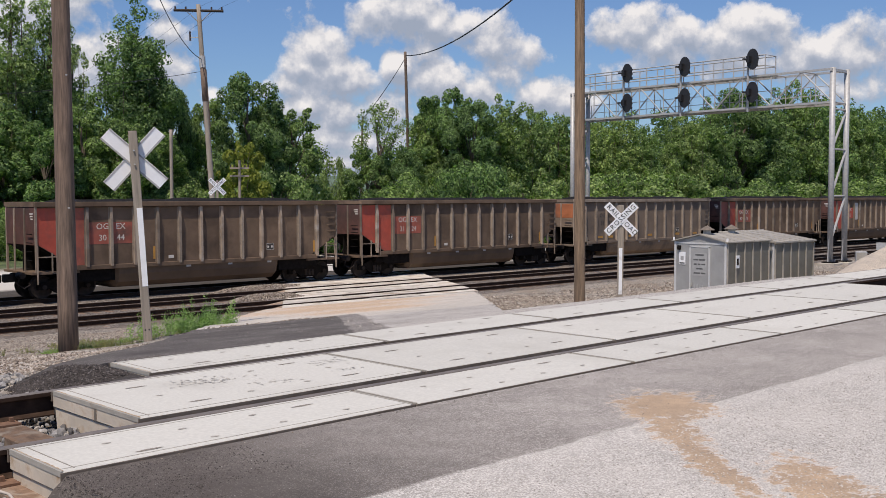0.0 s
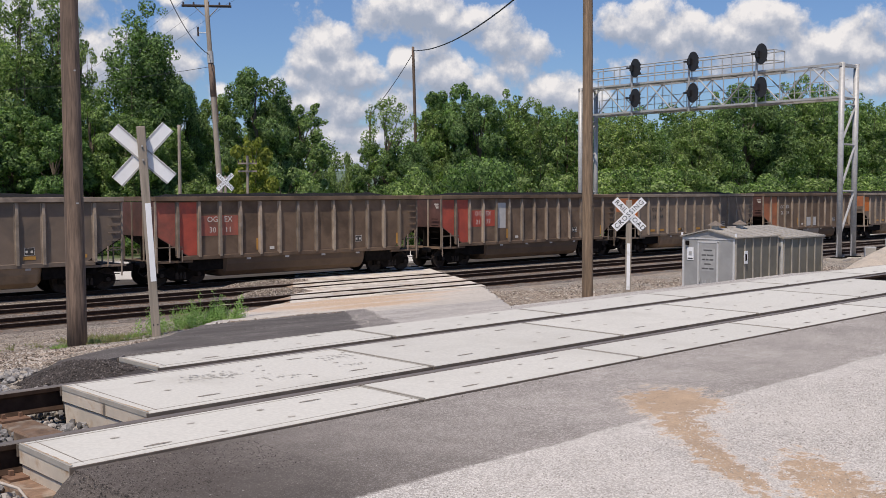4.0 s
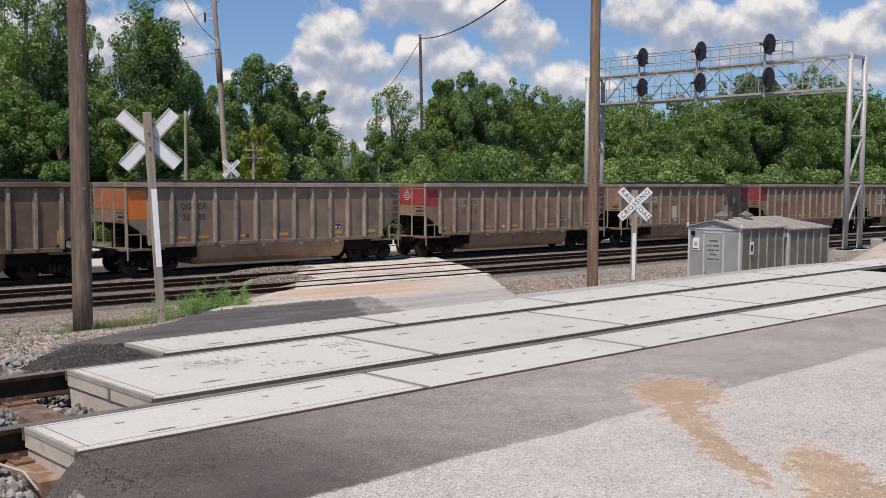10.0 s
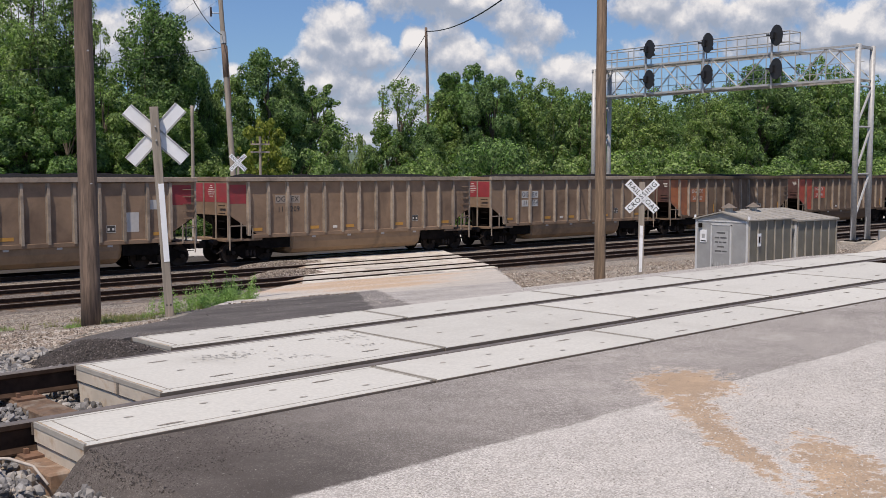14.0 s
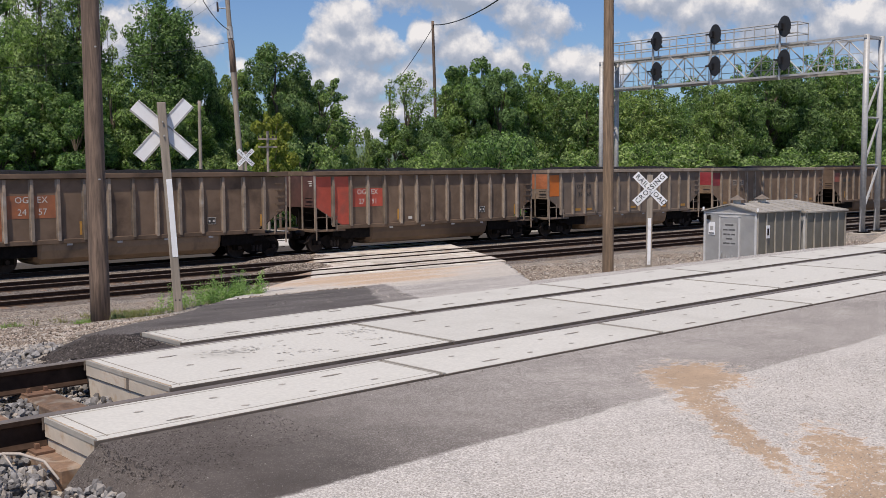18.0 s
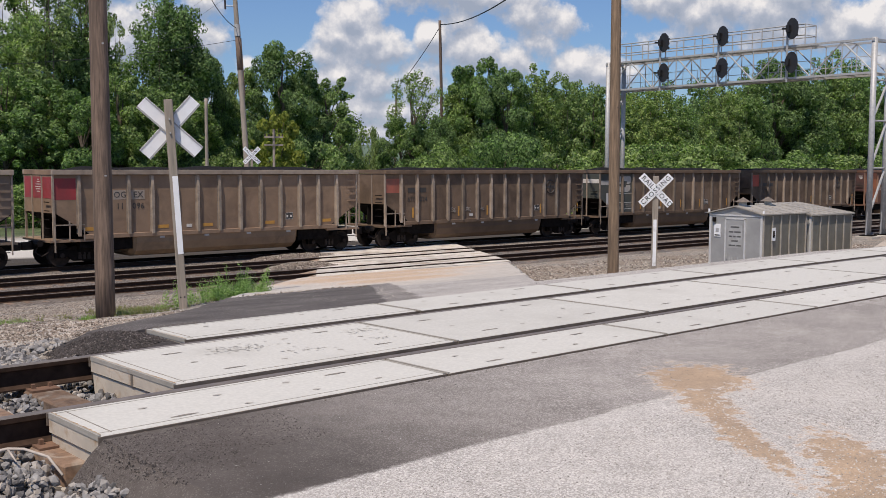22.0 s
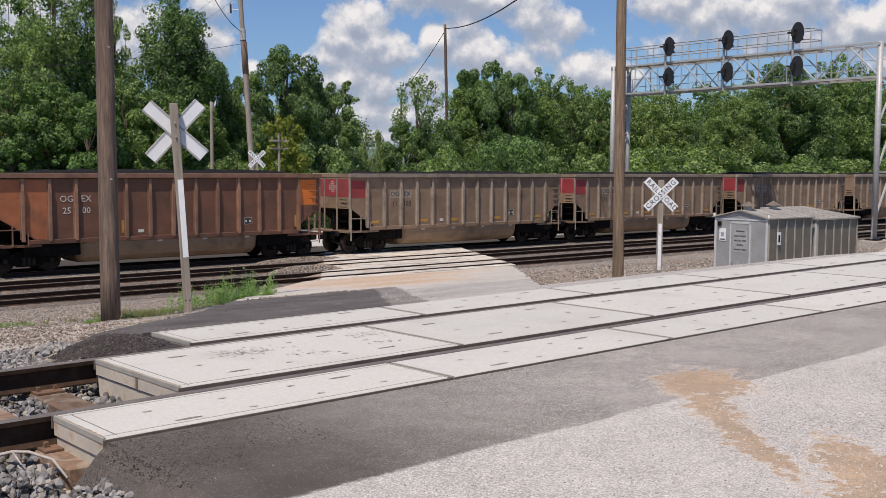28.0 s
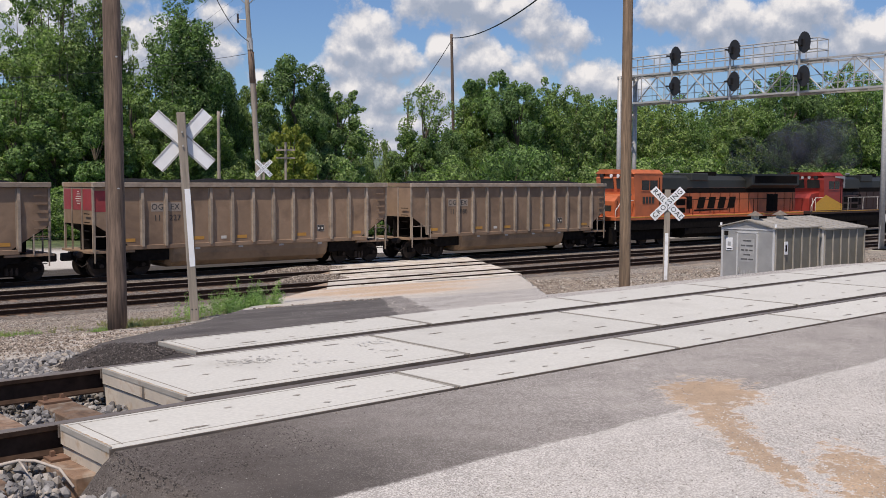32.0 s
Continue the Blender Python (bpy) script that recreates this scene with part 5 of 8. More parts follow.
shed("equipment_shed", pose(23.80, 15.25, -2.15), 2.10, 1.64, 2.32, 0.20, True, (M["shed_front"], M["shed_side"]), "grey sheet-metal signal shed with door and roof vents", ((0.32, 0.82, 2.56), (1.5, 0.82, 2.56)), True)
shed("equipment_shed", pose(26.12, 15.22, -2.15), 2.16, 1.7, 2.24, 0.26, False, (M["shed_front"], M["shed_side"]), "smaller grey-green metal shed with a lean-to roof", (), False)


def track_sign():
    top = empty("track_sign")
    for x in (-0.75, 0.75):
        part("post", Geo().box(x - 0.03, x + 0.03, -0.03, 0.03, 0, 1.35), M["under"], top)
    part("panel", Geo().box(-0.85, 0.85, -0.05, -0.03, 0.95, 1.4), M["galv"], top, "plain grey back of the sign")
    top.matrix_world = pose(60.4, 27.6, -2.75, 0, 0, -62)
    tagged(top, "low grey sign panel on two dark posts", "sign")
    box = empty("signal_case")
    part("cabinet", Geo().cbox(-0.3, 0.3, -0.22, 0.22, 0, 0.95, 0.02), M["galv"], box)
    part("door", Geo().box(-0.26, 0.26, -0.235, -0.22, 0.06, 0.88), M["shed"], box)
    box.matrix_world = pose(57.0, 27.8, -2.7, 0, 0, -55)
    tagged(box, "small galvanised cabinet beside the signal bridge", "cabinet")


track_sign()


# ---- vegetation ----
def leaf_mesh(name, centers, radii, count, size, mat, seed, squash=1.0):
    """many small two-triangle leaves in shells round the given centres"""
    rng = np.random.default_rng(seed)
    centers, radii = np.array(centers, float), np.array(radii, float)
    vol = radii ** 2
    pick = rng.choice(len(centers), count, p=vol / vol.sum())
    d = rng.normal(size=(count, 3))
    d /= np.linalg.norm(d, axis=1)[:, None]
    rr = radii[pick] * (0.72 + 0.34 * rng.random(count) ** 0.7)
    pos = centers[pick] + d * rr[:, None] * np.array([1, 1, squash])
    nrm = d * 1.1 + rng.normal(size=(count, 3)) * 0.42 + np.array([0, 0, 0.15])
    nrm /= np.linalg.norm(nrm, axis=1)[:, None]
    t = np.cross(nrm, rng.normal(size=(count, 3)))
    t /= np.linalg.norm(t, axis=1)[:, None]
    b = np.cross(nrm, t)
    s = size * (0.6 + 0.8 * rng.random(count))[:, None]
    v = np.stack([pos - t * s * 0.8 - b * s * 0.6, pos - t * s * 0.6 + b * s * 0.7, pos + t * s], 1).reshape(-1, 3)
    return quads(name, v, mat, 3)


def quads(name, v, mat, k=4):
    """loose faces of k corners each"""
    n = len(v) // k
    me = bpy.data.meshes.new(name)
    me.vertices.add(k * n)
    me.vertices.foreach_set("co", np.asarray(v, np.float32).ravel())
    me.loops.add(k * n)
    me.loops.foreach_set("vertex_index", np.arange(k * n, dtype=np.int32))
    me.polygons.add(n)
    me.polygons.foreach_set("loop_start", np.arange(0, k * n, k, dtype=np.int32))
    me.update(calc_edges=True)
    me.materials.append(mat)
    return me


def trunk_line(rng, height):
    return [Vector((0, 0, -0.3))] + [Vector((rng.uniform(-0.12, 0.12) * i * 0.3, rng.uniform(-0.12, 0.12) * i * 0.3, height * 0.88 * i / 8)) for i in range(1, 9)]


def round_tree(seed, height, spread, tall, clumps, leaves, size, mat, low=0.12, lean=0.0):
    """trunk with limbs, a rounded crown of leaf clumps: returns the meshes of trunk and crown"""
    rng = random.Random(seed)
    g, pts = Geo(), trunk_line(rng, height)
    g.tube(pts, 0.022 * height, 8, 0.004 * height)
    centers, radii = [], []
    for k in range(clumps):
        h = low + (0.97 - low) * (k + rng.random()) / clumps
        prof = max(0.0, 1 - abs((h - 0.46) / 0.55) ** (2.6 + tall)) ** 0.55
        r = spread * prof * math.sqrt(rng.uniform(0.3, 1.0))
        a = rng.uniform(0, 2 * math.pi)
        c = Vector((r * math.cos(a) + lean * h * h, r * math.sin(a), h * height))
        centers.append(c)
        radii.append(rng.uniform(0.17, 0.30) * spread * (0.55 + 0.5 * prof))
        if k % 3 == 0:
            base = pts[min(8, max(1, int(h * 8 * 0.75)))]
            mid = (base + c) / 2 + Vector((0, 0, 0.05 * height * rng.uniform(-0.3, 0.4)))
            g.tube([base, mid, c], 0.006 * height, 5, 0.0015 * height)
    # sprigs for an uneven outline
    for k in range(clumps // 3):
        a, h = rng.uniform(0, 6.283), rng.uniform(0.4, 1.0)
        r = spread * 1.04 * max(0.0, 1 - abs((h - 0.46) / 0.55) ** (2.6 + tall)) ** 0.55
        centers.append((r * math.cos(a) + lean * h * h, r * math.sin(a), h * height))
        radii.append(0.10 * spread)
    return g.mesh("trunk", M["bark"]), leaf_mesh("crown", centers, radii, leaves, size, mat, seed)


def plume_tree(seed, height, spread, plumes, fat, leaves, size, mat, low=0.05, open_gaps=0.0):
    """a tree of upright limbs, each a tapering plume of leaf clumps: returns the meshes of trunk and crown"""
    rng = random.Random(seed)
    g, pts = Geo(), trunk_line(rng, height)
    g.tube(pts, 0.020 * height, 8, 0.004 * height)
    centers, radii = [], []
    for k in range(plumes):
        a = 2 * math.pi * (k + rng.uniform(-0.3, 0.3)) / plumes * 2.4
        out = spread * math.sqrt((k + 0.3) / plumes) * 0.86
        top = (1.0 - 0.24 * (out / spread) ** 2) * rng.uniform(0.88, 0.99) * height
        foot = height * (low + 0.20 * rng.random())
        n = max(6, int((top - foot) / (0.62 * fat)))
        base = pts[max(1, min(6, int(8 * foot / height)))]
        bend = [Vector((out * math.cos(a) * (0.45 + 0.55 * min(1.0, 2.2 * f)), out * math.sin(a) * (0.45 + 0.55 * min(1.0, 2.2 * f)), foot + (top - foot) * f)) for f in np.linspace(0, 1, n)]
        g.tube([base, *bend[1::3]], 0.0055 * height, 5, 0.001 * height)
        for i, c in enumerate(bend):
            f = i / (n - 1)
            if rng.random() < open_gaps:
                continue
            w = fat * (0.55 + 0.7 * math.sin(math.pi * (0.2 + 0.72 * f)) ** 0.8)
            for _ in range(2):
                centers.append(c + Vector((rng.gauss(0, 0.5 * w), rng.gauss(0, 0.5 * w), rng.gauss(0, 0.35 * fat))))
                radii.append(w * rng.uniform(0.32, 0.72))
    return g.mesh("trunk", M["bark"]), leaf_mesh("crown", centers, radii, leaves, size, mat, seed, 1.0)


SHAPES = {}


def plant_tree(kind, x, y, height, spread, turn, label):
    tr, cr, h0, s0 = SHAPES[kind]
    top = empty("tree")
    part("trunk", tr, None, top)
    part("crown", cr, None, top)
    top.matrix_world = pose(x, y, -2.75, 0, 0, turn) @ Matrix.Diagonal((spread / s0, spread / s0, height / h0, 1))
    return tagged(top, label, "tree", "trees beyond the tracks")


def bearing(px, depth):
    """a place at that bearing, never nearer the tracks than the wood's edge; and how much farther it had to go"""
    u = (px - 784) / 1840.0
    y = depth * (0.7415 - 0.67 * u)
    k = max(1.0, (depth * 0.70) / y)
    return depth * k * (0.6691 + 0.7423 * u), y * k, k


def woods():
    for k, (seed, h, s, tall, cl, lv, sz, mat, low) in {
        "round": (5, 14, 3.3, 0.75, 76, 34000, 0.12, "leaf_dark", 0.04),
        "round_b": (6, 12, 3.0, 0.8, 70, 30000, 0.12, "leaf", 0.02),
        "filler": (7, 12, 4.6, 0.7, 60, 9000, 0.17, "leaf_dark", 0.02),
        "shrub": (8, 5, 3.3, 0.6, 50, 9500, 0.12, "leaf", 0.0),
        "pale_shrub": (18, 5, 3.2, 0.6, 50, 9500, 0.12, "leaf_pale", 0.0),
        "lime": (9, 6.5, 1.8, 0.7, 40, 11000, 0.10, "leaf_lime", 0.02),
        "sparse": (10, 13, 2.4, 0.8, 60, 9000, 0.10, "leaf", 0.15),
    }.items():
        SHAPES[k] = (*round_tree(seed, h, s, tall, cl, lv, sz, M[mat], low), h, s)
    SHAPES["leaning"] = (*round_tree(16, 12.4, 2.2, 0.7, 60, 17000, 0.12, M["leaf"], 0.05, 1.5), 12.4, 2.2)
    for k, (seed, h, s, plumes, fat, lv, sz, mat, low, gaps) in {
        "poplar": (3, 20, 2.8, 9, 1.35, 46000, 0.125, "leaf_dark", 0.06, 0.0),
        "open_poplar": (4, 21, 2.3, 7, 1.20, 26000, 0.125, "leaf_pale", 0.06, 0.40),
        "plume": (11, 13, 2.9, 11, 0.85, 34000, 0.12, "leaf_pale", 0.0, 0.05),
        "plume_b": (12, 13, 2.9, 10, 0.95, 34000, 0.12, "leaf", 0.0, 0.05),
        "plume_c": (13, 14, 2.9, 11, 0.95, 36000, 0.12, "leaf_dark", 0.0, 0.0),
    }.items():
        SHAPES[k] = (*plume_tree(seed, h, s, plumes, fat, lv, sz, M[mat], low, gaps), h, s)
    rng = random.Random(21)
    for kind, px, depth, rise, half, label in TREES:
        x, y, k = bearing(px, depth)
        plant_tree(kind, x, y, 4.16 + depth * k * (rise / 1000.0), depth * k * half / 1840.0, rng.uniform(0, 360), label)
    # the wood behind
    for px in range(-260, 1960, 92):
        p, d = px + rng.uniform(-20, 20), 116 + rng.uniform(-4, 4)
        if 520 < p < 690:
            continue
        x, y, k = bearing(p, d)
        plant_tree("filler", x, y, 4.16 + d * k * (rng.uniform(0.052, 0.074) + (0.018 if p > 900 else 0.0)), rng.uniform(4.6, 5.8) * k, rng.uniform(0, 360), "leafy green deciduous tree in a dense wood")
    # low thicket before the wood, seen between the cars
    for px in range(-240, 1900, 74):
        x, y, k = bearing(px + rng.uniform(-20, 20), 76)
        y = max(63.0, y - 9.0)
        plant_tree("shrub", x, y, rng.uniform(2.6, 3.3), rng.uniform(2.3, 3.0), rng.uniform(0, 360), "low bushy green thicket before the wood")
    for px in range(-220, 1900, 88):
        p, d = px + rng.uniform(-20, 20), 80 + rng.uniform(-4, 6)
        x, y, k = bearing(p, d)
        plant_tree(rng.choice(("shrub", "shrub", "pale_shrub")), x, y, rng.uniform(4.2, 6.2) if not 520 < p < 690 else 3.6, rng.uniform(2.8, 3.8) * k, rng.uniform(0, 360), "low bushy green undergrowth at the wood's edge")


# kind, bearing, distance, rise above the eye in thousandths of the distance, half width, label
TREES = (
    ("open_poplar", -105, 84, 142, 42, "tall leafy poplar with open branches"),
    ("open_poplar", -30, 86, 205, 46, "tall leafy poplar with open branches"),
    ("open_poplar", 28, 82, 210, 50, "tall leafy poplar with open branches"),
    ("open_poplar", 92, 85, 196, 44, "tall leafy poplar with open branches"),
    ("open_poplar", 132, 88, 174, 28, "slender leafy poplar with open branches"),
    ("poplar", 236, 86, 184, 60, "tall dense dark green poplar"),
    ("plume_c", 272, 87, 158, 30, "tall dense dark green poplar"),
    ("round", 310, 90, 106, 34, "dark green tree beside a tall poplar"),
    ("round_b", -60, 78, 92, 74, "broad green deciduous tree"),
    ("round_b", 10, 78, 82, 70, "broad green deciduous tree"),
    ("round_b", 84, 77, 72, 60, "broad green deciduous tree"),
    ("round_b", 150, 80, 86, 62, "broad green deciduous tree"),
    ("round", 215, 80, 74, 60, "broad dark green deciduous tree"),
    ("round", 280, 84, 60, 60, "broad dark green deciduous tree"),
    ("round", 442, 92, 116, 60, "rounded dark green tree standing above the others"),
    ("round", 372, 93, 92, 42, "rounded dark green tree"),
    ("round", 478, 94, 84, 48, "rounded dark green tree"),
    ("leaning", 516, 94, 86, 42, "light green tree with a one-sided crown"),
    ("lime", 430, 74, 52, 44, "small yellow-green tree before darker woods"),
    ("pale_shrub", 592, 104, 34, 26, "light green bushy tree at the wood's edge"),
    ("pale_shrub", 552, 100, 18, 34, "low light green bush at the wood's edge"),
    ("sparse", 672, 100, 91, 44, "thin open-crowned tree with bare twigs"),
    ("round_b", 652, 100, 46, 40, "green tree at the wood's edge"),
    ("round", 712, 100, 46, 40, "green tree at the wood's edge"),
    ("round_b", 790, 104, 103, 58, "broad leafy tree above the wood's edge"),
    ("round", 836, 101, 90, 52, "broad dark leafy tree at the wood's edge"),
    ("plume_b", 756, 103, 80, 40, "upright leafy tree at the wood's edge"),
    ("plume_b", 885, 104, 95, 46, "upright leafy tree at the wood's edge"),
    ("plume", 938, 105, 89, 46, "pale green tree of upright limbs"),
    ("plume", 990, 105, 82, 44, "pale green tree of upright limbs"),
    ("plume", 1040, 104, 76, 42, "pale green tree of upright limbs"),
    ("plume", 1090, 106, 78, 46, "pale green tree of upright limbs"),
    ("plume", 1138, 106, 70, 36, "pale green tree of upright limbs"),
    ("plume", 1208, 106, 82, 44, "pale green tree of upright limbs"),
    ("plume_b", 1252, 106, 92, 44, "upright leafy tree behind the signal bridge"),
    ("round", 1302, 108, 102, 58, "dark leafy tree behind the signal bridge"),
    ("plume_c", 1352, 106, 96, 50, "dark leafy tree behind the signal bridge"),
    ("plume_b", 1402, 108, 108, 50, "leafy tree behind the signal bridge"),
    ("plume_b", 1455, 107, 90, 46, "upright leafy tree at the wood's edge"),
    ("plume", 1515, 106, 88, 46, "pale green tree of upright limbs"),
    ("plume_b", 1570, 106, 78, 46, "upright leafy tree at the wood's edge"),
    ("plume", 1640, 106, 84, 50, "pale green tree of upright limbs"),
)
woods()


def distant_hill():
    xs = np.linspace(-200, 1900, 60)
    v = []
    for x in xs:
        h = 22 + 9 * noise.noise((x * 0.004, 0, 3)) + 5 * noise.noise((x * 0.02, 0, 8))
        v += [(x, 1000, -4), (x, 1015, h)]
        v += [(x, 1120, h + 6), (x, 1400, -4)]
    f = [(4 * i + k, 4 * i + 4 + k, 4 * i + 5 + k, 4 * i + 1 + k) for i in range(59) for k in range(3)]
    tagged(part("distant_hill", Geo().add(v, f), M["far_wood"], smooth=True), "low wooded hill far beyond the tracks", "hill", kind="structure")


distant_hill()


def weeds():
    """the clump of weeds beside the crossbuck, and grass tufts round the poles"""
    rng = np.random.default_rng(5)

    def blades(name, spots, height, width, per, mat):
        v = []
        for x, y, r in spots:
            tufts = [(x + r * rng.normal() * 0.55, y + r * rng.normal() * 0.55, 0.05 + 0.11 * rng.random(), 0.45 + 0.75 * rng.random()) for _ in range(14)]
            for k in range(per):
                tx, ty, tr, grow = tufts[k % 14]
                a, q = rng.uniform(0, 6.283), tr * math.sqrt(rng.random())
                bx, by = tx + q * math.cos(a), ty + q * math.sin(a)
                bz = ground_z(bx, by) - 0.01
                h = height * grow * rng.uniform(0.4, 1.1)
                lean = rng.uniform(0.1, 0.9) * h
                d = rng.uniform(0, 6.283)
                w = width * rng.uniform(0.6, 1.3)
                e = rng.uniform(0, 6.283)
                p0 = np.array([bx, by, bz])
                side = np.array([math.cos(e), math.sin(e), 0]) * w
                tip = p0 + np.array([lean * math.cos(d), lean * math.sin(d), h])
                mid = p0 * 0.5 + tip * 0.5 + np.array([0, 0, 0.08 * h])
                v += [p0 - side, p0 + side, mid + side * 0.8, mid - side * 0.8, mid - side * 0.8, mid + side * 0.8, tip + side * 0.1, tip - side * 0.1]
        return quads(name, v, M[mat])
    tagged(new("grass", blades("grass", ((6.4, 15.1, 0.5), (6.9, 15.3, 0.6), (7.4, 15.9, 0.6), (7.9, 16.6, 0.7), (7.2, 16.8, 0.8), (6.6, 16.2, 0.7), (7.6, 17.6, 0.8), (5.2, 16.6, 0.7)), 0.11, 0.0035, 420, "straw")), "sparse dry grass tufts round the poles", "grass", kind="stuff")
    tagged(new("grass", blades("grass", ((5.8, 14.95, 0.14), (6.38, 15.1, 0.2), (7.2, 16.2, 0.8), (7.9, 17.0, 0.7), (5.0, 16.4, 0.5), (4.7, 17.2, 0.6), (5.0, 18.0, 0.5)), 0.095, 0.0035, 300, "weed")), "green grass tufts along the gravel edge", "grass", kind="stuff")
    top = empty("weed_bush")
    base = Vector((8.85, 16.75, 0))
    g, centers, radii = Geo(), [], []
    for k in range(74):
        a, q = rng.uniform(0, 6.283), math.sqrt(rng.random())
        bx, by = (0.42 if k % 3 else -0.25) + (0.50 if k % 3 else 0.75) * q * math.cos(a), 0.62 * q * math.sin(a)
        z0 = ground_z(base.x + bx, base.y + by)
        h = (rng.uniform(0.2, 0.5) if k % 4 else rng.uniform(0.45, 0.68)) * (1.08 - 0.4 * q) * (1.0 if k % 3 else 0.8)
        tip = Vector((bx * 1.12 + rng.uniform(-0.12, 0.12), by * 1.2 + rng.uniform(-0.12, 0.12), z0 + h))
        g.tube([(bx, by, z0 - 0.02), ((bx + tip.x) / 2, (by + tip.y) / 2, z0 + h * 0.6), tip], 0.006, 4, 0.002)
        for f in np.linspace(0.25, 1.0, 5):
            centers.append((bx + (tip.x - bx) * f, by + (tip.y - by) * f, z0 + h * f))
            radii.append(0.115 * (1.25 - 0.8 * f))
    tagged(part("stem", g, M["weed"], top), kind="stuff")
    part("foliage", leaf_mesh("foliage", centers, radii, 11000, 0.0150, M["weed"], 11), None, top)
    top.matrix_world = Matrix.Translation((base.x, base.y, 0))
    tagged(top, "bright green bushy weeds growing beside the crossing", "weeds")


weeds()


# ---- loose ballast ----
def stone_field(name, label, spots, count, size, seed, raised=0.0, mat="stones", zf=None, chips=False):
    """loose crushed stones: spots are (x, y, half x, half y)"""
    rng = np.random.default_rng(seed)
    phi = (1 + 5 ** 0.5) / 2
    ico = np.array([(-1, phi, 0), (1, phi, 0), (-1, -phi, 0), (1, -phi, 0), (0, -1, phi), (0, 1, phi), (0, -1, -phi), (0, 1, -phi), (phi, 0, -1), (phi, 0, 1), (-phi, 0, -1), (-phi, 0, 1)]) / 1.9
    tri = np.array([(0, 11, 5), (0, 5, 1), (0, 1, 7), (0, 7, 10), (0, 10, 11), (1, 5, 9), (5, 11, 4), (11, 10, 2), (10, 7, 6), (7, 1, 8), (3, 9, 4), (3, 4, 2), (3, 2, 6), (3, 6, 8), (3, 8, 9), (4, 9, 5), (2, 4, 11), (6, 2, 10), (8, 6, 7), (9, 8, 1)])
    if chips:
        ico = np.array([(1, 0, 0), (0, 1, 0), (-1, 0, 0), (0, -1, 0), (0, 0, 0.8), (0, 0, -0.8)])
        tri = np.array([(0, 1, 4), (1, 2, 4), (2, 3, 4), (3, 0, 4), (1, 0, 5), (2, 1, 5), (3, 2, 5), (0, 3, 5)])
    area = np.array([s[2] * s[3] for s in spots])
    pick = rng.choice(len(spots), count, p=area / area.sum())
    v, f = [], []
    for k in range(count):
        cx, cy, hx, hy = spots[pick[k]]
        x, y = cx + rng.uniform(-hx, hx), cy + rng.uniform(-hy, hy)
        s = size * rng.uniform(0.5, 1.25)
        p = ico * s * rng.uniform(0.55, 1.15, 3) * rng.uniform(0.62, 1.22, (len(ico), 1))
        a = rng.uniform(0, 6.283)
        c, si = math.cos(a), math.sin(a)
        p = p @ np.array([[c, -si, 0], [si, c, 0], [0, 0, 1]]).T
        v.append(p + np.array([x, y, (zf or ground_z)(x, y) + s * 0.15 + raised * rng.random()]))
        f.append(tri + len(ico) * k)
    me = bpy.data.meshes.new(name)
    me.from_pydata(np.concatenate(v).tolist(), [], np.concatenate(f).tolist())
    me.materials.append(M[mat])
    return tagged(new(name, me), label, "ballast", kind="stuff")


def by_the_track():
    """loose stones between and beside the near ties, left of the crossing"""
    spots = []
    for k in range(10):
        p = on_near(-0.08 - 0.52 * k, 0.0)
        spots += [(p.x, p.y, 0.15, 0.62), (p.x, p.y - 1.05, 0.22, 0.2), (p.x, p.y + 1.12, 0.26, 0.3)]
    stone_field("ballast_stones", "loose grey crushed stones between the near ties", spots, 6000, 0.033, 1, 0.085)
    spots = [(0.9, 5.0, 0.8, 0.36), (1.72, 5.0, 0.14, 0.34), (0.0, 5.0, 1.0, 0.6), (2.05, 8.2, 0.85, 0.42), (0.2, 8.4, 0.9, 0.5), (2.2, 8.8, 0.7, 0.3)]
    stone_field("ballast_stones", "loose grey crushed stones beside the near track", spots, 8000, 0.033, 7, 0.05)
    spots = [(1.1, 5.34, 0.75, 0.12), (-0.3, 5.3, 0.7, 0.14)]
    stone_field("ballast_stones", "loose grey crushed stones banked against the tie ends", spots, 1700, 0.033, 17, 0.14)


by_the_track()
stone_field("ballast_stones", "scattered grey and tan stones on the gravel verge", ((3.2, 11.3, 1.9, 2.0), (4.2, 14.5, 2.2, 2.0), (6.5, 19.0, 2.8, 3.4), (9.5, 26.0, 3.5, 5.0)), 16000, 0.019, 2, 0.0, "tan_stones", None, True)
stone_field("ballast_stones", "loose grey ballast beyond the near track", ((2.2, 9.0, 0.8, 0.45), (1.3, 9.3, 0.9, 0.5), (2.9, 9.5, 0.5, 0.25)), 3200, 0.034, 14, 0.03)
stone_field("ballast_stones", "scattered grey and tan stones on the gravel verge", ((3.0, 10.6, 1.4, 1.3), (2.2, 12.5, 1.8, 1.6), (4.6, 13.2, 1.3, 1.4)), 4200, 0.017, 12, 0.0, "tan_stones")
stone_field("ballast_stones", "tan gravel slope beside the equipment shed", ((19.8, 19.5, 2.6, 2.6), (23.0, 22.0, 4.0, 4.0), (25.5, 27.0, 6.0, 3.5), (34.0, 27.0, 5.0, 3.5), (45, 26, 8, 4)), 15000, 0.05, 3, 0.0, "tan_stones", None, True)


def apron_z(x, y):
    return max(ground_z(x, y), ramp_z(x, y) - 0.015 - 0.30 * max(0.0, 1.0 - (x - 1.82) / 0.26))


def mound_z(x, y):
    return max(ground_z(x, y), ramp_z(x, y) - 0.016 - 0.28 * max(0.0, 1.0 - (x - 2.80) / 0.8)) if x > 2.80 else ground_z(x, y)


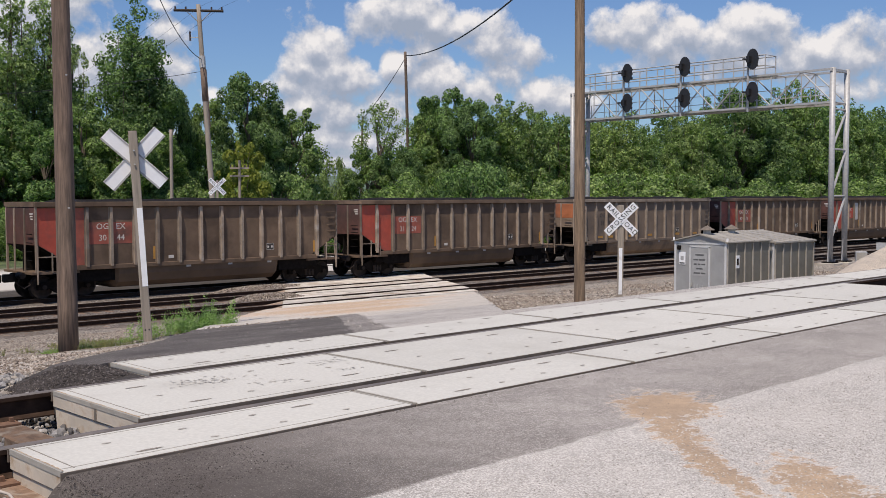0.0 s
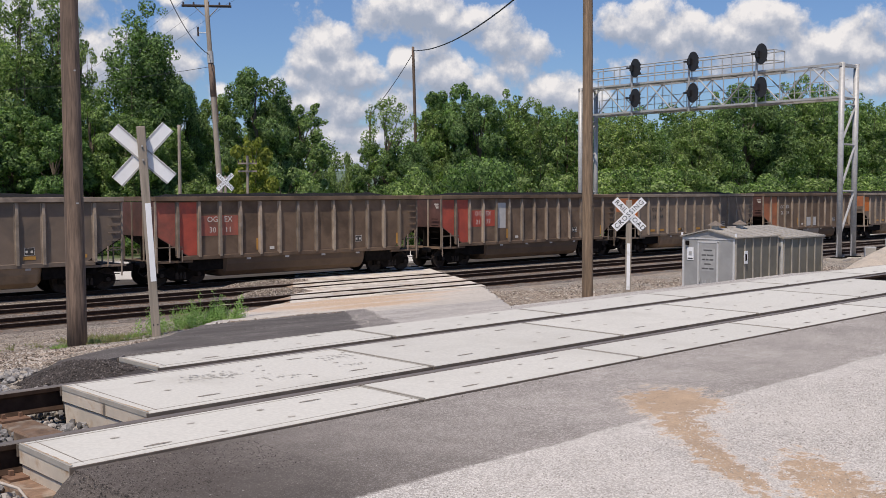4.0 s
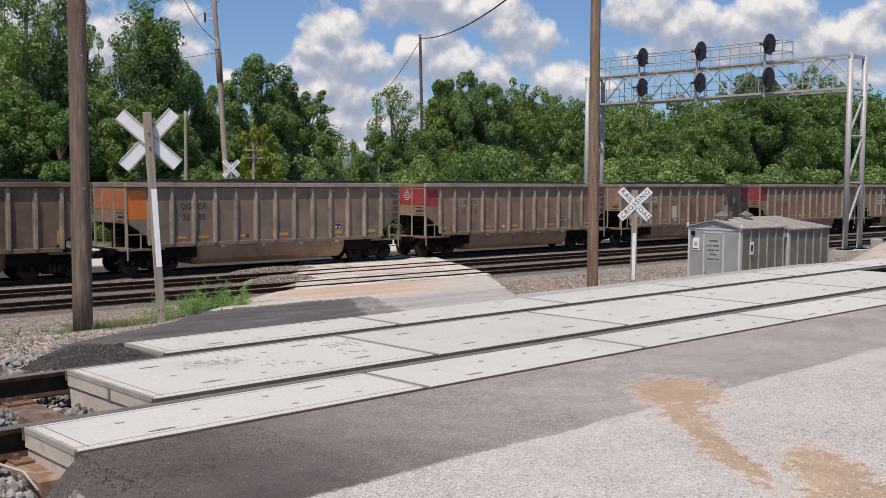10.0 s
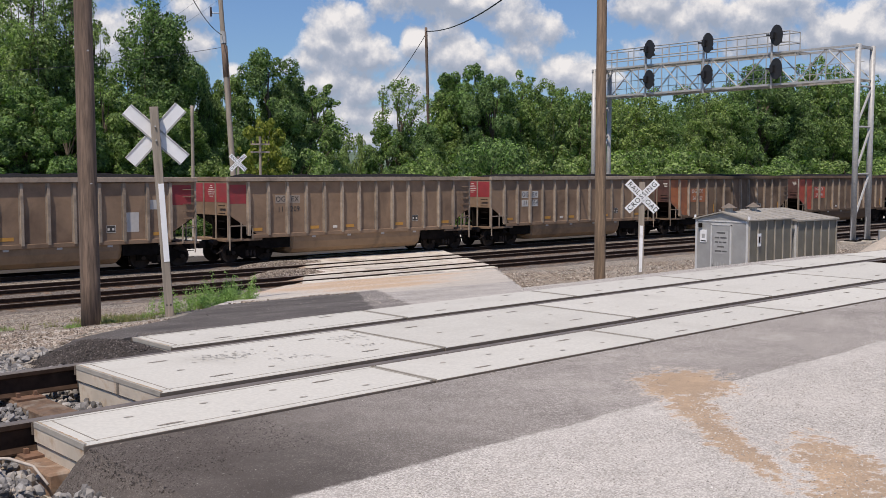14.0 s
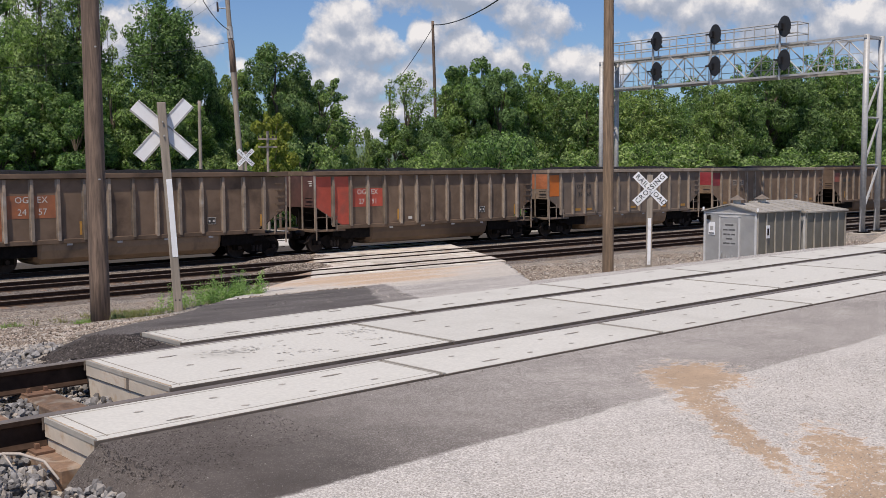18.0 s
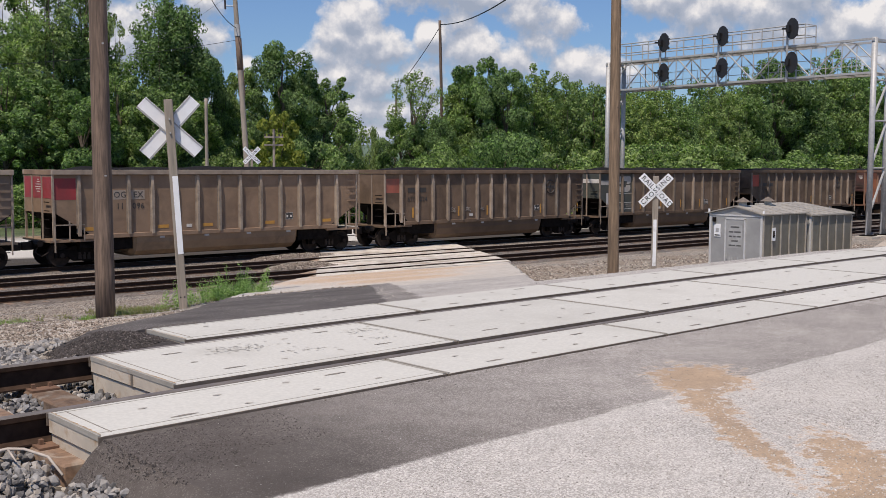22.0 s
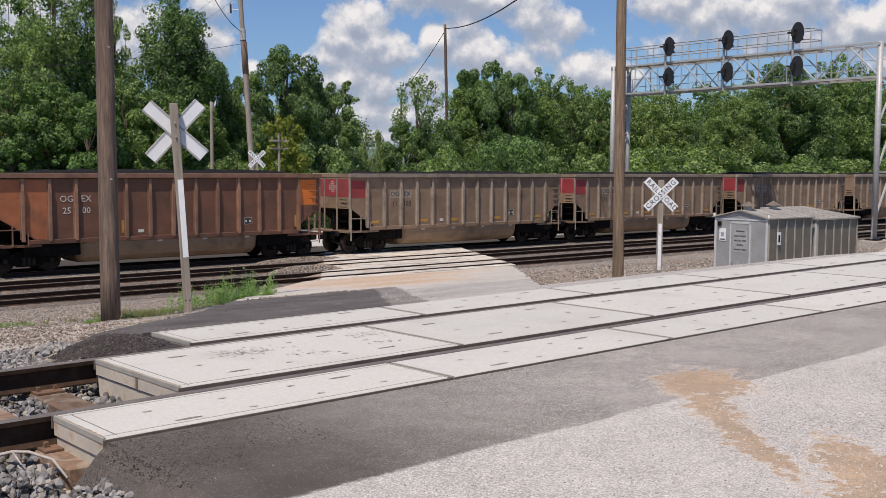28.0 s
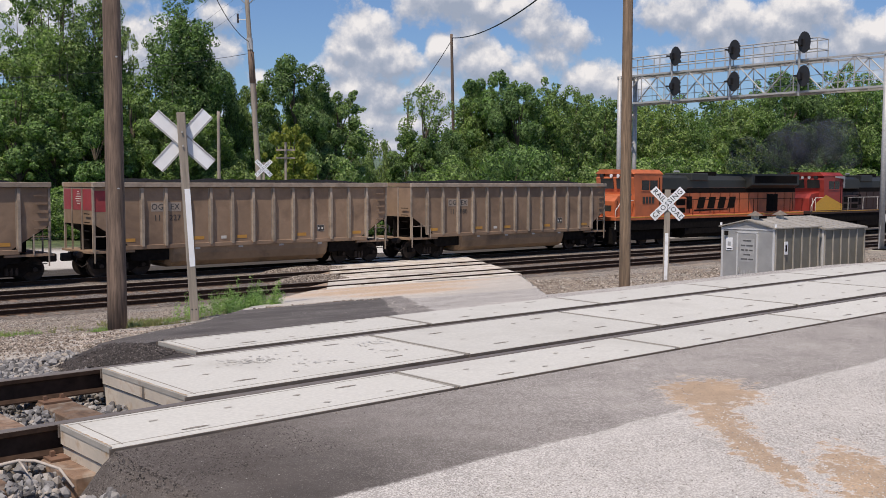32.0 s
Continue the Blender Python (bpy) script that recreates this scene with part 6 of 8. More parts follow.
M["grey_chips"] = island_stone("mixed_grey_chippings", ((0.0, (0.05, 0.045, 0.042)), (0.6, (0.17, 0.155, 0.145)), (0.92, (0.30, 0.28, 0.26)), (1.0, (0.55, 0.53, 0.50))))
M["pale_chips"] = island_stone("pale_road_chippings", ((0.0, (0.16, 0.145, 0.13)), (0.3, (0.42, 0.395, 0.36)), (0.75, (0.60, 0.575, 0.54)), (1.0, (0.72, 0.70, 0.67))))
M["crumbs"] = island_stone("crumbled_black_asphalt_lumps", ((0.0, (0.028, 0.024, 0.022)), (0.85, (0.085, 0.071, 0.066)), (1.0, (0.19, 0.172, 0.162))))
stone_field("road_chippings", "small pale chippings bedded in the road", ((4.5, 2.7, 2.3, 0.98), (7.2, 3.1, 2.0, 0.75)), 24000, 0.0052, 21, 0.0, "pale_chips", lambda x, y: ramp_z(x, y) - 0.014, True)
stone_field("road_chippings", "loose pale chippings strewn on dark asphalt", ((4.5, 4.6, 2.4, 0.75), (8.0, 4.7, 2.5, 0.6)), 2200, 0.0042, 22, 0.0, "grey_chips", lambda x, y: ramp_z(x, y) - 0.014, True)
stone_field("road_chippings", "loose stones along the crossing panels' edge", tuple((2.4 + 0.6 * k, near_y(2.4 + 0.6 * k) - HALF - 0.05, 0.3, 0.035) for k in range(18)), 170, 0.0062, 26, 0.0, "tan_stones", lambda x, y: ramp_z(x, y) - 0.012, True)
stone_field("road_chippings", "loose stones along the edge of the asphalt ramp", ((6.4, 11.3, 1.4, 0.5), (8.5, 14.2, 1.6, 0.8), (5.0, 10.0, 0.9, 0.3)), 90, 0.010, 23, 0.0, "grey_chips", lambda x, y: road_z(x, y) + 0.004, True)
stone_field("ballast_stones", "grey and tan stones at the far crossing's end", ((20.4, 33.6, 1.1, 0.45),), 600, 0.034, 24, 0.06, "tan_stones")


def ballast_heap(cx, cy, rx, ry, height, count, seed):
    """a heap of ballast between two far tracks, with loose stones over it"""
    def top(x, y):
        q = ((x - cx) / rx) ** 2 + ((y - cy) / ry) ** 2
        return -2.86 + height * max(0.0, 1.0 - q) ** 0.8 + 0.03 * noise.noise((x * 2.5, y * 2.5, 3.0))
    n = 15
    v = [(cx + rx * (2 * i / (n - 1) - 1), cy + ry * (2 * j / (n - 1) - 1)) for j in range(n) for i in range(n)]
    f = [(j * n + i, j * n + i + 1, (j + 1) * n + i + 1, (j + 1) * n + i) for j in range(n - 1) for i in range(n - 1)]
    tagged(part("ballast_heap", Geo().add([(x, y, top(x, y)) for x, y in v], f), M["ballast"], smooth=True), "heap of grey ballast between far tracks", "ballast", kind="stuff")
    stone_field("ballast_stones", "loose pale stones on a heap of ballast", ((cx, cy, rx * 0.95, ry * 0.9),), count, 0.031, seed, 0.02, "tan_stones", top)


ballast_heap(22.7, 35.6, 2.1, 0.95, 0.38, 4200, 31)
ballast_heap(25.2, 39.9, 2.9, 1.2, 0.30, 5600, 32)
stone_field("road_chippings", "pale stones along the upper edge of the dark asphalt", ((8.6, 14.5, 0.5, 0.12), (9.5, 14.4, 0.5, 0.12), (9.9, 13.9, 0.2, 0.2)), 130, 0.02, 33, 0.0, "tan_stones", lambda x, y: road_z(x, y) + 0.004)
stone_field("asphalt_crumbs", "crumbled black asphalt at the apron's broken end", ((1.94, 4.72, 0.11, 0.48), (2.02, 4.72, 0.20, 0.48), (2.2, 4.75, 0.34, 0.44), (2.5, 4.85, 0.6, 0.33)), 5200, 0.0054, 4, 0.0, "crumbs", apron_z, True)
stone_field("ballast_stones", "loose grey stones over the apron's broken toe", ((1.86, 4.98, 0.06, 0.16), (1.90, 4.80, 0.07, 0.16)), 150, 0.027, 35, 0.015, "stones", apron_z)
stone_field("asphalt_crumbs", "crumbled black asphalt mound behind the crossing's end", ((3.28, 8.3, 0.42, 0.5), (3.45, 8.9, 0.32, 0.22)), 6500, 0.0125, 5, 0.008, "crumbs", mound_z, True)

# ---- the train ----
M["body_tan"] = material("dusty_aluminium_side", (0.285, 0.196, 0.133), 0.85, 0.0, grain=1.1, vary=0.16, stain=((0.158, 0.108, 0.077), 0.55, 0.46, 0.72), random_tint=0.07, spec=0.15)
M["body_grey"] = material("grime_grey_side", (0.222, 0.168, 0.127), 0.85, 0.0, grain=1.1, vary=0.18, stain=((0.131, 0.111, 0.094), 0.6, 0.46, 0.72), random_tint=0.07, spec=0.15)
M["body_brown"] = material("sooty_brown_side", (0.176, 0.122, 0.085), 0.85, 0.0, grain=1.0, vary=0.22, stain=((0.086, 0.061, 0.045), 0.6, 0.45, 0.7), random_tint=0.12, spec=0.15)
M["body_rust"] = material("rust_red_brown_side", (0.170, 0.076, 0.044), 0.7, 0.0, grain=1.0, vary=0.22, stain=((0.102, 0.053, 0.034), 0.6, 0.45, 0.7))
M["post_rust"] = material("rusty_worn_post", (0.25, 0.135, 0.085), 0.7, 0.0, grain=2.0, vary=0.3, random_tint=0.25)
M["post_tan"] = material("pale_worn_post", (0.332, 0.270, 0.213), 0.85, 0.0, grain=3.0, vary=0.2, stain=((0.211, 0.167, 0.132), 1.5, 0.48, 0.7), random_tint=0.15, spec=0.15)
M["post_brown"] = material("worn_brown_post", (0.268, 0.212, 0.165), 0.85, 0.0, grain=2.0, vary=0.3, stain=((0.355, 0.318, 0.281), 0.9, 0.58, 0.72), random_tint=0.35, spec=0.15)
M["tub_tan"] = material("rust_dusted_belly", (0.289, 0.191, 0.115), 0.75, 0.05, grain=1.2, vary=0.2, stain=((0.128, 0.089, 0.060), 0.8, 0.5, 0.75), random_tint=0.08)
M["tub_brown"] = material("sooty_brown_belly", (0.127, 0.082, 0.051), 0.78, 0.05, grain=1.2, vary=0.25, random_tint=0.1)
M["red"] = material("faded_red_paint", (0.43, 0.074, 0.044), 0.6, grain=2.0, vary=0.2, stain=((0.20, 0.07, 0.05), 0.9, 0.5, 0.75), random_tint=0.1)
M["crimson"] = material("faded_crimson_paint", (0.30, 0.036, 0.042), 0.65, grain=2.0, vary=0.2, stain=((0.19, 0.05, 0.045), 0.8, 0.48, 0.75), random_tint=0.08)
M["maroon"] = material("sooty_maroon_end", (0.115, 0.058, 0.050), 0.8, grain=2.0, vary=0.25, stain=((0.06, 0.045, 0.04), 0.8, 0.45, 0.7), spec=0.15)
M["red_dull"] = material("grimy_red_paint", (0.36, 0.095, 0.062), 0.65, grain=2.0, vary=0.25, stain=((0.14, 0.075, 0.055), 0.8, 0.45, 0.7), random_tint=0.1)
M["orange"] = material("bright_orange_paint", (0.66, 0.17, 0.025), 0.55, grain=2.0, vary=0.12, stain=((0.36, 0.12, 0.04), 0.8, 0.55, 0.78))
M["rust_orange"] = material("rust_orange_paint", (0.42, 0.14, 0.058), 0.65, grain=2.0, vary=0.2, stain=((0.18, 0.085, 0.05), 0.7, 0.45, 0.7))
M["yellow"] = material("yellow_orange_marker", (0.50, 0.25, 0.05), 0.5, vary=0.15, grain=4.0)
M["letter_white"] = material("off_white_lettering", (0.62, 0.58, 0.52), 0.6, vary=0.15)
M["letter_dark"] = material("dark_lettering", (0.045, 0.04, 0.036), 0.6, vary=0.2)
M["slate"] = material("grimy_slate_green_paint", (0.062, 0.068, 0.058), 0.75, grain=2.0, vary=0.25, stain=((0.10, 0.085, 0.065), 0.9, 0.5, 0.75))
M["emblem_pale"] = material("sooty_white_paint", (0.42, 0.385, 0.335), 0.7, grain=3.0, vary=0.2)
M["plate_faint"] = material("faint_stencil_plate", (0.33, 0.27, 0.215), 0.7, grain=3.0, vary=0.12)
M["plate_pale"] = material("pale_repaint_patch", (0.52, 0.50, 0.47), 0.6, grain=3.0, vary=0.12)
M["graffiti"] = material("pale_scrawl", (0.27, 0.235, 0.205), 0.7, vary=0.2)

CAR_L, PITCH, HW = 14.62, 16.146, 1.58
FIRST, SPEED, GAIN = -0.869, 10.922, 0.0106      # front corner of car 0 at 0 s, speed, acceleration
CARS = 25


def travelled(t):
    return SPEED * t + GAIN * t * t / 2


CACHE = {}


def piece(name, build, mat):
    """a shared mesh for alike pieces"""
    key = (name, mat.name)
    if key not in CACHE:
        CACHE[key] = build().mesh(name.split("|")[0], mat)
    return CACHE[key]


def side_sheet(s):
    y0, y1 = (-HW + 0.10, -HW + 0.13) if s < 0 else (HW - 0.13, HW - 0.10)
    return Geo().prism(((0.02, 3.62), (CAR_L - 0.02, 3.62), (CAR_L - 0.02, 2.2), (CAR_L - 1.5, 1.28), (1.5, 1.28), (0.02, 2.2)), 1, y0, y1)


def bay_patch(i0, i1, z0, z1):
    """a painted area over bays, following the sloped ends"""
    x0, x1 = post_x(i0) + 0.05, post_x(i1) - 0.05
    if i0 < 0:
        x0 = 0.03

    def cut(x):
        return 2.2 - (2.2 - 1.28) * min(max((x - 0.02) / 1.48, 0.0), 1.0)
    xs = [x0 + (x1 - x0) * k / 4 for k in range(5)]
    low = [(x, max(z0, cut(x) + 0.02)) for x in xs]
    return Geo().prism([(x1, z1), (x0, z1)] + low, 1, -HW + 0.0955, -HW + 0.0995)


def post_x(i):
    return 1.03 * (i + 1) + 0.02


def post_geo():
    g = Geo()
    w = 0.055
    prof = ((-HW + 0.10, 1.22), (-HW - 0.015, 1.22), (-HW - 0.015, 3.15), (-HW + 0.055, 3.62), (-HW + 0.10, 3.62))
    g.prism(prof, 0, -w, w)
    g.box(-w - 0.05, w + 0.05, -HW + 0.088, -HW + 0.10, 1.30, 3.6)
    return g


def far_post_geo():
    return Geo().box(-0.055, 0.055, HW - 0.10, HW + 0.01, 1.22, 3.6)


def tub_geo():
    g = Geo()
    half = ((1.50, 1.22), (1.47, 0.85), (1.36, 0.52), (1.12, 0.33), (0.75, 0.27))
    ring = [(y, z) for y, z in half] + [(-y, z) for y, z in half[::-1]]
    rows, n = ((3.25, 0.86), (3.45, 1.0), (11.1, 1.0), (11.35, 0.86)), len(ring)
    v = [(x, y * k, 1.22 + (z - 1.22) * k) for x, k in rows for y, z in ring]
    f = [(i * n + j, i * n + j + 1, (i + 1) * n + j + 1, (i + 1) * n + j) for i in range(3) for j in range(n - 1)]
    f += [tuple(range(n)), tuple(range(3 * n, 4 * n))[::-1]]
    return g.add(v, f)


def coal_geo(seed):
    g = Geo()
    nx, ny = 30, 6
    v = []
    for i in range(nx + 1):
        for j in range(ny + 1):
            x, y = 0.12 + (CAR_L - 0.24) * i / nx, -HW + 0.16 + (2 * HW - 0.32) * j / ny
            e = min(i / 4, (nx - i) / 4, 1.0) * math.sin(math.pi * j / ny) ** 0.6
            v.append((x, y, 3.74 + 0.22 * e + 0.09 * e * noise.noise((x * 0.9, y * 0.9, seed)) + 0.06 * noise.noise((x * 3, y * 3, seed))))
    f = [(i * (ny + 1) + j, (i + 1) * (ny + 1) + j, (i + 1) * (ny + 1) + j + 1, i * (ny + 1) + j + 1) for i in range(nx) for j in range(ny)]
    return g.add(v, f)


def lathe(profile, axis_y0, n=22):
    """a solid turned round the y axis: profile of (y, radius)"""
    g, m = Geo(), len(profile)
    v = [(r * math.cos(a), axis_y0 + y, r * math.sin(a)) for y, r in profile for a in np.linspace(0, 2 * math.pi, n, endpoint=False)]
    f = [(i * n + k, i * n + (k + 1) % n, (i + 1) * n + (k + 1) % n, (i + 1) * n + k) for i in range(m - 1) for k in range(n)]
    f += [tuple(range(n)), tuple(range((m - 1) * n, m * n))[::-1]]
    return g.add(v, f)


WHEEL_R = 0.46


def wheelset_geo():
    g = lathe(((-1.15, 0.03), (-1.15, 0.09), (-0.86, 0.09), (-0.86, 0.16), (-0.82, 0.38), (-0.83, 0.455), (-0.72, 0.46), (-0.715, 0.49), (-0.68, 0.49), (-0.68, 0.2), (-0.6, 0.09), (0.6, 0.09), (0.68, 0.2), (0.68, 0.49), (0.715, 0.49), (0.72, 0.46), (0.83, 0.455), (0.82, 0.38), (0.86, 0.16), (0.86, 0.09), (1.15, 0.09), (1.15, 0.03)), 0.0)
    for k in range(3):
        a = k * 2 * math.pi / 3
        g.tube([(0.06 * math.cos(a), -1.165, 0.06 * math.sin(a)), (0.06 * math.cos(a), -1.15, 0.06 * math.sin(a))], 0.018, 5)
    return g


def truck_frame_geo(s):
    y = s * 1.0
    poly = ((-1.15, 0.36), (-1.15, 0.62), (-0.72, 0.70), (-0.42, 0.82), (0.42, 0.82), (0.72, 0.70), (1.15, 0.62), (1.15, 0.36), (0.66, 0.40), (0.42, 0.22), (-0.42, 0.22), (-0.66, 0.40))
    g = Geo().prism(poly, 1, y - 0.07, y + 0.07)
    for x in (-0.89, 0.89):
        g.box(x - 0.14, x + 0.14, y - 0.11, y + 0.11, 0.36, 0.60)
    return g


WHEELS = []


def add_truck(car, x, number):
    tr = part("truck", piece("bolster", lambda: Geo().cbox(-0.22, 0.22, -1.15, 1.15, 0.46, 0.74, 0.03), M["under"]), None, car, "black cast truck")
    tr.matrix_local = pose(x, 0, 0)
    for s in (-1, 1):
        part("side_frame", piece("side_frame|%d" % s, lambda: truck_frame_geo(s), M["under"]), None, tr)
        for k in (-1, 0, 1):
            part("spring", piece("spring|%d%d" % (s, k), lambda: Geo().tube([(0.18 * k, s * 1.09, 0.28), (0.18 * k, s * 1.09, 0.56)], 0.075, 8), M["wheel"]), None, tr)
    for dx in (-0.89, 0.89):
        w = part("wheelset", piece("wheelset", wheelset_geo, M["wheel"]), None, tr, "dark steel wheelset")
        w.matrix_local = pose(dx, 0, WHEEL_R)
        WHEELS.append((w, dx, number))


def mark_box(x, z, w, h):
    """a data box: dark frame with pale squares"""
    g = Geo()
    y0, y1 = -HW + 0.090, -HW + 0.094
    for a in (x - w / 2, x + w / 2 - 0.02):
        g.box(a, a + 0.012, y0, y1, z - h / 2, z + h / 2)
    for c in (z - h / 2, z + h / 2 - 0.02):
        g.box(x - w / 2 + 0.014, x + w / 2 - 0.022, y0, y1, c, c + 0.012)
    for sx in (-0.25, 0.25):
        g.box(x + sx * w - 0.055, x + sx * w + 0.03, y0, y1, z - h * 0.2, z + h * 0.12)
    return g


def letters(car, words, size, x, z, mat, label):
    o = part("lettering", text_mesh(words, size, mat, 0.002), None, car, label)
    o.matrix_local = pose(x, -HW + 0.090, z, 90, 0, 0)


def flat(x0, x1, z0, z1, d=0.094):
    return Geo().box(x0, x1, -HW + d - 0.003, -HW + d, z0, z1)


def coal_car(n, spec):
    body, post, tub = {"tan": ("body_tan", "post_tan", "tub_tan"), "grey": ("body_grey", "post_tan", "tub_tan"), "brown": ("body_brown", "post_brown", "tub_brown"), "rust": ("body_rust", "post_rust", "tub_tan")}[spec["kind"]]
    if spec.get("tub"):
        tub = spec["tub"]
    car = empty("coal_car")
    part("side", piece("side|near", lambda: side_sheet(-1), M[body]), None, car)
    part("side", piece("side|far", lambda: side_sheet(1), M[body]), None, car)
    # ends and slope sheets
    for k, x in ((0, 0.0), (1, CAR_L - 0.04)):
        part("end_sheet", piece("end_sheet|%d" % k, lambda: Geo().box(x, x + 0.04, -HW + 0.14, HW - 0.14, 2.15, 3.62), M[spec.get("face", body)]), None, car)
        sl = ((0.06, 2.20), (0.06, 2.12), (1.85, 1.02), (1.9, 1.10)) if k == 0 else ((CAR_L - 0.06, 2.20), (CAR_L - 0.06, 2.12), (CAR_L - 1.85, 1.02), (CAR_L - 1.9, 1.10))
        part("slope_sheet", piece("slope_sheet|%d" % k, lambda: Geo().prism(sl, 1, -HW + 0.14, HW - 0.14), M["under"]), None, car)
        # added black plate that stands in for the dark interior below the slope
        web = ((0.10, 2.10), (0.10, 1.09), (1.80, 1.09), (1.80, 1.04 + 0.05)) if k == 0 else ((CAR_L - 0.45, 1.80), (CAR_L - 0.45, 1.09), (CAR_L - 1.85, 1.09), (CAR_L - 1.60, 1.18))
        part("centre_web", piece("centre_web|%d" % k, lambda: Geo().prism(web[:3] if k == 0 else web, 1, -0.04, 0.04), M["under"]), None, car, "sooty black centre web")
        xe = x if k == 0 else x - 0.04
        for yy in (-HW + 0.06, HW - 0.14):
            part("corner_post", piece("corner_post|%d%d" % (k, yy > 0), lambda: Geo().box(xe, xe + 0.08, yy, yy + 0.08, 1.05, 3.64), M[post]), None, car)
        for yy in (-0.55, 0.5):
            part("end_post", piece("end_post|%d%d" % (k, yy > 0), lambda: Geo().box(xe - 0.05 if k == 0 else xe + 0.08, xe if k == 0 else xe + 0.13, yy, yy + 0.07, 1.05, 3.6), M[post]), None, car)
    for yy in (-HW + 0.03, HW - 0.15):
        part("top_chord", piece("top_chord|%d" % (yy > 0), lambda: Geo().cbox(-0.02, CAR_L + 0.02, yy - (0.06 if yy < 0 else 0.0), yy + (0.12 if yy < 0 else 0.18), 3.64, 3.83, 0.012), M[post if spec["kind"] != "brown" else body]), None, car)
        part("side_sill", piece("side_sill|%d" % (yy > 0), lambda: Geo().cbox(1.2, CAR_L - 1.2, yy, yy + 0.14, 1.10, 1.28, 0.015), M[body]), None, car)
    for x in (-0.02, CAR_L - 0.10):
        part("end_chord", piece("end_chord|%d" % (x > 0), lambda: Geo().box(x, x + 0.12, -HW + 0.15, HW - 0.15, 3.64, 3.82), M[body]), None, car)
    for i in range(13):
        pale_post = spec["kind"] == "brown" and "stripe" not in spec and i % 3 == 2
        o = part("side_post", piece("side_post", post_geo, M["post_tan"] if pale_post else M[post]), None, car, "pale replaced side post" if pale_post else "")
        o.matrix_local = pose(post_x(i), 0, 0)
        o = part("side_post", piece("side_post|far", far_post_geo, M[post]), None, car)
        o.matrix_local = pose(post_x(i), 0, 0)
    part("belly", piece("belly", tub_geo, M[tub]), None, car)
    for i in (3, 5, 7, 9):
        o = part("belly_notice", piece("belly_notice", lambda: Geo().box(-0.11, 0.11, -HW + 0.055, -HW + 0.06, 1.02, 1.13), M["plate_pale"]), None, car)
        o.matrix_local = pose(post_x(i) + 0.4, 0, 0)
    part("coal_load", piece("coal_load|%d" % (n % 5), lambda: coal_geo(n % 5 * 3.7), M["coal"]), None, car, "black heaped coal", False)
    part("centre_sill", piece("centre_sill", lambda: Geo().box(-0.35, CAR_L + 0.35, -0.22, 0.22, 0.68, 1.02), M["under"]), None, car)
    for k, x in ((0, -0.12), (1, CAR_L - 1.75)):
        part("end_platform", piece("end_platform|%d" % k, lambda: Geo().box(x, x + 1.87, -HW + 0.08, HW - 0.08, 1.00, 1.09), M[body]), None, car)
        part("bolster_beam", piece("bolster_beam|%d" % k, lambda: Geo().box(1.1 if k == 0 else CAR_L - 1.6, 1.6 if k == 0 else CAR_L - 1.1, -HW + 0.2, HW - 0.2, 0.74, 1.0), M["under"]), None, car)
        xa = 0.9 if k == 0 else CAR_L - 3.3
        part("shear_plate", piece("shear_plate|%d" % k, lambda: Geo().prism(((xa, 1.12), (xa + 2.4, 1.12), (xa + (2.4 if k == 0 else 1.5), 0.62), (xa + (0.9 if k == 0 else 0.0), 0.62)), 1, -1.38, 1.38), M["under"]), None, car)
        c = -0.72 if k == 0 else CAR_L + 0.30
        part("coupler", piece("coupler|%d" % k, lambda: Geo().cbox(c, c + 0.42, -0.14, 0.14, 0.66, 0.98, 0.04), M["wheel"]), None, car)
    # grab irons and railings at the open ends
    for k, xs in ((0, (0.04, 0.62, 1.2)), (1, (CAR_L - 0.12, CAR_L - 0.7))):
        for x in xs:
            part("railing_post", piece("railing_post|%d%d" % (k, xs.index(x)), lambda: Geo().box(x, x + 0.05, -HW + 0.02, -HW + 0.06, 0.62 if x < 0.1 or x > 14 else 1.05, 2.15 - abs(x - (0 if k == 0 else CAR_L - 0.1)) * 0.5), M[post]), None, car)
        lo, hi = (0.04, 1.25) if k == 0 else (CAR_L - 0.75, CAR_L - 0.07)
        part("railing", piece("railing|%d" % k, lambda: Geo().box(lo, hi, -HW + 0.02, -HW + 0.05, 1.66, 1.70), M[post]), None, car)
    for i in range(6):
        z = 1.75 + 0.31 * i
        part("ladder_rung", piece("ladder_rung|r%d" % i, lambda: Geo().box(CAR_L - 0.66, CAR_L - 0.16, -HW - 0.02, -HW + 0.02, z, z + 0.03), M[body]), None, car)
    for i in range(5):
        z = 1.2 + 0.34 * i
        part("ladder_rung", piece("ladder_rung|l%d" % i, lambda: Geo().box(-0.10, -0.07, -HW + 0.2, -HW + 0.72, z, z + 0.035), M["under"]), None, car)
    for i in range(2):
        z = 0.42 + 0.28 * i
        part("step", piece("step|%d" % i, lambda: Geo().box(CAR_L - 0.62, CAR_L - 0.18, -HW + 0.02, -HW + 0.06, z, z + 0.03), M["under"]), None, car)
    part("brake_cylinder", piece("brake_cylinder", lambda: Geo().tube([(-0.28, -0.9, 0.95), (-0.28, -0.45, 0.95)], 0.13, 10), M["wheel"]), None, car)
    part("brake_pipe", piece("brake_pipe", lambda: Geo().tube([(-0.3, -0.7, 0.9), (-0.45, -0.8, 0.62), (-0.25, -0.95, 0.45), (0.0, -1.0, 0.6)], 0.025, 6), M["wheel"]), None, car)
    add_truck(car, 1.13 + 0.25, n)
    add_truck(car, CAR_L - 1.13 - 0.25, n)
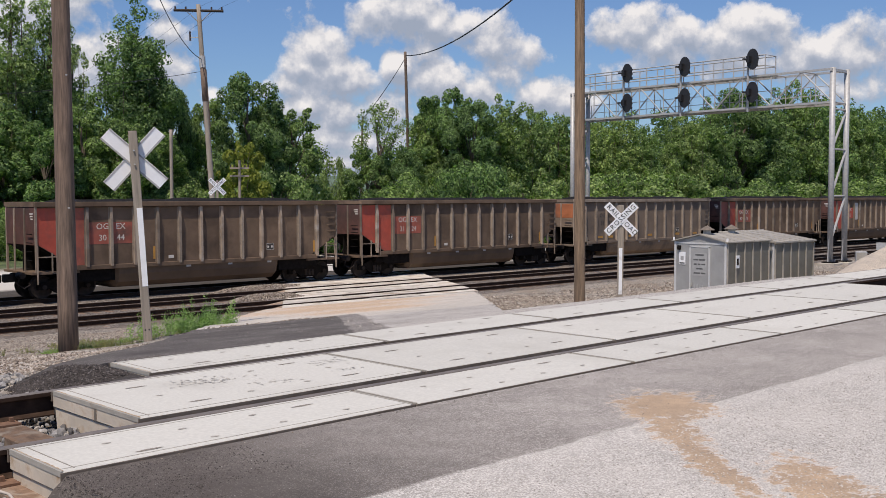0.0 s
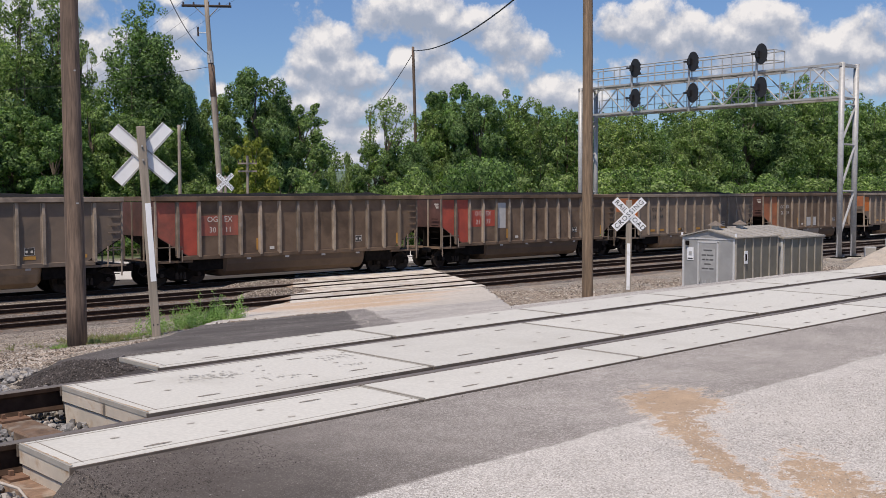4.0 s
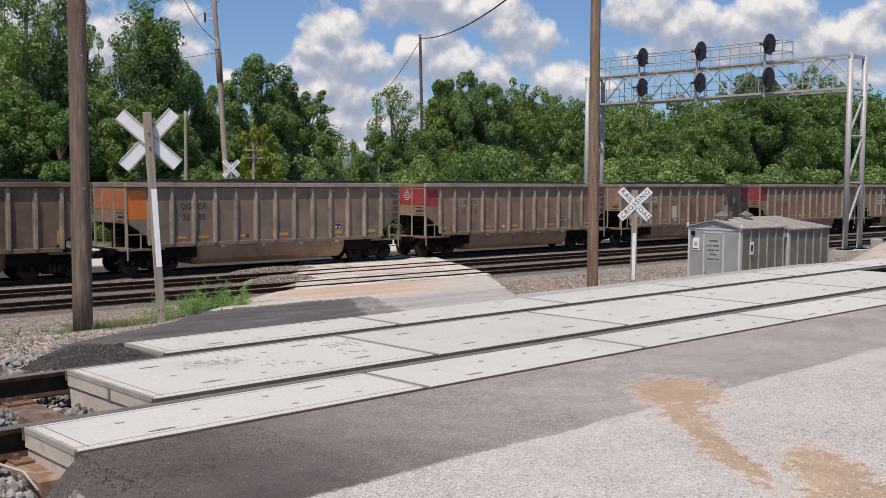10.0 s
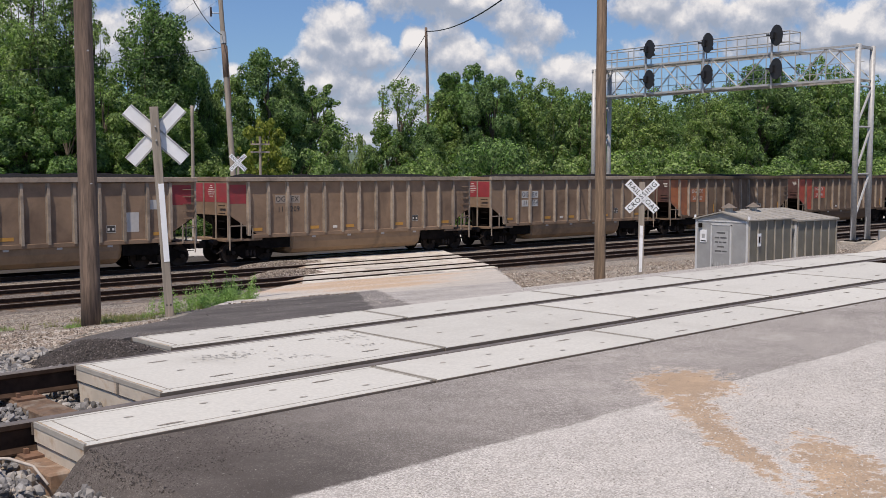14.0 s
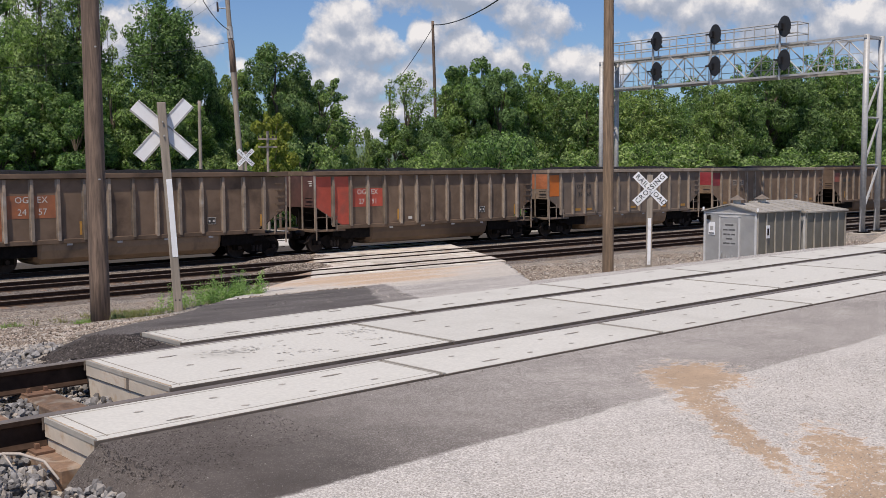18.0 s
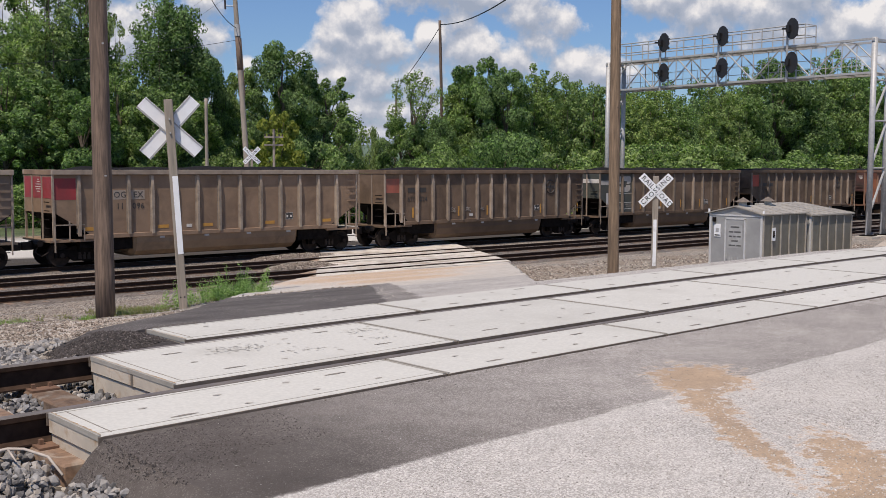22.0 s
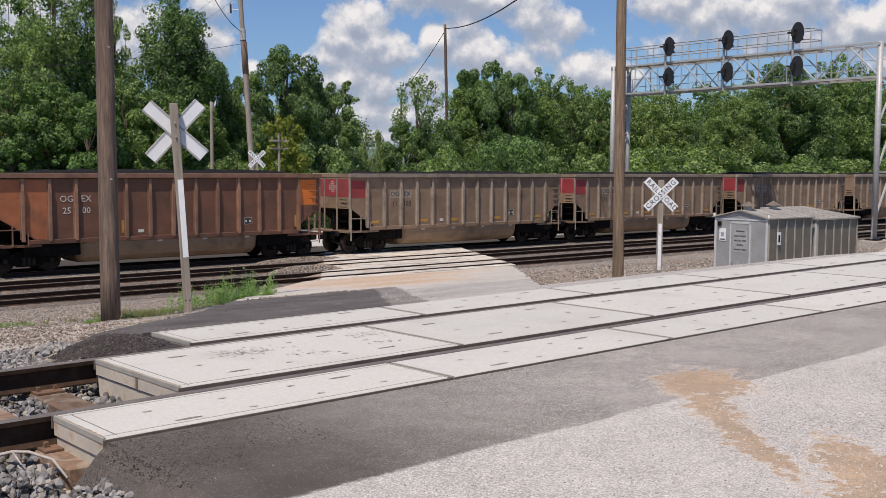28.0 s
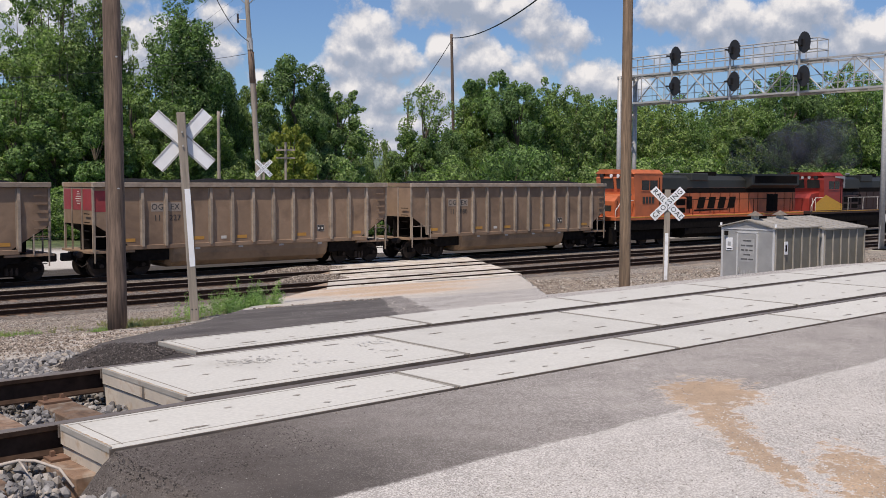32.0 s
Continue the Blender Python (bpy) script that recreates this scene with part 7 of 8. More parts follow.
    # paint and markings
    for i0, i1, z0, z1, mat in spec.get("paint", ()):
        part("painted_bay", bay_patch(i0, i1, z0, z1), M[mat], car, mat.replace("_", " ") + " painted panel")
    ink = M[spec.get("ink", "letter_dark")]
    if spec.get("panel"):
        if spec["panel"].startswith("plate"):
            xm = post_x(2)
            rows = ((2.59, 3.01),) if spec["panel"] == "plate_faint" or spec["mark"][1][0] == "121" else ((2.59, 3.01), (2.11, 2.53))
            for z0, z1 in rows:
                part("number_plate", flat(xm - 0.64, xm - 0.08, z0 + 0.05, z1, 0.0975), M[spec["panel"]], car)
                part("number_plate", flat(xm + 0.12, xm + 0.70, z0 + 0.05, z1, 0.0975), M[spec["panel"]], car)
        else:
            for a, b in ((post_x(1) + 0.07, post_x(2) - 0.07), (post_x(2) + 0.07, post_x(3) - 0.07)):
                part("number_panel", flat(a, b, 2.12, 3.0, 0.0975), M[spec["panel"]], car)
    if spec.get("mark"):
        a, b = spec["mark"]
        px = post_x(spec.get("mark_post", 2))
        for words, z, size in ((a, 2.82, 0.35), (b, 2.36, 0.35)):
            if words[0] == "|":
                part("letter_bar", flat(px - 0.6, px - 0.14, z - 0.12, z + 0.12, 0.0915), ink, car)
                part("letter_bar", flat(px + 0.16, px + 0.6, z - 0.12, z + 0.12, 0.0915), ink, car)
                continue
            letters(car, words[0], size, px - 0.36, z, ink, "stencilled letters")
            letters(car, words[1], size, px + 0.42, z, ink, "stencilled letters")
    part("data_plate", piece("data_plate", lambda: flat(post_x(10) - 0.75, post_x(10) - 0.35, 1.60, 1.90, 0.0965), M["letter_dark"]), None, car, "dark data plate")
    part("data_box", piece("data_box", lambda: mark_box(post_x(10) - 0.55, 1.75, 0.40, 0.30), M["letter_white"]), None, car, "white framed data box")
    for i in spec.get("yellow", ()):
        part("yellow_marker", piece("yellow_marker|%d" % i, lambda: flat(post_x(i) + 0.22, post_x(i) + 0.72, 1.42, 1.56), M["yellow"]), None, car, "faded yellow reflective marker")
    for i in spec.get("stripe", ()):
        part("yellow_marker", piece("yellow_marker|s%d" % i, lambda: flat(post_x(i) + 0.72, post_x(i) + 0.82, 1.45, 1.95), M["yellow"]), None, car, "upright yellow reflective marker")
    for i in spec.get("stripe_low", ()):
        part("yellow_marker", piece("yellow_marker|l%d" % i, lambda: flat(post_x(i) - 0.2, post_x(i) - 0.09, 1.42, 1.95), M["yellow"]), None, car, "upright yellow reflective marker")
    for x0, x1, z0, z1 in spec.get("pale", ()):
        part("pale_patch", flat(x0, x1, z0, z1, 0.0965), M["plate_pale"], car, "pale repaired patch")
    if spec.get("belly_patch"):
        part("belly_patch", Geo().prism(((-1.506, 1.16), (-1.476, 0.85), (-1.37, 0.56), (-1.35, 0.56), (-1.46, 0.85), (-1.49, 1.16)), 0, *spec["belly_patch"]), M["plate_faint"], car, "pale repaired patch on the belly")
    part("small_notice", piece("small_notice", lambda: flat(post_x(4) + 0.5, post_x(4) + 0.75, 1.42, 1.55), M["letter_white"]), None, car)
    if spec.get("face_lines"):
        for k in range(6):
            w = (0.12, 0.2, 0.32, 0.38, 0.3, 0.18)[k]
            z = 3.44 - 0.095 * k
            part("end_notice_line", piece("end_notice_line|%d" % k, lambda: Geo().box(-0.010, -0.006, -0.1 - w * 0.8, -0.1 + w * 0.8, z, z + 0.03), M["letter_white"]), None, car, "unreadable white notice line")
    if spec.get("face_short"):
        for k in range(3):
            part("end_notice_line", piece("end_notice_line|s%d" % k, lambda: Geo().box(-0.006, -0.002, -1.15 - 0.16, -1.15 + 0.16 - 0.05 * k, 3.34 - 0.1 * k, 3.39 - 0.1 * k), M["letter_white"]), None, car, "unreadable white notice line")
    if spec.get("end_band"):
        part("end_band", Geo().box(-0.0055, -0.001, -HW + 0.15, HW - 0.15, 2.72, 3.56), M[spec["end_band"]], car, "grimy painted band on the car's end")
    if spec.get("scrawl"):
        g = Geo()
        rng = random.Random(n)
        for k in range(3):
            x, z = post_x(3) + 0.4 + 1.05 * k, 1.75
            for _ in range(3):
                g.tube([(x + rng.uniform(-0.2, 0.2), -HW + 0.092, z + rng.uniform(-0.15, 0.15)) for _ in range(4)], 0.018, 4)
        part("scrawl", g, M["graffiti"], car, "pale unreadable scrawl")
    if spec.get("ring"):
        g, x = Geo(), post_x(11) - 0.5
        cirle = [(x + 0.36 * math.cos(a), -HW + 0.09, 2.9 + 0.36 * math.sin(a)) for a in np.linspace(0, 2 * math.pi, 25)]
        g.tube(cirle, 0.03, 4)
        g.box(x - 0.26, x + 0.26, -HW + 0.085, -HW + 0.095, 2.84, 2.96)
        g.box(x - 0.07, x + 0.07, -HW + 0.085, -HW + 0.095, 2.62, 3.18)
        part("emblem", g, M["letter_dark"], car, "dark round emblem")
    if spec.get("white_end"):
        for z0, z1 in ((3.05, 3.3),):
            part("end_stripe", Geo().box(-0.012, -0.004, -HW + 0.15, HW - 0.15, z0, z1), M["letter_white"], car, "white end stripe")
        upper = ((1.48, 3.45), (2.80, 3.45), (2.91, 3.40), (2.95, 3.25), (2.88, 3.08), (2.72, 2.99), (2.50, 2.97), (2.56, 3.15), (2.12, 3.18), (1.88, 2.96), (1.74, 3.16), (1.40, 3.16))
        lower = ((1.26, 2.78), (1.62, 2.80), (1.70, 2.95), (1.96, 2.80), (2.42, 2.79), (2.48, 2.92), (2.84, 2.92), (2.87, 2.76), (2.78, 2.58), (2.62, 2.50), (1.19, 2.50))
        for shape in (upper, lower):
            part("side_emblem", Geo().prism(shape, 1, -HW + 0.090, -HW + 0.0945), M["emblem_pale"], car, "pale rounded emblem shape")
        part("side_stripe", flat(0.1, 1.0, 2.95, 3.2), M["emblem_pale"], car)
        for z in (2.41, 1.86, 1.47):
            for x0, x1 in ((1.13, 2.0), (2.16, 3.0)):
                part("side_line", flat(x0, x1, z, z + 0.03), M["letter_white"], car)
        for x0, x1, z in ((1.3, 1.62, 1.73), (1.3, 1.5, 1.60), (2.4, 2.95, 1.74), (2.5, 2.95, 1.62), (1.75, 1.9, 1.58)):
            part("text_bar", flat(x0, x1, z, z + 0.05), M["graffiti"], car)
    return tagged(car, spec["label"], "freight car", "coal cars of the train")


RED2 = ((-1, 0, 1.0, 3.58, "red"), (0, 1, 1.0, 3.58, "red"))
TAN_RED = ((-1, 0, 2.66, 3.5, "crimson"),)
ORG = ((-1, 0, 2.3, 3.5, "orange"),)
Y_TAN = (0, 3, 5, 8, 11)


def og(a, b):
    return (("OG", "EX"), (a, b))


def tan_car(a, b, red=True, **more):
    d = dict(kind="tan", mark=og(a, b), yellow=Y_TAN, panel="plate_faint", label="dusty tan aluminium coal car with pale side posts" + (" and red end" if red else ""))
    if red:
        d.update(paint=TAN_RED, end_band="crimson", face_lines=True)
    d.update(more)
    return d


def red_car(a, b, **more):
    d = dict(kind="brown", mark=og(a, b), ink="letter_white", panel="red_dull", paint=RED2, stripe_low=(4, 12), face="maroon", face_short=True, label="sooty brown coal car with faded red end bays")
    d.update(more)
    return d


def orange_car(a, b, **more):
    d = dict(kind="grey", mark=og(a, b), paint=ORG, yellow=(1, 2, 4, 6, 9, 11), end_band="rust_orange", label="grime-grey coal car with a bright orange corner panel")
    d.update(more)
    return d


SPECS = {
    0: red_car("29", "17"),
    1: red_car("30", "44", paint=((-1, 0, 1.0, 3.58, "red"), (0, 1, 1.0, 3.58, "red_dull"))),
    2: red_car("21", "24"),
    3: orange_car("35", "19"),
    4: red_car("30", "11", paint=((-1, 0, 1.0, 3.58, "red_dull"), (0, 1, 1.0, 3.58, "red"))),
    5: red_car("21", "77", panel="red", pale=((4.2, 4.9, 2.0, 3.4),)),
    6: orange_car("35", "44"),
    7: red_car("26", "34", paint=((-1, 0, 1.0, 3.58, "rust_orange"), (0, 1, 1.0, 3.58, "rust_orange")), panel=None, belly_patch=(5.9, 8.4), pale=((6.25, 7.1, 1.33, 2.0), (7.28, 7.95, 1.33, 2.0)), label="sooty brown coal car with rust-orange end and pale patches"),
    8: orange_car("35", "85"),
    9: tan_car("11", "113"),
    10: tan_car("121", "558", False, panel="plate_pale", pale=((1.12, 1.95, 1.75, 2.35), (2.15, 2.45, 1.6, 2.2), (5.35, 5.95, 1.6, 2.4), (11.45, 12.0, 1.6, 2.4), (12.5, 12.85, 2.5, 2.9)), paint=((12, 13, 2.66, 3.5, "crimson"),), label="dusty tan coal car with pale repair patches"),
    11: tan_car("11", "209"),
    12: tan_car("11", "054", True, paint=(), panel="plate_pale"),
    13: red_car("24", "57", paint=((-1, 0, 1.0, 3.58, "rust_orange"), (0, 1, 1.0, 3.58, "rust_orange")), panel="rust_orange", tub="tub_tan", label="brown coal car with rust-orange end bays"),
    14: red_car("27", "91", panel="red"),
    15: orange_car("35", "69"),
    16: tan_car("11", "096"),
    17: dict(kind="brown", ink="letter_dark", mark_post=1, mark=(("|", "|"), ("670", "024")), paint=((-1, 0, 2.7, 3.4, "red_dull"),), stripe=(0, 3, 5, 9, 12), scrawl=True, ring=True, label="plain brown coal car with scrawls and yellow marks"),
    18: dict(kind="brown", white_end=True, stripe=(2, 4, 6, 8, 11), face="slate", paint=((-1, 0, 1.0, 3.58, "slate"), (0, 1, 1.0, 3.58, "slate"), (1, 2, 1.0, 3.58, "slate")), pale=((0.62, 0.98, 1.75, 2.45),), label="brown coal car with slate end bays and pale emblem"),
    19: dict(kind="brown", ink="letter_dark", mark_post=1, mark=(("|", "|"), ("670", "81")), paint=((-1, 0, 2.7, 3.5, "red"),), stripe=(0, 6, 12), ring=True, tub="tub_tan", label="plain brown coal car with red corner and round emblem"),
    20: red_car("25", "00", paint=((-1, 0, 1.0, 3.58, "rust_orange"), (0, 1, 1.0, 3.58, "rust_orange"), (12, 13, 2.4, 3.55, "orange")), panel=None, kind="rust", label="rust-brown coal car with orange corner panels"),
    21: tan_car("11", "103"),
    22: tan_car("11", "111"),
    23: tan_car("11", "227"),
    24: tan_car("11", "080", False),
}

TRAIN = []
SLACK = {2: -0.08, 3: 0.11, 5: 0.13, 7: -0.08, 8: -0.18, 13: 0.1, 14: 0.1, 15: -0.08, 16: -0.14, 21: 0.13, 22: -0.12}    # draft gear: cars stand a little off their even spacing
for n in range(CARS):
    TRAIN.append((coal_car(n, SPECS[n]), FIRST + PITCH * n + SLACK.get(n, 0.0)))

M["loco_orange"] = material("orange_locomotive_paint", (0.52, 0.14, 0.052), 0.55, grain=1.5, vary=0.18, stain=((0.24, 0.07, 0.032), 0.8, 0.5, 0.8))
M["loco_dark"] = material("dark_green_black_roof", (0.028, 0.030, 0.026), 0.5, grain=1.5, vary=0.3)
M["loco_yellow"] = material("yellow_locomotive_stripe", (0.66, 0.35, 0.035), 0.45, vary=0.12)
M["loco_red"] = material("red_locomotive_paint", (0.33, 0.04, 0.03), 0.5, grain=1.5, vary=0.15)
M["loco_brown"] = material("sooty_maroon_hood", (0.05, 0.026, 0.02), 0.65, grain=1.2, vary=0.25)
M["glass"] = material("dark_cab_glass", (0.02, 0.022, 0.025), 0.12, vary=0.1)


def locomotive(spec):
    """six-axle diesel locomotive, cab first; origin at the cab-end corner on the rail"""
    L = 21.6
    top = empty("locomotive")
    c = {k: M[v] for k, v in spec["colours"].items()}
    W = 1.5

    def add(name, geo, mat, label="", parent=None):
        return part(name, geo, mat, parent or top, label)
    add("frame", Geo().cbox(0.3, L - 0.3, -W, W, 1.60, 1.84, 0.03), c["frame"])
    add("lower_frame", Geo().box(0.4, L - 0.4, -W + 0.06, W - 0.06, 1.0, 1.595), M["under"], "sooty black lower frame")
    add("sill_stripe", Geo().box(0.4, L - 0.4, -W - 0.008, -W - 0.001, 1.76, 1.80), c["stripe"])
    add("fuel_tank", Geo().prism(((-1.4, 1.1), (-1.4, 0.6), (-1.1, 0.35), (1.1, 0.35), (1.4, 0.6), (1.4, 1.1)), 0, 7.3, 13.6), M["under"])
    add("tank_side", Geo().box(7.6, 13.3, -1.43, -1.402, 0.62, 0.98), M["under"])
    # nose and cab
    add("nose", Geo().prism(((0.75, 1.84), (0.75, 2.75), (1.05, 3.05), (2.3, 3.2), (2.3, 1.84)), 1, -1.05, 1.05), c["nose"])
    cab = add("cab", Geo().prism(((2.1, 1.84), (2.1, 3.2), (1.95, 4.15), (2.1, 4.45), (4.75, 4.45), (4.75, 1.84)), 1, -W + 0.02, W - 0.02), c["cab"])
    add("cab_roof", Geo().prism(((-W, 4.40), (-W + 0.35, 4.68), (W - 0.35, 4.68), (W, 4.40)), 0, 1.9, 4.85), c["cab_roof"])
    for x0, x1 in ((2.75, 3.45), (3.55, 4.25)):
        w = add("side_window", Geo().box(x0, x1, -W - 0.002, -W + 0.018, 3.42, 4.02), M["glass"], "dark cab window", cab)
        for a, b, d, e in ((x0 - 0.05, x1 + 0.05, 4.02, 4.07), (x0 - 0.05, x1 + 0.05, 3.37, 3.42)):
            add("window_trim", Geo().box(a, b, -W - 0.012, -W + 0.018, d, e), c["cab"], "", cab)
    for y in (-1.15, 0.1):
        add("windshield", Geo().prism(((1.99, 3.5), (1.93, 4.12), (2.15, 4.12), (2.15, 3.5)), 1, y, y + 1.0), M["glass"], "dark windshield", cab)
    add("cab_door_line", Geo().box(4.45, 4.49, -W - 0.006, -W + 0.02, 1.7, 4.2), M["under"], "", cab)
    for y in (-0.35, 0.2):
        add("headlight", Geo().tube([(1.90, y, 4.28), (1.85, y, 4.28)], 0.11, 10), M["white"])
    for y in (-1.0, 0.85):
        add("number_board", Geo().box(1.9, 2.2, y, y + 0.3, 4.2, 4.42), M["black"])
    # hood in sections
    secs = ((4.75, 9.6, 3.55, "hood"), (9.6, 14.8, 3.55, "hood"), (14.8, 20.9, 3.55, "hood"))
    for a, b, z, k in secs:
        add("hood", Geo().box(a + 0.01, b - 0.01, -0.98, 0.98, 1.84, z), c[k])
    add("hood_stripe", Geo().box(4.77, 20.88, -0.99, -0.981, 3.22, 3.54), M["under"], "sooty black band below the roof")
    add("hood_roof", Geo().prism(((-0.98, 3.55), (-0.98, 4.05), (-0.6, 4.35), (0.6, 4.35), (0.98, 4.05), (0.98, 3.55)), 0, 4.77, 20.9), c["roof"], "dark sooty roof")
    add("inverter_box", Geo().cbox(4.8, 7.5, -1.38, 1.38, 3.45, 4.22, 0.05), c["roof"])
    add("radiator", Geo().prism(((-0.98, 3.5), (-1.48, 3.75), (-1.48, 4.5), (1.48, 4.5), (1.48, 3.75), (0.98, 3.5)), 0, 14.6, 20.6), c["roof"])
    add("radiator_grille", Geo().box(14.9, 20.3, -1.492, -1.482, 3.85, 4.38), M["under"])
    add("exhaust_stack", Geo().box(10.6, 11.9, -0.45, 0.45, 4.33, 4.62), M["under"])
    add("dynamic_brake_hatch", Geo().cbox(8.3, 10.1, -1.1, 1.1, 4.0, 4.5, 0.05), c["roof"])
    for k, x in enumerate(np.arange(6.1, 20.4, 1.12)):
        add("hood_door", Geo().box(x, x + 1.0, -1.0, -0.991, 1.92, 3.2), c["hood"])
        add("door_gap", Geo().box(x + 1.02, x + 1.06, -0.998, -0.981, 1.92, 3.2), M["under"])
    add("side_locker", Geo().cbox(4.9, 7.4, -1.40, -0.99, 1.84, 2.95, 0.03), c["hood"])
    for x in (5.1, 6.3):
        add("hood_vent", Geo().box(x, x + 0.95, -1.408, -1.401, 2.45, 2.85), M["under"], "dark vent grille")
        add("hood_vent", Geo().box(x, x + 0.95, -1.408, -1.401, 1.98, 2.3), M["under"], "dark vent grille")
    add("hood_vent", Geo().box(7.7, 8.5, -1.008, -1.001, 2.2, 3.0), M["under"], "dark vent grille")
    add("hood_vent", Geo().box(17.2, 18.6, -1.008, -1.001, 1.9, 3.1), M["under"], "dark vent grille")
    # emblem in plain strokes on the hood, number bars on the cab
    if spec.get("emblem"):
        g = Geo()
        for k in range(4):
            x = 9.0 + 1.15 * k
            g.prism(((x, 2.2), (x + 0.75, 2.2), (x + 1.0, 2.95), (x + 0.25, 2.95)), 1, -1.012, -1.003)
        g.prism(((8.7, 2.02), (12.6, 2.10), (12.5, 2.16), (8.75, 2.14)), 1, -1.012, -1.003)
        add("hood_emblem", g, M["under"], "dark slanting emblem shapes")
        for k in range(4):
            add("cab_number_bar", Geo().box(2.85 + 0.3 * k, 3.06 + 0.3 * k, -W - 0.004, -W + 0.019, 2.6, 3.02), M["loco_dark"], "dark number bar", cab)
        add("nose_emblem", Geo().prism(((0.742, 2.15), (0.742, 2.5), (0.748, 2.5), (0.748, 2.15)), 1, -0.8, 0.8), M["loco_dark"])
    else:
        add("nose_sweep", Geo().prism(((0.9, 1.86), (0.9, 2.4), (2.3, 3.0), (4.7, 2.3), (4.7, 1.86)), 1, -W - 0.006, -W + 0.0), c["stripe"], "yellow sweeping nose paint")
        add("sun_shade", Geo().prism(((3.5, 4.4), (4.85, 4.4), (4.85, 3.55), (4.75, 3.55), (4.7, 4.2), (3.5, 4.3)), 1, -W - 0.12, -W - 0.02), M["galv"])
    # walkway, handrails, steps, pilot
    for y in (-W + 0.05, W - 0.05):
        for x in (0.5, 0.95, 5.7, 8.0, 10.3, 12.6, 14.9, 17.2, 19.5, 21.1):
            add("handrail_post", Geo().tube([(x, y, 1.84), (x, y, 2.80)], 0.025, 6), c["rail"])
        add("handrail", Geo().tube([(5.7, y, 2.80), (21.1, y, 2.80)], 0.022, 6), c["rail"])
        add("handrail", Geo().tube([(0.35, y, 1.1), (0.35, y, 2.2), (0.95, y, 2.8), (2.0, y, 2.8)], 0.028, 6), M["letter_white"], "white curved handrail")
    add("pilot", Geo().prism(((0.15, 1.2), (0.15, 0.25), (0.35, 0.15), (0.6, 0.6), (0.6, 1.2)), 1, -1.4, 1.4), M["under"])
    for k in range(5):
        add("step", Geo().box(0.5, 1.0, -W, -W + 0.35, 0.35 + 0.3 * k, 0.39 + 0.3 * k), M["under"])
    add("coupler", Geo().cbox(-0.5, 0.2, -0.14, 0.14, 0.68, 0.98, 0.04), M["wheel"])
    add("coupler", Geo().cbox(L - 0.2, L + 0.45, -0.14, 0.14, 0.68, 0.98, 0.04), M["wheel"])
    add("air_horn", Geo().tube([(7.9, 0, 4.6), (8.4, 0, 4.6)], 0.07, 8), M["galv"])
    for x in (3.7, 17.9):
        tr = add("truck", Geo().cbox(-2.3, 2.3, -0.5, 0.5, 0.55, 0.95, 0.05), M["under"])
        tr.matrix_local = pose(x, 0, 0)
        for s in (-1, 1):
            add("side_frame", Geo().prism(((-2.6, 0.45), (-2.6, 0.75), (-1.2, 0.95), (1.2, 0.95), (2.6, 0.75), (2.6, 0.45), (1.0, 0.35), (-1.0, 0.35)), 1, s * 1.08 - 0.08, s * 1.08 + 0.08), M["under"], "", tr)
        for dx in (-1.85, 0.0, 1.85):
            w = part("wheelset", piece("wheelset", wheelset_geo, M["wheel"]), None, tr, "dark steel wheelset")
            w.matrix_local = pose(dx, 0, WHEEL_R)
            WHEELS.append((w, dx, spec["slot"]))
    return tagged(top, spec["label"], "locomotive", "locomotives pushing the train")


LOCO_A = FIRST + PITCH * 24 + 15.30
TRAIN.append((locomotive(dict(slot=25, emblem=True, colours=dict(frame="loco_orange", stripe="loco_yellow", nose="loco_orange", cab="loco_orange", cab_roof="loco_orange", hood="loco_orange", roof="loco_dark", rail="under"), label="orange diesel locomotive with black roof pushing the coal cars")), LOCO_A))
TRAIN.append((locomotive(dict(slot=26, emblem=False, colours=dict(frame="loco_brown", stripe="loco_yellow", nose="loco_red", cab="loco_red", cab_roof="loco_red", hood="loco_brown", roof="loco_dark", rail="letter_white"), label="sooty red and yellow diesel locomotive behind the first")), LOCO_A + 22.0))


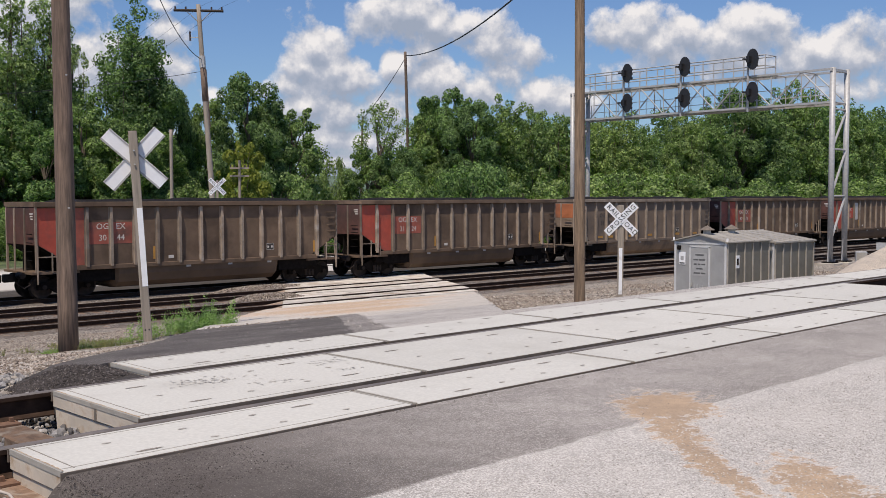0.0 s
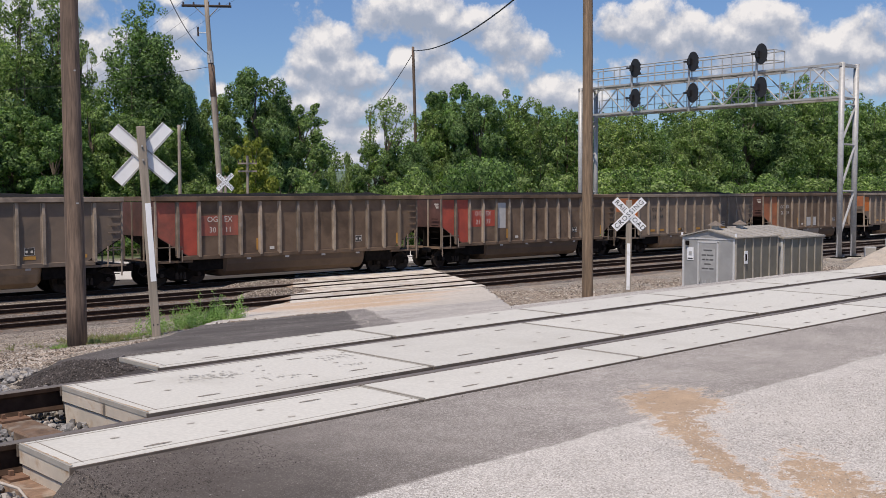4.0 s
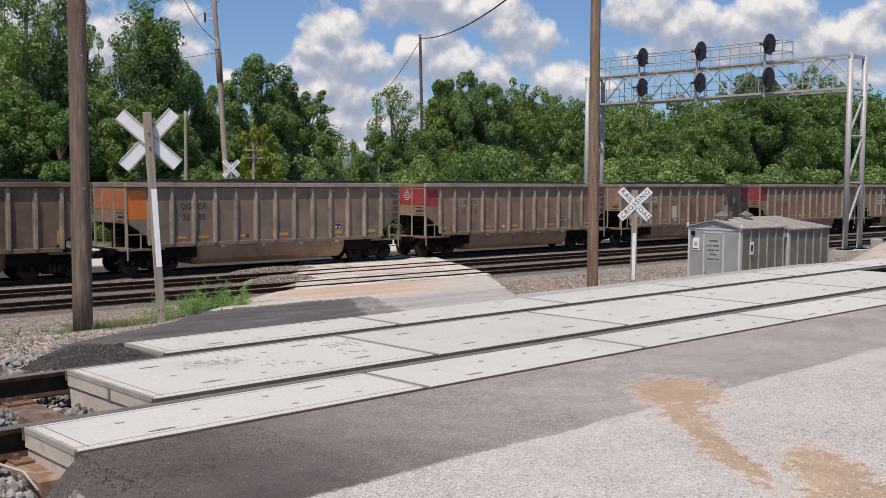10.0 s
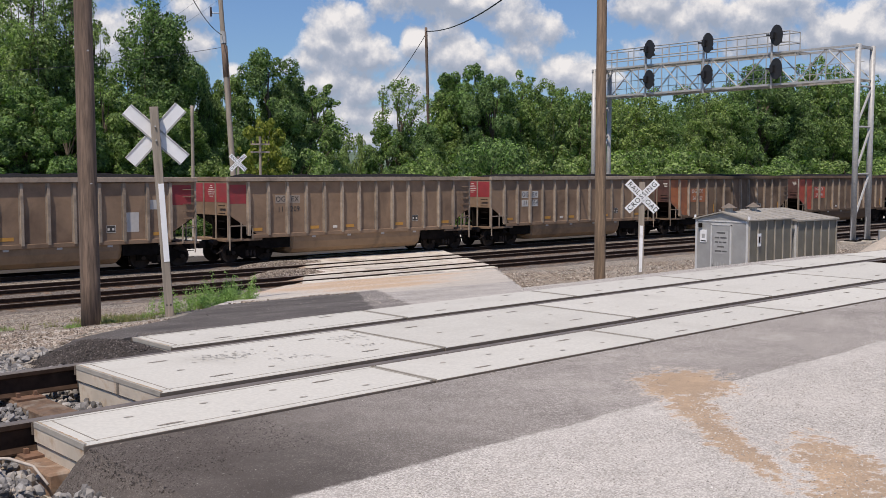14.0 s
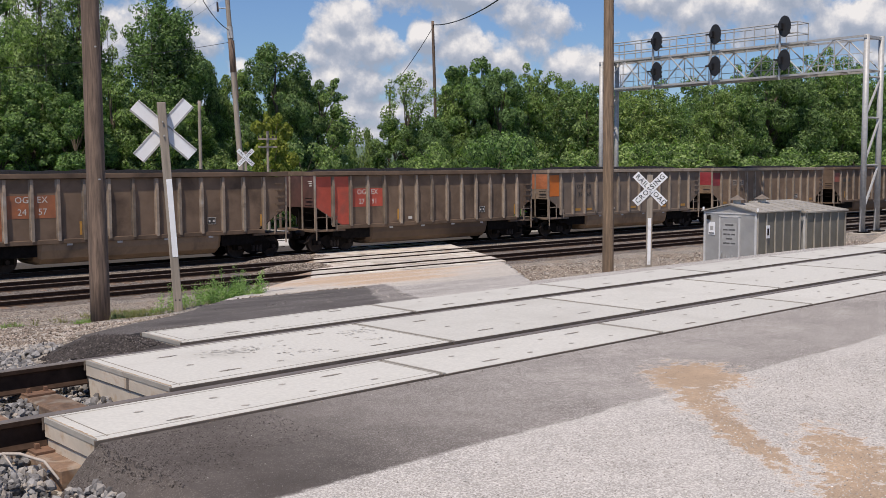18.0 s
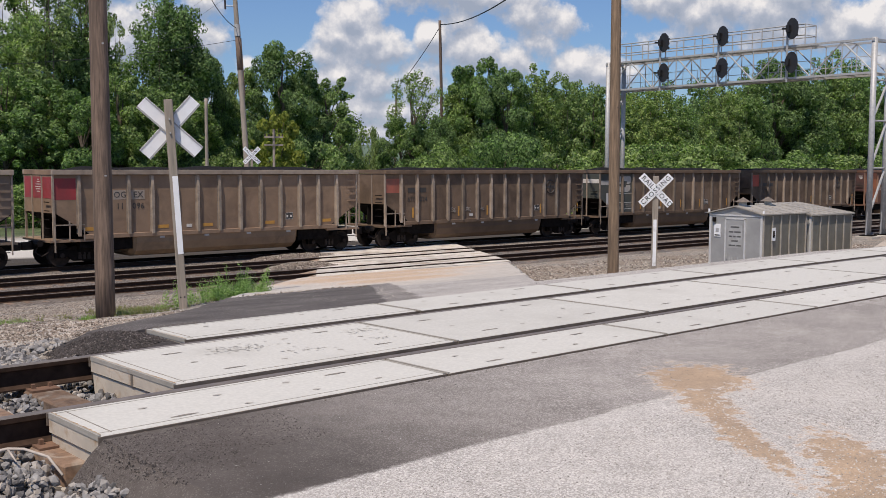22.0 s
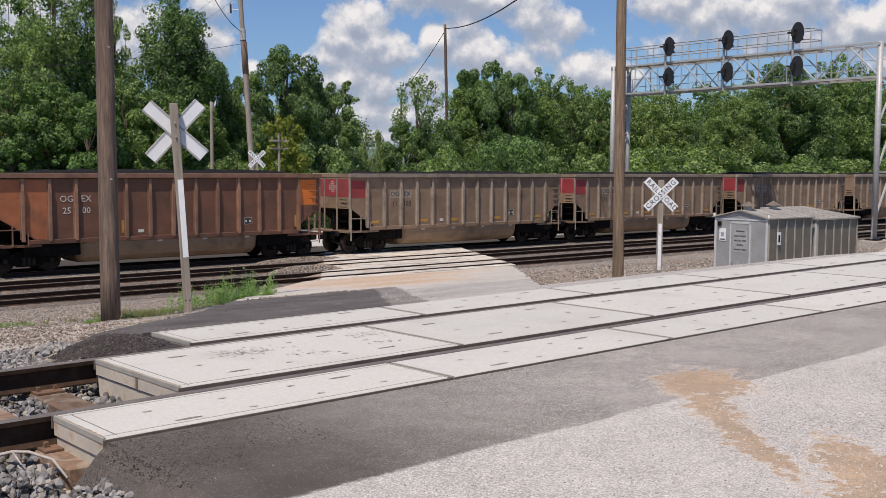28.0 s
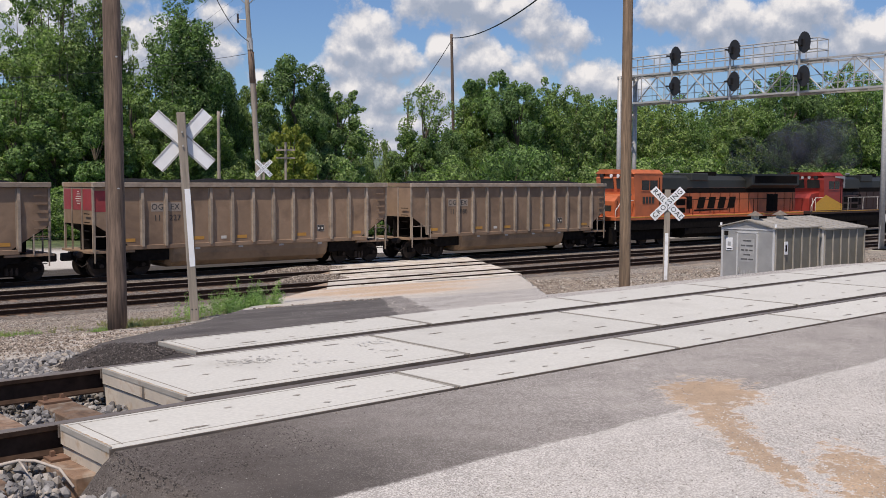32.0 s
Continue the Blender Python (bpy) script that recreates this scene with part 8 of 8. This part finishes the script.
def smoke_material():
    m = bpy.data.materials.new("thin_dark_smoke")
    m.use_nodes = True
    t = m.node_tree
    b = t.nodes["Principled BSDF"]
    b.inputs["Base Color"].default_value = (0.06, 0.068, 0.084, 1)
    b.inputs["Roughness"].default_value = 1.0
    b.inputs["Specular IOR Level"].default_value = 0.0
    tc = t.nodes.new("ShaderNodeTexCoord")
    n = noise_node(t, tc.outputs["Object"], 0.9, 5.0, 0.6)
    t.links.new(ramp(t, n, ((0.30, (0, 0, 0)), (0.75, (0.40, 0.40, 0.40)))), b.inputs["Alpha"])
    return m


def smoke():
    """exhaust haze over the second locomotive: soft lumps that drift with it"""
    M["smoke"] = smoke_material()
    top = empty("exhaust_smoke")
    rng = random.Random(4)
    for k in range(9):
        bm = bmesh.new()
        bmesh.ops.create_icosphere(bm, subdivisions=3, radius=1.0)
        for v in bm.verts:
            v.co *= 1.0 + 0.35 * noise.noise(v.co * 1.6 + Vector((k * 5.0, 0, 0)))
        me = bpy.data.meshes.new("puff")
        bm.to_mesh(me)
        bm.free()
        me.materials.append(M["smoke"])
        me.shade_smooth()
        o = part("puff", me, None, top)
        f = k / 8
        o.matrix_local = pose(-6.5 + 13.0 * f + rng.uniform(-1, 1), rng.uniform(-0.6, 0.6), 5.0 + 1.6 * f + rng.uniform(-0.4, 1.0), rng.uniform(0, 180), rng.uniform(0, 180), 0) @ Matrix.Diagonal((1.2 + 1.0 * f, 1.1 + 0.9 * f, 0.9 + 0.7 * f, 1))
    TRAIN.append((tagged(top, "thin dark diesel exhaust haze above the locomotive", "smoke"), LOCO_A + 22.0))


smoke()


def motions():
    """the whole train rolls to the left; its wheels turn while they are near the crossing"""
    times = [float(t) for t in range(33)]
    for ob, start in TRAIN:
        walk(ob, [(t, FAR @ pose(start - travelled(t), TRACKS[2], RAIL_Z)) for t in times])
    starts = {i: s for i, (ob, s) in enumerate(TRAIN)}
    step = 2.0 / FPS
    for w, dx, slot in WHEELS:
        rows, x0 = [(0.0, pose(dx, 0, WHEEL_R))], starts[slot]
        base = 0.0
        k = 1
        near = False
        while k * step < 32.0:
            t = k * step
            if -8.0 < x0 - travelled(t) < 92.0:
                turn = -math.degrees((travelled(t) - base) / WHEEL_R)
                if not near:
                    near, base, turn = True, travelled(t), 0.0
                rows.append((t, pose(dx, 0, WHEEL_R) @ Matrix.Rotation(radians(turn), 4, "Y")))
            k += 1
        last = rows[-1][1]
        rows.append((32.0, last))
        walk(w, rows)


motions()
